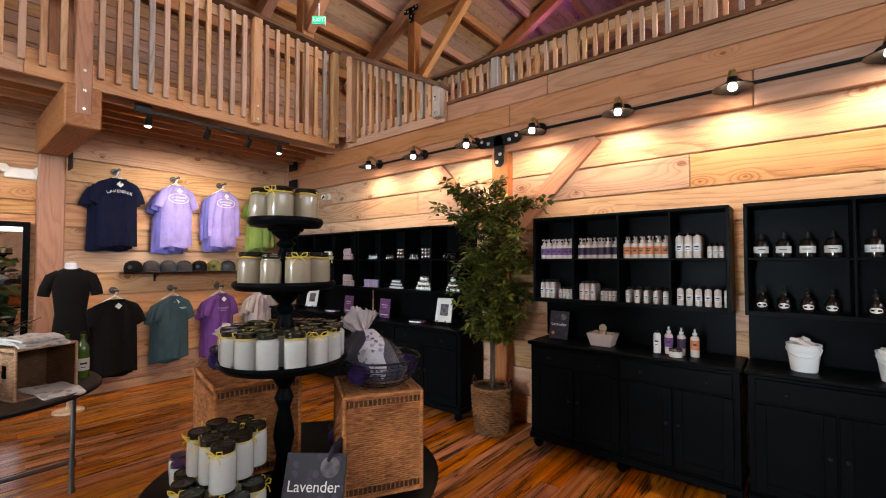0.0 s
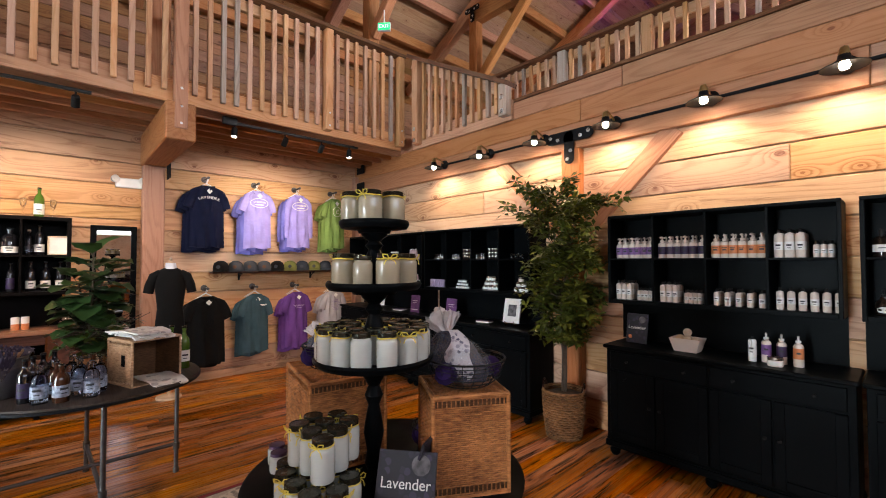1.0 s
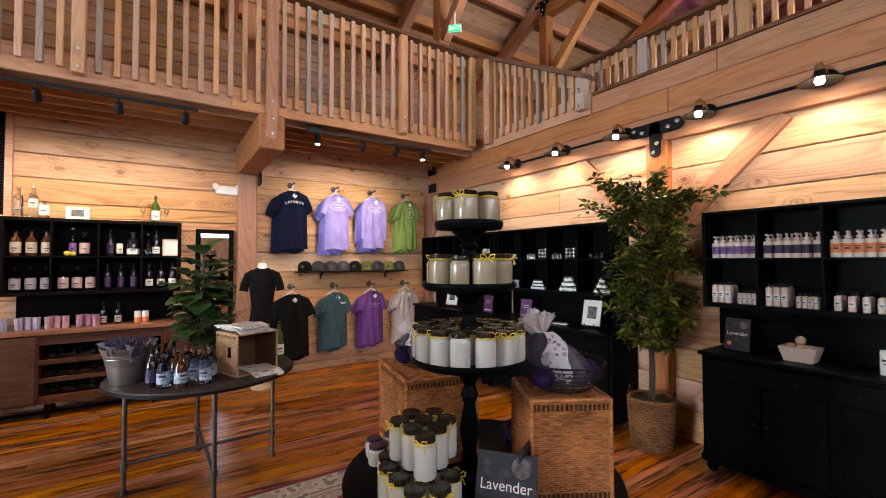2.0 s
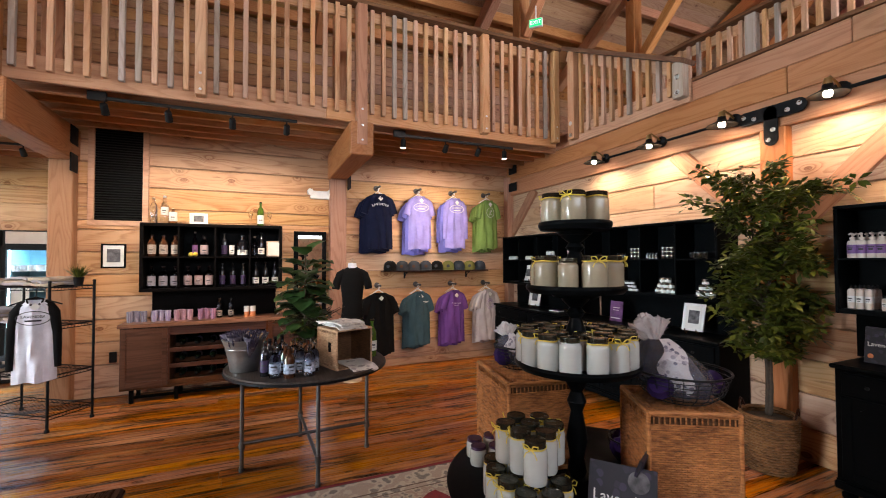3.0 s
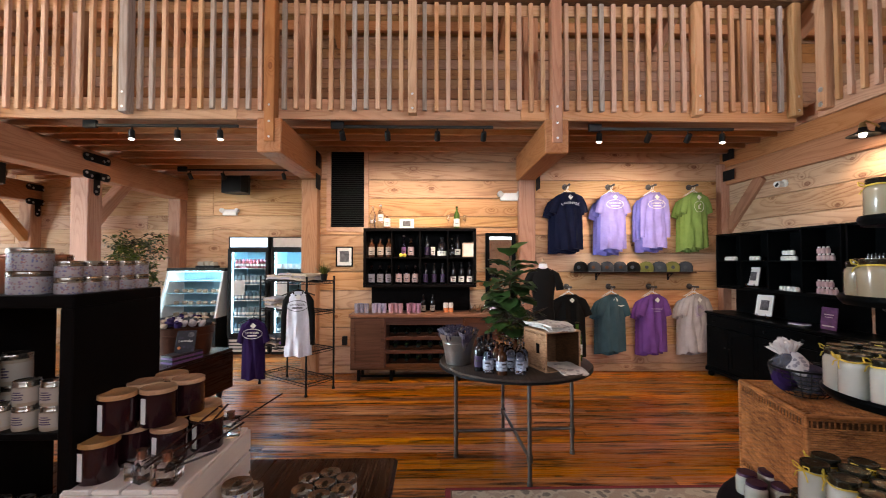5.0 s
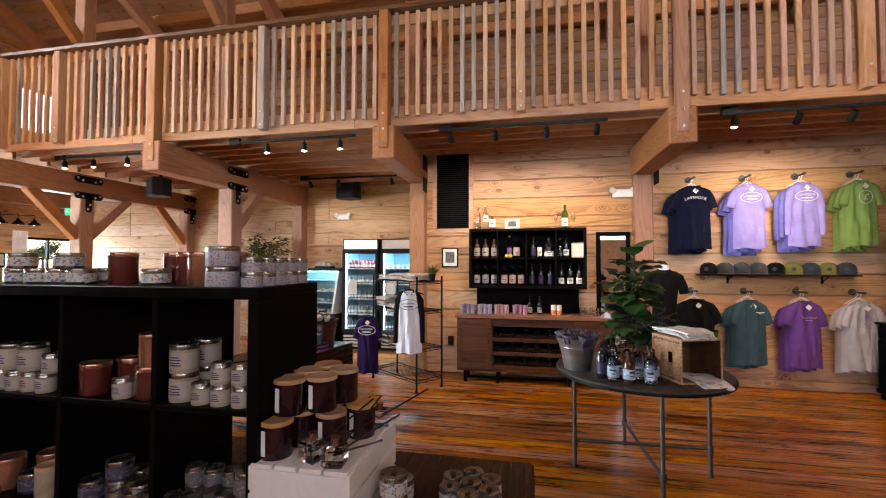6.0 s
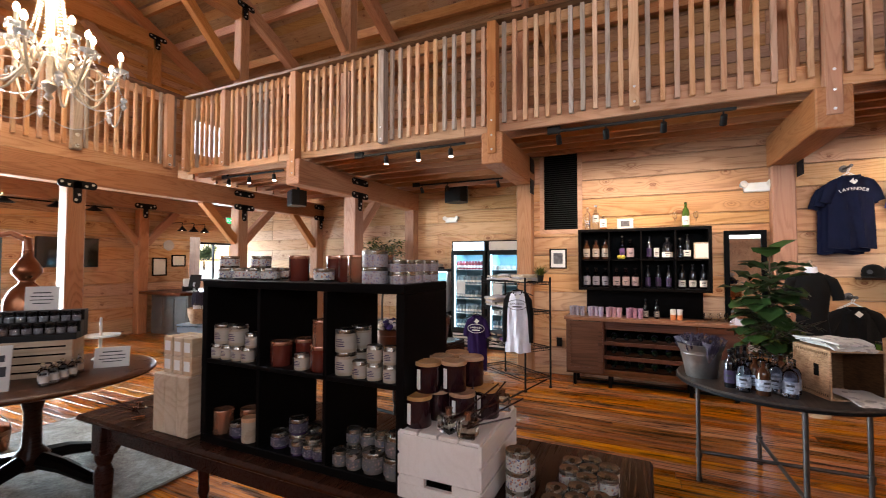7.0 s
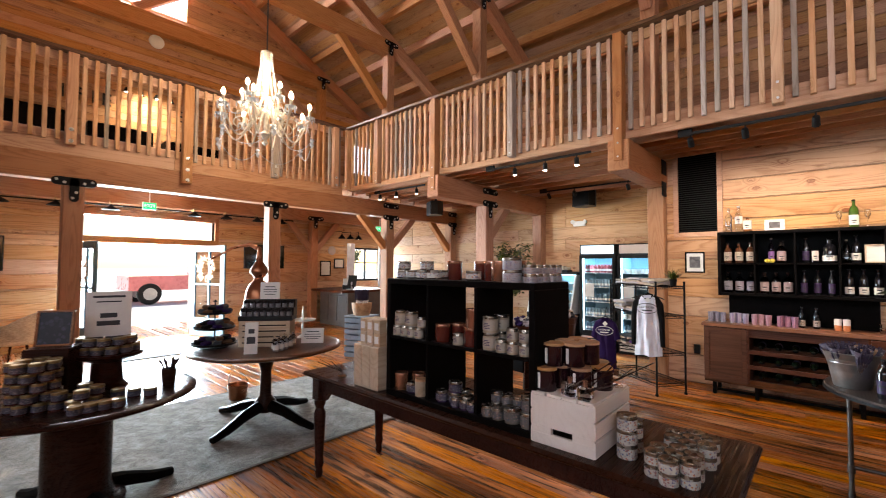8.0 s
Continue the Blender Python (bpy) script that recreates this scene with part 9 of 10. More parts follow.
pr_ = rug("patterned_rug", -2.11, 1.6, 0.85, 3.1, ((0, RUG1R, "edge"), (0.035, RUG1L, "border_line"), (0.045, RUG1B, "border"), (0.22, RUG1L, "border_line"), (0.235, RUG1B, "border"), (0.275, RUG1L, "border_line"), (0.285, RUG1, "field")), "red-edged patterned rug with a floral border and red medallion")
outline = []
for i in range(72):
    a = 2 * math.pi * i / 72
    rr = 1.0 + 0.07 * abs(math.sin(6 * a)) - 0.05 * abs(math.cos(6 * a))
    outline.append((1.45 * rr * math.cos(a), 0.62 * rr * math.sin(a)))
part("medallion", Shape().prism(outline, 0.010, 0.0128), RUG1R, pr_, "scalloped dark red medallion")
rug("grey_rug", -2.1, 2.6, -4.55, -2.42, ((0, RUG2B, "border"), (0.03, RUG2, "field")), "pale grey faded patterned rug near the entrance")
mt = thing("door_mat", (-0.95, -7.9, 0.001), "dark striped door mat inside the entrance", "mat")
part("mat", Shape().box((-1.1, -0.5, 0), (1.1, 0.5, 0.012), 0.004), mottled("mat_fibre", (0.06, 0.05, 0.05), 0.95, 0.3, 40, relief=0.4), mt)

# ---------------------------------------------------------------- entrance and daylight outside
DOORBLUE = mottled("slate_door", (0.055, 0.115, 0.155), 0.45, 0.15, 8)
door = thing("entrance_frame", (0, S, 0), "entrance opening with a timber frame and transom", "door frame", kind="structure")
for a, b in (((DOOR[0] - 0.06, 0), (DOOR[0], 1.965)), ((TRANSOM[0] - 0.08, 2.085), (TRANSOM[0], 2.58)), ((DOOR[1], 0), (DOOR[1] + 0.08, 2.58)), ((TRANSOM[0] - 0.08, 1.965), (DOOR[1], 2.085)), ((TRANSOM[0], 2.49), (DOOR[1], 2.58))):
    part("jamb", Shape().box((a[0], -0.18, a[1]), (b[0], 0.022, b[1]), 0.004), FIR, door)
for x, turn, lab in ((DOOR[0] + 0.02, 112, "slate-blue glazed entrance door standing open"), (DOOR[1] - 0.02, 98, "slate-blue glazed entrance door standing open")):
    d = thing("entrance_door", (x, S + 0.03, 0), lab, "door", "entrance doors", turn=turn)
    wd = 0.96
    s = Shape()
    for a, b in (((0, 0.01), (0.12, 1.95)), ((wd - 0.12, 0.01), (wd, 1.95)), ((0.12, 0.01), (wd - 0.12, 0.4)), ((0.12, 1.82), (wd - 0.12, 1.95)), ((0.12, 1.1), (wd - 0.12, 1.14)), ((0.5, 0.4), (0.54, 1.82))):
        s.box((a[0], -0.022, a[1]), (b[0], 0.022, b[1]), 0.004)
    part("leaf", s, DOORBLUE, d)
    p = part("pane", Shape().box((0.12, -0.004, 0.4), (wd - 0.12, 0.004, 1.82)), PANE, d)
    p.visible_shadow = False
    q = Shape()
    for k in range(150):
        a = rng.uniform(0, 6.283)
        c = Vector((0.48 + 0.20 * math.cos(a) + rng.gauss(0, 0.02), -0.05, 1.45 + 0.20 * math.sin(a) + rng.gauss(0, 0.02)))
        leaf(q, c, Vector((rng.gauss(0, 1), rng.uniform(-1, 0), rng.gauss(0, 1))), Vector((0, -1, 0)), 0.10, 0.03, 0.2, 1)
    part("wreath", q, WICKER_L, d, "pale dried wreath")
ground = setting("ground", Shape().box((-80, -160, -0.35), (80, S - 0.2, -0.06)), mottled("pale_gravel", (0.72, 0.70, 0.67), 0.9, 0.2, 3, relief=0.3), "pale gravel yard outside the entrance", "ground")
setting("door_step", Shape().box((-2.6, S - 1.6, -0.06), (0.7, S - 0.2, -0.02), 0.01), mottled("concrete", (0.42, 0.41, 0.39), 0.85, 0.15, 6), "concrete step at the entrance", "step")
RED = mottled("red_car_paint", (0.80, 0.24, 0.24), 0.3, 0.1, 5, coat=0.7, relief=0)
tk = thing("pickup_truck", (-5.05, -19.95, -0.06), "red pickup truck parked in the yard", "truck", turn=182)
part("body", Shape().prism([(-2.6, 0.55), (2.9, 0.55), (2.9, 1.0), (1.9, 1.12), (1.35, 1.75), (0.15, 1.78), (0.0, 1.15), (-2.6, 1.12)], -0.9, 0.9, m=pose(0, 0, 0, 90)), RED, tk)
part("windows", Shape().prism([(1.65, 1.15), (1.28, 1.66), (0.25, 1.69), (0.15, 1.2)], -0.92, 0.92, m=pose(0, 0, 0, 90)), AMBER, tk)
for x in (-1.9, 1.75):
    for y in (-0.85, 0.85):
        wl = part("wheel", Shape().lathe([(0.0, -0.12), (0.40, -0.12), (0.42, -0.06), (0.42, 0.06), (0.40, 0.12), (0, 0.12)], 24, m=pose(x, y, 0.42, 90)), BLACKPLASTIC, tk)
        part("rim", Shape().lathe([(0, -0.13), (0.24, -0.13), (0.24, 0.13), (0, 0.13)], 18, m=pose(x, y, 0.42, 90)), STEEL, wl)
FAR = leafy("far_leaf", (0.12, 0.17, 0.07))
for k in range(2):
    x = -62 + k * 9.0 + rng.uniform(-1, 1)
    y = -85 + rng.uniform(-4, 4)
    hh = rng.uniform(5, 9)
    tr = thing("tree", (x, y, -0.06), "broad green tree at the edge of the yard", "tree", "trees beyond the yard")
    part("trunk", Shape().tube([(0, 0, 0), (0.1, 0, hh * 0.4), (0.0, 0.1, hh * 0.8)], [0.22, 0.16, 0.05], 8), STEM, tr)
    s = Shape()
    r_ = random.Random(k)
    clumps = [(r_.uniform(-0.32, 0.32) * hh, r_.uniform(-0.3, 0.3) * hh, hh * r_.uniform(0.42, 0.85)) for _ in range(11)]
    for i in range(1300):
        a, b_, c_ = r_.gauss(0, 1), r_.gauss(0, 1), r_.gauss(0, 1)
        n_ = math.sqrt(a * a + b_ * b_ + c_ * c_) + 1e-6
        q = r_.uniform(0.3, 1.0)
        cl = clumps[i % len(clumps)]
        p = Vector((cl[0] + a / n_ * hh * 0.2 * q, cl[1] + b_ / n_ * hh * 0.2 * q, cl[2] + c_ / n_ * hh * 0.16 * q))
        leaf(s, p, Vector((r_.gauss(0, 1), r_.gauss(0, 1), r_.gauss(0, 1))), Vector((0, 0, 1)), 0.55, 0.32, 0.2, 1)
    part("crown", s, FAR, tr)

# ---------------------------------------------------------------- entrance side: tables, counter, screens
def pedestal_table(at, r, label, mat, legs=4):
    b = thing("pedestal_table", at, label, "table", "pedestal tables")
    part("tabletop", Shape().lathe([(0, 0.715), (r - 0.06, 0.715), (r - 0.03, 0.722), (r, 0.735), (r, 0.745), (r - 0.015, 0.757), (r - 0.05, 0.76), (0, 0.76)], 56), mat, b)
    part("column", Shape().lathe([(0.07, 0.10), (0.10, 0.14), (0.10, 0.2), (0.055, 0.26), (0.05, 0.5), (0.07, 0.58), (0.06, 0.64), (0.12, 0.69), (0.2, 0.715)] if mat is CHERRY else [(0.24, 0.02), (0.25, 0.10), (0.19, 0.14), (0.17, 0.2), (0.17, 0.66), (0.2, 0.68), (0.22, 0.715)], 28), DARKWOOD, b)
    for k in range(legs):
        a = 0.35 + k * 2 * math.pi / legs
        c_, s_ = math.cos(a), math.sin(a)
        part("foot", Shape().tube([(0.03 * c_, 0.03 * s_, 0.17), (0.25 * c_, 0.25 * s_, 0.13), (0.45 * c_, 0.45 * s_, 0.06), (0.60 * c_, 0.60 * s_, 0.03)], [0.06, 0.05, 0.04, 0.03], 8), ESPRESSO, b)
    return b


pedestal_table((-0.52, -3.30, 0), 0.72, "round walnut pedestal table of gifts on the grey rug", CHERRY)
pedestal_table((1.0, -2.55, 0), 0.62, "round dark pedestal table crowded with jars", DARKWOOD)
PT = 0.76
# three-tier basket stand
ts = thing("tiered_tray", (-0.10, -3.49, PT), "dark three-tier tray of wrapped pouches", "tiered tray")
for k, (z, r) in enumerate(((0.03, 0.20), (0.18, 0.18), (0.32, 0.15))):
    part("tray", Shape().lathe([(0, z), (r - 0.01, z), (r, z + 0.02), (r - 0.006, z + 0.02), (r - 0.014, z + 0.005), (0, z + 0.005)], 30), IRON, ts)
    for i in range(14):
        a = i * 0.7 + 0.2 * (i // 9)
        q = r * (0.68 if i < 9 else 0.48)
        part("pouch", Shape().box((-0.045, -0.034, 0), (0.045, 0.034, 0.036), 0.012), (BLACKC, BROWNC, CHAR, DPURPLE)[(i * 3 + k) % 4], ts, "" if i else "dark wrapped pouch",
             pose(q * math.cos(a), q * math.sin(a), z + (0.012 if i < 9 else 0.048), rng.uniform(-14, 14), rng.uniform(-14, 14), math.degrees(a) + rng.uniform(-20, 20)))
part("rod", Shape().tube([(0, 0, 0), (0, 0, 0.42)], 0.007, 8).lathe([(0, 0.42), (0.02, 0.435), (0, 0.455)], 12).lathe([(0.12, 0), (0.12, 0.008)], 20), IRON, ts)
board_sign("slant_card", (-0.20, -2.93, PT), 0.11, 0.28, -16, PAPER, "tall slanted white card holder", 150, bars=((0.18, 0.05, 0.04), (0.09, 0.07, 0.06)))
# caddy of glass jars
cc = thing("display_crate", (-0.51, -3.26, PT), "white slatted crate riser carrying small jars", "crate", turn=140)
part("box", Shape().box((-0.235, -0.12, 0), (0.235, 0.12, 0.245), 0.004), PALE, cc)
# box is solid; dark strips stand in for shaded gaps between slats
for k in range(4):
    part("slot_shade", Shape().box((-0.20, -0.123, 0.035 + k * 0.055), (0.20, -0.1195, 0.046 + k * 0.055)), DARK_IN, cc)
rk2 = thing("jar_rack", (-0.515, -3.265, PT + 0.245), "black stepped rack of small glass jars", "rack", turn=140)
for k in range(3):
    part("step", Shape().box((-0.25, -0.115 + k * 0.08, 0), (0.25, -0.035 + k * 0.08, 0.045 + k * 0.075), 0.003), BLACKPLASTIC, rk2)
gj = thing("spice_jar", (0, 0, 0), "small glass jar with dark lid", "jar", "spice jars")
part("glass", Shape().lathe([(0.022, 0), (0.025, 0.003), (0.025, 0.050), (0.020, 0.058)], 14), CLEARC, gj)
part("filling", Shape().lathe([(0.0, 0.004), (0.021, 0.004), (0.021, 0.036), (0, 0.036)], 12), mottled("dried_herbs", (0.42, 0.43, 0.44), 0.8, 0.5, 90, relief=0.2), gj)
part("lid", Shape().lathe([(0.0215, 0.057), (0.0225, 0.059), (0.0225, 0.074), (0, 0.075)], 14), BLACKPLASTIC, gj)
place(gj, [tuple(rk2.matrix_basis @ Vector((-0.215 + i * 0.0615, -0.075 + k * 0.08, 0.045 + k * 0.075))) for i in range(8) for k in range(2)])
place(spirit(CLEARC, "little clear gift bottle with pale stopper", PAPER, 0.13, 0.025, PALE, "gift bottles", (0.02, 0.06)), [(-0.42 - 0.065 * i, -2.93 - 0.035 * i, PT, 0) for i in range(5)] + [(-0.40 - 0.065 * i, -2.86 - 0.035 * i, PT, 0) for i in range(4)])
board_sign("white_card", (-0.86, -3.02, PT), 0.22, 0.15, -12, PAPER, "white printed card standing on the table", 140, bars=((0.11, 0.12, 0.008), (0.085, 0.16, 0.006), (0.06, 0.16, 0.006), (0.04, 0.12, 0.006)))
ws_ = thing("cake_stand", (-0.98, -3.42, PT), "pale two-tier stand of small goods", "stand")
part("stand", Shape().lathe([(0.06, 0), (0.05, 0.01), (0.012, 0.03), (0.012, 0.17), (0.13, 0.18), (0.135, 0.195), (0.125, 0.188), (0.01, 0.188), (0.01, 0.33), (0, 0.34)], 24), WHITE, ws_)
cs2 = thing("copper_still", (-0.62, -3.72, PT + 0.30), "copper distilling still with a long curved neck", "still")
COPPERM = mottled("copper", (0.30, 0.12, 0.06), 0.3, 0.2, 8, metal=0.95)
part("pot", Shape().lathe([(0.09, 0), (0.118, 0.02), (0.135, 0.12), (0.13, 0.20), (0.10, 0.27), (0.048, 0.325), (0.046, 0.345), (0.088, 0.40), (0.092, 0.43), (0.07, 0.475), (0.034, 0.53), (0.026, 0.60)], 28), COPPERM, cs2)
part("stand", Shape().box((-0.12, -0.12, -0.30), (0.12, 0.12, 0.0), 0.006), DARKWOOD, cs2, "dark wooden stand")
part("neck", Shape().tube([(0, 0, 0.58), (0.0, -0.01, 0.66), (0.07, -0.08, 0.71), (0.2, -0.2, 0.67), (0.36, -0.36, 0.55)], [0.03, 0.028, 0.022, 0.015, 0.01], 12), COPPERM, cs2)
board_sign("white_card", (-0.56, -3.335, PT + 0.442), 0.19, 0.17, -5, PAPER, "white printed card above the jars", 140, bars=((0.12, 0.1, 0.008), (0.095, 0.13, 0.006), (0.07, 0.13, 0.006), (0.045, 0.1, 0.006)))
cp_ = thing("copper_pail", (-0.62, -4.2, 0.01), "small copper pail with a tall handle on the rug", "pail")
part("pail", Shape().lathe([(0.09, 0), (0.11, 0.16), (0.112, 0.165), (0.105, 0.16), (0.085, 0.01), (0, 0.01)], 24), COPPERM, cp_)
part("handle", Shape().tube([(0.105, 0, 0.15), (0.1, 0, 0.3), (0.03, 0, 0.36), (-0.1, 0, 0.2), (-0.105, 0, 0.15)], 0.004, 6), IRON, cp_)
# jars on the second table
JAM = mottled("dark_jam", (0.055, 0.018, 0.016), 0.12, 0.3, 20, coat=0.7, relief=0)
GOLDLID = mottled("gold_lid", (0.24, 0.17, 0.08), 0.35, 0.2, 20, metal=0.7)
hj = tin_candle(0.035, 0.052, JAM, GOLDLID, "small jam jar with gold lid and plum label in a pile", "jam jars", FLORALP)
spots = []
for cx, cyy, n, lv in ((1.22, -2.35, 7, 5), (1.05, -2.25, 5, 2)):
    for l in range(lv):
        for i in range(n - (l if n < 7 else 0)):
            a = i * 2 * math.pi / n + l * 0.4
            spots.append((cx + 0.085 * math.cos(a), cyy + 0.085 * math.sin(a), PT + l * 0.0525, 0))
rs = thing("round_riser", (0.86, -2.62, PT), "round dark riser with jam jars under a printed sign", "riser")
part("riser", Shape().lathe([(0.12, 0), (0.09, 0.03), (0.08, 0.16), (0.19, 0.20), (0.195, 0.21), (0.19, 0.22), (0, 0.22)], 30), DARKWOOD, rs)
for l in range(2):
    for i in range(12 - 2 * l):
        a = i * 2 * math.pi / (12 - 2 * l)
        spots.append((0.86 + (0.145 - 0.02 * l) * math.cos(a), -2.62 + (0.145 - 0.02 * l) * math.sin(a), PT + 0.22 + l * 0.0525, 0))
spots += [(0.72 + 0.07 * i, -2.18 - 0.05 * i + 0.0, PT, 0) for i in range(3)] + [(0.9 + 0.06 * i, -2.06, PT, 0) for i in range(4)]
place(hj, spots)
board_sign("printed_sign", (0.86, -2.62, PT + 0.32), 0.24, 0.29, -4, PAPER, "white printed sign on a stand among jam jars", 165, bars=((0.25, 0.17, 0.014), (0.22, 0.13, 0.008), (0.12, 0.09, 0.03), (0.07, 0.12, 0.03)))
chalk = board_sign("chalk_board", (1.13, -2.56, PT + 0.30), 0.17, 0.20, -8, COVER, "small framed chalkboard among the jars", 150)
for p0, p1 in (((-0.092, 0), (-0.08, 0.20)), ((0.08, 0), (0.092, 0.20)), ((-0.092, 0.20), (0.092, 0.212)), ((-0.092, -0.0), (0.092, 0.012))):
    part("frame_bar", Shape().box((p0[0], -0.006, p0[1]), (p1[0], 0.014, p1[1]), 0.002), WALNUT_LIT_TOP, chalk, m=pose(0, 0, 0, -8))
cr_ = thing("chalkboard_riser", (1.13, -2.54, PT), "dark box riser under the chalkboard", "riser", turn=150)
part("box", Shape().box((-0.11, -0.08, 0), (0.11, 0.10, 0.298), 0.004), DARKWOOD, cr_)
pc_ = thing("pencil_cup", (0.58, -2.35, PT), "dark cup of wooden spreaders", "cup")
part("cup", Shape().lathe([(0.035, 0), (0.045, 0.11), (0.042, 0.11), (0.032, 0.006), (0, 0.006)], 18), DARKWOOD, pc_)
for k in range(6):
    part("spreader", Shape().tube([(0, 0, 0.01), (0.03 * math.cos(k), 0.03 * math.sin(k), 0.12), (0.055 * math.cos(k), 0.055 * math.sin(k), 0.17)], [0.004, 0.005, 0.009], 6), DARKWOOD, pc_)
# woven armchair beside the entrance
CREAMW = basketry("cream_wicker", (0.30, 0.25, 0.19), (0.62, 0.55, 0.45))
ac = thing("woven_armchair", (0.98, -8.25, 0), "cream woven armchair with a round seat beside the entrance", "armchair", turn=-25)
shell, vs, fs = Shape(), [], []
for side, rr in ((0, 0.34), (1, 0.30)):
    for j in range(9):
        for i in range(25):
            a = math.pi + (i / 24 - 0.5) * 3.6
            top = 0.64 + 0.20 * max(math.cos(a - math.pi), 0) ** 0.7
            vs.append(((rr + 0.03 * j / 8) * math.cos(a), (rr + 0.03 * j / 8) * math.sin(a), 0.36 + (top - 0.36) * j / 8))
for j in range(8):
    for i in range(24):
        p = j * 25 + i
        fs += [(p, p + 1, p + 26, p + 25), (225 + p + 25, 225 + p + 26, 225 + p + 1, 225 + p)]
fs += [(200 + i, 201 + i, 426 + i, 425 + i) for i in range(24)]
part("backrest", shell.add(vs, fs, True), CREAMW, ac)
part("seat", Shape().lathe([(0, 0.34), (0.31, 0.34), (0.34, 0.36), (0.345, 0.40), (0.32, 0.44), (0.2, 0.46), (0, 0.465)], 32), CREAMW, ac, "round padded seat")
for k in range(4):
    a = 0.785 + k * 1.571
    part("leg", Shape().tube([(0.22 * math.cos(a), 0.22 * math.sin(a), 0.35), (0.29 * math.cos(a), 0.29 * math.sin(a), 0)], [0.02, 0.013], 8), DARKWOOD, ac)
# counter with till near the window
ct_ = thing("checkout_counter", (-4.75, -9.2, 0), "grey panelled counter with a thick live-edge wooden top", "counter")
part("body", Shape().box((-1.3, 0.0, 0), (0.0, 1.25, 0.86), 0.006), mottled("grey_wood_panel", (0.10, 0.09, 0.085), 0.6, 0.3, 6), ct_)
for k in range(3):
    part("panel", Shape().box((-0.002, 0.06 + k * 0.4, 0.12), (0.012, 0.40 + k * 0.4, 0.78), 0.004), mottled("grey_panel", (0.085, 0.078, 0.075), 0.6, 0.3, 6), ct_)
part("worktop", Shape().box((-1.35, -0.25, 0.86), (0.22, 1.32, 0.92), 0.012), WALNUT, ct_)
tl = thing("cash_register", (-5.15, -8.5, 0.92), "white and black till with paper roll", "till", turn=150)
part("base", Shape().box((-0.15, -0.15, 0), (0.15, 0.15, 0.10), 0.006), BLACKPLASTIC, tl)
part("printer", Shape().box((-0.13, -0.08, 0.10), (0.02, 0.10, 0.27), 0.01), WHITE, tl)
tl2 = thing("tablet_till", (-5.0, -8.15, 0.92), "slanted silver tablet till on the counter", "till", turn=120)
part("stand", Shape().box((-0.1, -0.1, 0), (0.1, 0.1, 0.02), 0.004).box((-0.02, 0, 0.02), (0.02, 0.03, 0.2), 0.004), STEEL, tl2)
part("screen", Shape().box((-0.12, -0.01, 0), (0.12, 0.01, 0.3), 0.006), BLACKPLASTIC, tl2, m=pose(0, 0, 0.08, -20))
# screens, certificates, clock, hanging lamps
for x, w_, h_, z in ((-3.34, 1.0, 0.58, 1.45), (1.65, 1.0, 0.6, 1.42)):
    t = thing("wall_screen", (x, S, z), "black flat screen hung on the entrance wall", "screen", "screens", turn=180)
    part("bezel", Shape().box((-w_ / 2, -0.06, 0), (w_ / 2, -0.01, h_), 0.008), BLACKPLASTIC, t)
    part("display", Shape().box((-w_ / 2 + 0.015, -0.062, 0.015), (w_ / 2 - 0.015, -0.0602, h_ - 0.015)), AMBER, t)
for x, z, w_, h_ in ((-5.08, 1.24, 0.33, 0.42), (-5.52, 1.45, 0.34, 0.28)):
    wall_frame("certificate", (x, S, z), w_, h_, 180, BLACK, "black-framed certificate on the pine wall", 0.03, photo=None)
ck = thing("round_plaque", (-5.28, S, 1.95), "round decorative plate on the wall", "plate", turn=180)
part("plate", Shape().lathe([(0.12, 0), (0.125, 0.015), (0.1, 0.02), (0, 0.018)], 24, m=pose(0, 0, 0, 90)), GREYC, ck)
for x0, n in ((-5.9, 3), (-7.0, 1)):
    for k in range(n):
        x = x0 + 0.28 * k + (0.25 if n == 1 else 0)
        l_ = thing("pendant_lamp", (x, S + 0.4, 2.28), "black cone pendant lamp near the counter", "lamp", "cone lamps")
        part("shade", Shape().lathe([(0.02, 0.12), (0.03, 0.09), (0.11, 0.0), (0.108, 0.0), (0.025, 0.09)], 20, caps=False), IRON, l_)
        part("bulb", Shape().lathe([(0, 0.0), (0.025, 0.02), (0.02, 0.06), (0, 0.07)], 12), BULB, l_)
        part("arm", Shape().tube([(0, 0, 0.1), (0, 0, 0.2), (0, -0.4, 0.2)], 0.008, 6), IRON, l_)
# window frame and curtains
wf = thing("window", ((WINDOW[0] + WINDOW[1]) / 2, S, 0), "black-framed window with white curtains", "window", kind="structure", turn=180)
hw = (WINDOW[1] - WINDOW[0]) / 2
s = Shape()
for a, b in (((-hw, WINDOW[2]), (-hw + 0.05, WINDOW[3])), ((hw - 0.05, WINDOW[2]), (hw, WINDOW[3])), ((-hw + 0.05, WINDOW[2]), (hw - 0.05, WINDOW[2] + 0.05)), ((-hw + 0.05, WINDOW[3] - 0.05), (hw - 0.05, WINDOW[3])), ((-0.02, WINDOW[2] + 0.05), (0.02, WINDOW[3] - 0.05)), ((-hw + 0.05, 1.6), (-0.02, 1.63)), ((0.02, 1.6), (hw - 0.05, 1.63))):
    s.box((a[0], 0.0, a[1]), (b[0], 0.06, b[1]), 0.004)
part("window_frame", s, BLACK, wf)
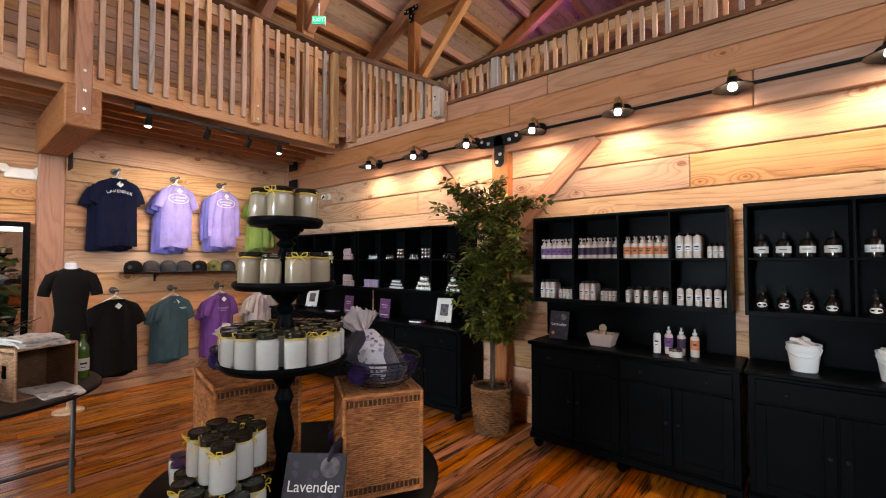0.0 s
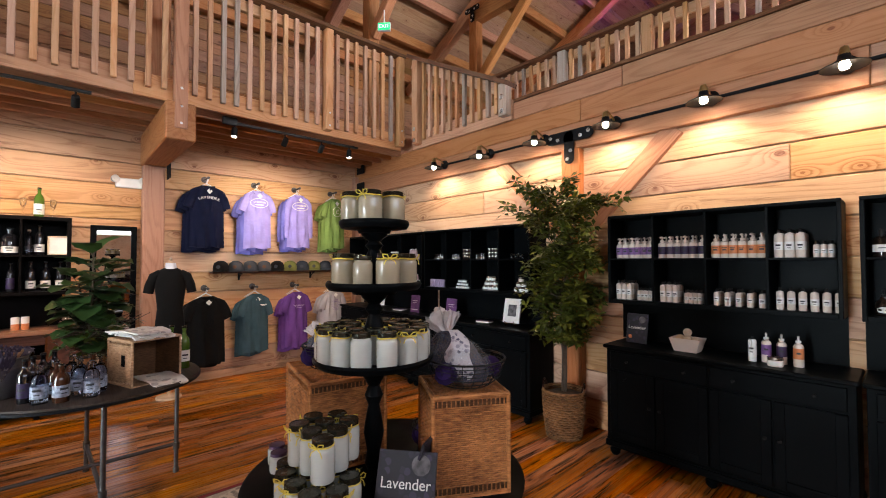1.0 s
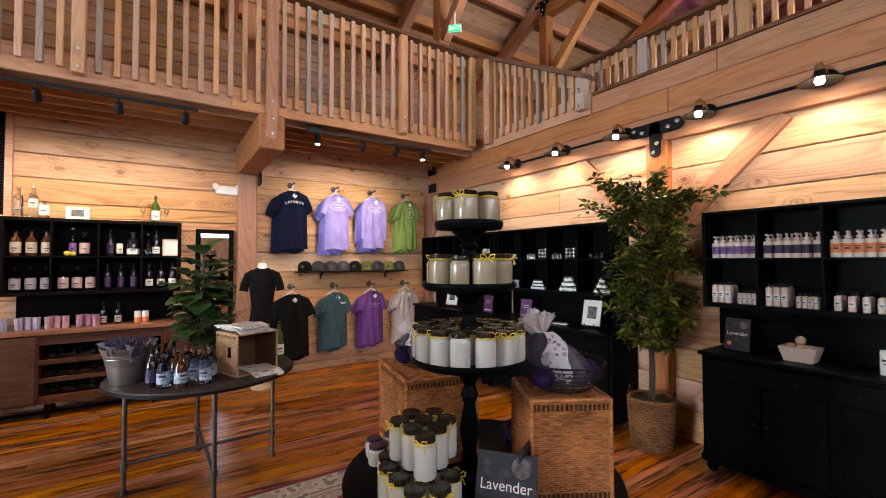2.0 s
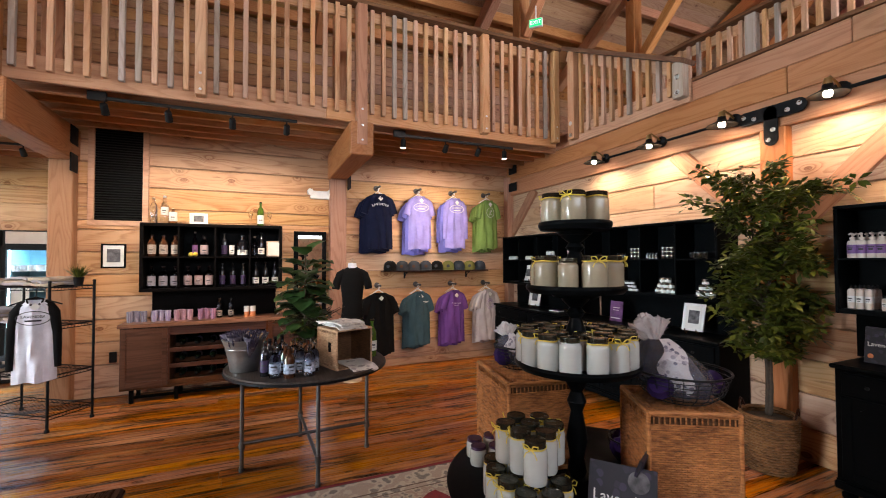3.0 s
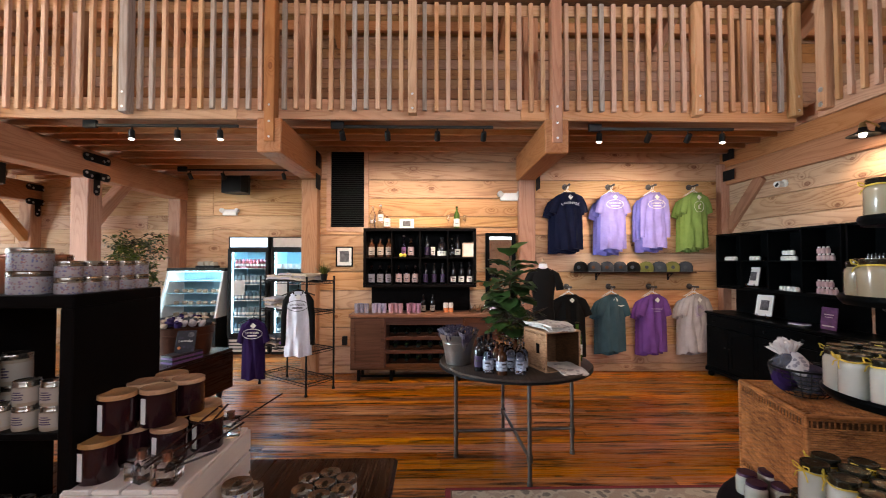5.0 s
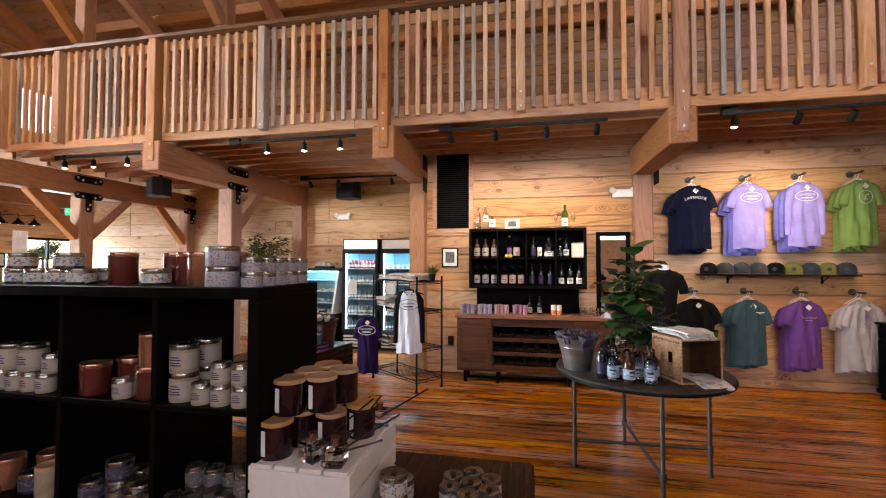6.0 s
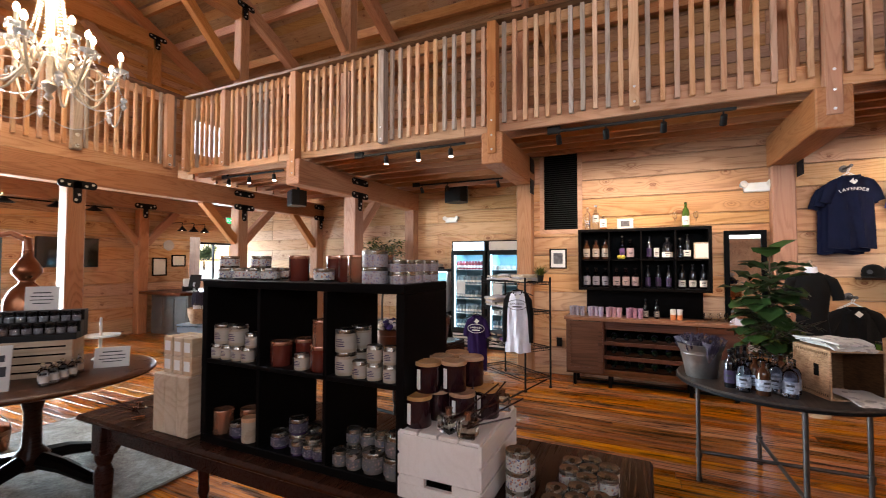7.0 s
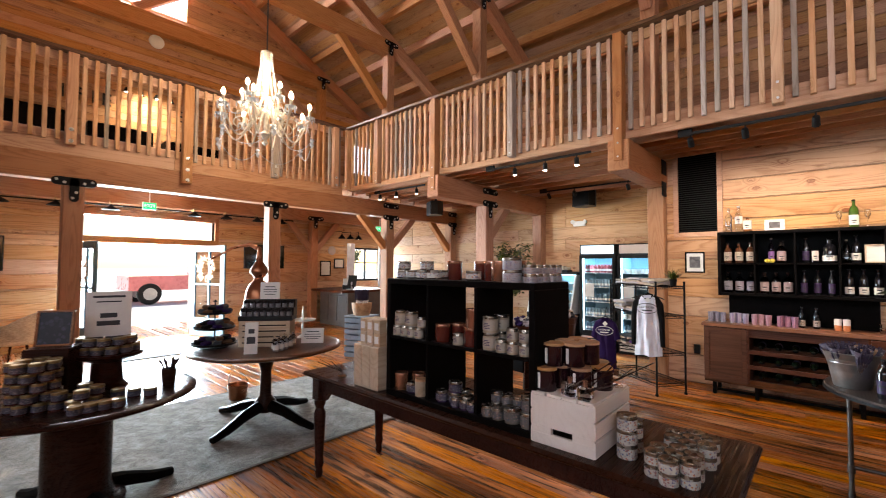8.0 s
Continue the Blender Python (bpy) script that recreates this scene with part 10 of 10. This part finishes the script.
for sg in (-1, 1):
    vs, fs = [], []
    for j in range(2):
        for i in range(21):
            x = sg * (hw + 0.1) - sg * 0.25 * i / 20
            vs.append((x, -0.06 + 0.02 * math.sin(i * 1.5), (WINDOW[2] - 0.2, WINDOW[3] + 0.12)[j]))
    fs = [(i, i + 1, 22 + i, 21 + i) for i in range(20)]
    part("curtain", Shape().add(vs, fs, True), WHITEC, wf, "white curtain")
# barn lamps along the entrance wall
bl = thing("wall_lamp_row", (0, S + 0.2, 2.62), "row of black barn lamps on a conduit over the entrance", "wall lamps")
part("conduit", Shape().tube([(-4.0, 0, 0.05), (2.6, 0, 0.05)], 0.013, 8), IRON, bl)
for x in (-3.6, -3.0, -2.3, -1.65, -0.22, 0.55, 1.25, 1.9):
    sh = part("shade", Shape().lathe([(0.02, 0.05), (0.04, 0.015), (0.135, -0.05), (0.132, -0.053), (0.035, 0.01)], 20, (x, 0.16, 0), caps=False), IRON, bl)
    part("arm", Shape().tube([(x, 0, 0.05), (x, 0.1, 0.12), (x, 0.16, 0.07)], 0.008, 6), BRASS, sh)
# blue crate and baskets beside the long table
bc = thing("blue_crate", (-3.0, -5.05, 0), "pale blue slatted crate on end", "crate", turn=20)
BLUEP = mottled("blue_chalk_paint", (0.22, 0.30, 0.40), 0.7, 0.15, 8)
for k in range(7):
    for y in (-0.2, 0.2):
        part("slat", Shape().box((-0.2, y - 0.008, 0.02 + k * 0.095), (0.2, y + 0.008, 0.09 + k * 0.095), 0.002), BLUEP, bc)
    for x in (-0.2, 0.2):
        part("slat", Shape().box((x - 0.008, -0.19, 0.02 + k * 0.095), (x + 0.008, 0.19, 0.09 + k * 0.095), 0.002), BLUEP, bc)
part("top", Shape().box((-0.21, -0.21, 0.68), (0.21, 0.21, 0.70), 0.003), BLUEP, bc)
bs_ = thing("lavender_basket", (-3.0, -5.05, 0.70), "round wicker basket of dried lavender bunches", "basket")
woven(bs_, [(0.13, 0), (0.16, 0.11), (0.17, 0.21)], 48, 12, WICKER_L)
part("base", Shape().lathe([(0.13, 0), (0.13, 0.01)], 20), WICKER, bs_)
for k in range(6):
    bn = thing("lavender_bunch", (-3.0 + 0.07 * math.cos(k), -5.05 + 0.07 * math.sin(k), 0.75), "bunch of dried lavender in the basket", "lavender bunch", "lavender bunches")
    twig_bunch(bn, 0.06, 0.36, 22, k + 40, STEM, LAVF)
    part("wrap", Shape().lathe([(0.02, 0.02), (0.05, 0.2), (0.048, 0.2), (0.018, 0.024)], 10, caps=False), PAPER, bn)
# dark chest with copper tubs behind the long table
ch_ = thing("dark_chest", (-2.99, -1.63, 0), "dark walnut drop-leaf chest on turned black legs", "chest", turn=-10)
part("top", Shape().box((-0.5, -0.32, 0.67), (0.66, 0.345, 0.70), 0.008), DARKWOOD, ch_)
part("leaf", Shape().box((-0.5, 0.325, 0.32), (0.66, 0.345, 0.668), 0.004), DARKWOOD, ch_, "hanging drop leaf")
part("body", Shape().box((-0.44, -0.26, 0.45), (0.6, 0.26, 0.67), 0.004), ESPRESSO, ch_)
for x in (-0.4, 0.56):
    for y in (-0.24, 0.27):
        part("leg", Shape().lathe([(0.018, 0), (0.03, 0.03), (0.02, 0.06), (0.034, 0.14), (0.02, 0.24), (0.035, 0.30), (0.03, 0.45)], 14, (x, y, 0)), IRON, ch_)
    part("stretcher", Shape().tube([(x, -0.24, 0.16), (x, 0.27, 0.16)], 0.016, 8), IRON, ch_)
RUST = mottled("rust_metal", (0.085, 0.030, 0.015), 0.4, 0.3, 8, metal=0.5)
for lx, ly, r, hh in ((-0.175, 0.07, 0.255, 0.26), (0.43, 0.12, 0.18, 0.21)):
    p = ch_.matrix_basis @ Vector((lx, ly, 0.70))
    tb = thing("copper_tub", tuple(p), "oval rust-brown metal tub of lavender sachets", "tub", "copper tubs", turn=-62)
    part("tub", Shape().lathe([(r * 0.84, 0), (r, hh), (r * 1.04, hh + 0.006), (r * 0.97, hh), (r * 0.81, 0.01), (0, 0.01)], 34, squash=0.86), RUST, tb)
    part("band", Shape().lathe([(r * 0.965, hh * 0.72), (r * 0.985, hh * 0.74), (r * 0.98, hh * 0.78)], 34, squash=0.86, caps=False), RUST, tb)
    for i in range(38):
        a, q = i * 2.4, math.sqrt((i + 0.5) / 38) * 0.88 * r
        sc = Shape().lathe([(0, -0.024), (0.026, -0.018), (0.038, 0), (0.028, 0.018), (0.012, 0.026), (0.02, 0.04), (0, 0.036)], 9)
        part("sachet", sc, (DPURPLE, TAN, CHAR, GREYC)[i % 4], tb, "", pose(q * math.cos(a), q * 0.86 * math.sin(a), hh + 0.005 + 0.05 * (1 - q / r) + rng.uniform(0, 0.02), rng.uniform(-50, 50), rng.uniform(-50, 50), 0))
bkk = thing("book_stack", tuple(ch_.matrix_basis @ Vector((0.06, 0.26, 0.70))), "small stack of dark lavender books", "books", turn=-18)
for i in range(4):
    part("book", Shape().box((-0.15, -0.065, i * 0.018), (0.15, 0.065, i * 0.018 + 0.0165), 0.001), COVER if i % 2 else PURPLE_L, bkk)
cover_book(tuple(ch_.matrix_basis @ Vector((0.07, 0.285, 0.773))), 0.15, 0.19, -24, 105, 0.03, "dark lavender cookbook propped on a stack")

# ---------------------------------------------------------------- chandelier
chd = thing("chandelier", (-1.06, -4.6, 0), "antique-white crystal chandelier with lit candle bulbs", "chandelier")
CREAMM = mottled("cream_metal", (0.44, 0.38, 0.30), 0.4, 0.15, 20, relief=0.1)
CRYSTAL = shader("crystal", (0.92, 0.94, 0.97), 0.04, trans=0.55, ior=1.6, coat=0.5)
z0 = 3.42
part("stem", Shape().lathe([(0.0, z0), (0.03, z0 + 0.03), (0.015, z0 + 0.06), (0.05, z0 + 0.12), (0.02, z0 + 0.16), (0.02, z0 + 0.5), (0.05, z0 + 0.93), (0.06, z0 + 0.95), (0.055, z0 + 0.97), (0, z0 + 0.98)], 20), CREAMM, chd)
part("chain", Shape().tube([(0, 0, z0 + 0.97), (0, 0, 7.93)], 0.008, 6), PIPE, chd)
strands = Shape()
for k in range(12):
    a = k * 2 * math.pi / 12
    for i in range(26):
        t = i / 25
        r = 0.055 + 0.10 * t ** 1.6
        strands.lathe([(0, -0.009), (0.0085, 0), (0, 0.009)], 6, (r * math.cos(a), r * math.sin(a), z0 + 0.95 - 0.62 * t))
part("crystal_fringe", strands, CRYSTAL, chd, "strings of crystal beads")
beads = Shape()


def string_of_beads(p, q, sag, n):
    for i in range(n):
        t = i / (n - 1)
        c = Vector(p).lerp(Vector(q), t)
        beads.lathe([(0, -0.0075), (0.0078, 0), (0, 0.0075)], 6, (c.x, c.y, c.z - sag * 4 * t * (1 - t)))


for tier_, (n, R, zz, off) in enumerate(((8, 0.43, z0 + 0.30, 0.1), (5, 0.25, z0 + 0.44, 0.4))):
    for k in range(n):
        a = off + k * 2 * math.pi / n
        c_, s_ = math.cos(a), math.sin(a)
        pts = []
        for i in range(15):
            t = i / 14
            rr = R * (0.06 + 0.94 * t ** 0.8)
            dip = 0.06 * (1 - t) - 0.27 * math.sin(math.pi * min(t * 0.98, 1)) ** 1.3 * (0.75 + 0.5 * t)
            pts.append((rr * c_, rr * s_, zz + dip))
        arm = part("arm", Shape().tube(pts, 0.0085, 8), CREAMM, chd)
        part("scroll", Shape().tube([(R * (0.55 + 0.17 * math.cos(g)) * c_, R * (0.55 + 0.17 * math.cos(g)) * s_, zz - 0.06 + 0.055 * math.sin(g)) for g in np.linspace(-1.2, 3.6, 14)], 0.006, 6), CREAMM, arm)
        part("bobeche", Shape().lathe([(0.012, -0.004), (0.03, 0.0), (0.052, 0.010), (0.056, 0.016), (0.02, 0.012)], 16, (R * c_, R * s_, zz)), CRYSTAL, arm)
        part("candle_sleeve", Shape().lathe([(0.013, 0.01), (0.013, 0.095), (0.0, 0.097)], 12, (R * c_, R * s_, zz)), CREAMM, arm)
        part("bulb", Shape().lathe([(0.008, 0.095), (0.018, 0.115), (0.017, 0.135), (0.006, 0.16), (0, 0.162)], 12, (R * c_, R * s_, zz)), BULB, arm)
        a2 = off + (k + 1) * 2 * math.pi / n
        p = (R * c_, R * s_, zz)
        q = (R * math.cos(a2), R * math.sin(a2), zz)
        string_of_beads(p, q, 0.10, 22)
        for i in range(5):
            b_ = a + i * 1.257
            beads.lathe([(0, -0.05), (0.011, -0.028), (0.006, 0), (0, 0.004)], 6, ((R + 0.05 * math.cos(b_)) * c_ - 0.05 * math.sin(b_) * s_, (R + 0.05 * math.cos(b_)) * s_ + 0.05 * math.sin(b_) * c_, zz + 0.008))
# the lower hoop of ornaments and swags
for k in range(6):
    a, a2 = 0.25 + k * math.pi / 3, 0.25 + (k + 1) * math.pi / 3
    p, q = (0.47 * math.cos(a), 0.47 * math.sin(a), z0 + 0.06), (0.47 * math.cos(a2), 0.47 * math.sin(a2), z0 + 0.06)
    string_of_beads(p, q, 0.15, 36)
    string_of_beads((0.40 * math.cos(a), 0.40 * math.sin(a), z0 + 0.26), p, 0.0, 12)
    beads.lathe([(0, -0.08), (0.022, -0.05), (0.012, -0.015), (0.026, 0.0), (0.02, 0.02), (0, 0.03)], 8, p)
tagged(part("crystal_swag", beads, CRYSTAL, chd, "swags of crystal beads"), kind="stuff")
chd.matrix_basis = pose(-1.06, -4.6, 3.11) @ Matrix.Scale(1.3, 4) @ pose(0, 0, -z0)
lamp_point("chandelier_light", (-1.06, -4.6, 3.95), 130, (1.0, 0.78, 0.52), 0.3)

# ---------------------------------------------------------------- things up on the lofts
for x, h in ((0.9, 0.95), (-0.3, 0.85), (-1.5, 0.75), (1.9, 0.9)):
    sf = thing("loft_display", (x, S + 0.4, DECK), "dark display cabinet standing on the loft", "cabinet", "loft cabinets")
    part("body", Shape().box((-0.5, -0.25, 0), (0.5, 0.25, h), 0.01), ESPRESSO, sf)
for x in (-0.43, -0.67, -0.94, -1.19):
    lg = thing("sconce", (x, S + 0.2, 4.93), "small lit sconce on the gable wall", "lamp", "gable sconces")
    part("shade", Shape().lathe([(0.02, 0.10), (0.06, 0.0), (0.058, 0), (0.02, 0.09)], 14, caps=False), IRON, lg)
    part("bulb", Shape().lathe([(0, -0.01), (0.03, 0.02), (0.02, 0.06), (0, 0.07)], 12), BULB, lg)
    part("arm", Shape().tube([(0, 0, 0.08), (0, -0.1, 0.12), (0, -0.2, 0.1)], 0.008, 6), IRON, lg)
lamp_spot("sconce_light", (-0.8, S + 0.35, 4.9), (-0.8, S, 4.4), 180, (1.0, 0.75, 0.45), 130, 0.8, 0.3)
lt = thing("wall_letters", (0, S + 0.01, 4.78), "large black block letters fixed to the gable wall", "letters", turn=180)
for ch, x in (("I", 0.49), ("F", 0.23), ("I", 0.05), ("E", -0.15), ("E", -1.44)):
    lettering(ch, 0.34, 0.012, BLACKPLASTIC, "letter", lt, pose(-x, -0.014, -0.05, 90))
dv = thing("smoke_detector", (-0.95, S + 0.0, 6.22), "white round speaker disc on the gable wall", "disc", turn=180)
part("disc", Shape().lathe([(0.14, 0), (0.14, 0.02), (0.12, 0.035), (0, 0.04)], 24, m=pose(0, 0, 0, 90)), WHITE, dv)

# ---------------------------------------------------------------- floor boards, laid last
for i in range(74):
    x = WW - 0.05 + i * 0.14 + 0.07
    y = S - 0.1 - rng.uniform(0, 2.6)
    while y < N + 0.3:
        d = rng.choice((3.0, 3.6, 4.2, 4.8))
        key = ("floor", d)
        if key not in plank_meshes:
            plank_meshes[key] = Shape().box((0.001, -0.0692, -0.022), (d - 0.001, 0.0692, 0), 0.0022).mesh("floor_board", FLOOR)
        part("floor_board", plank_meshes[key], FLOOR, floor, m=pose(x, y, 0, 0, 0, 90))
        y += d
fe = setting("floor_east", Shape().box((0, -(E - WW + 0.05 - 74 * 0.14), -0.022), (N - S, 0, 0)), FLOOR, "amber-stained plank floor", "floor")
fe.matrix_basis = pose(WW - 0.05 + 74 * 0.14, S, 0, 0, 0, 90)
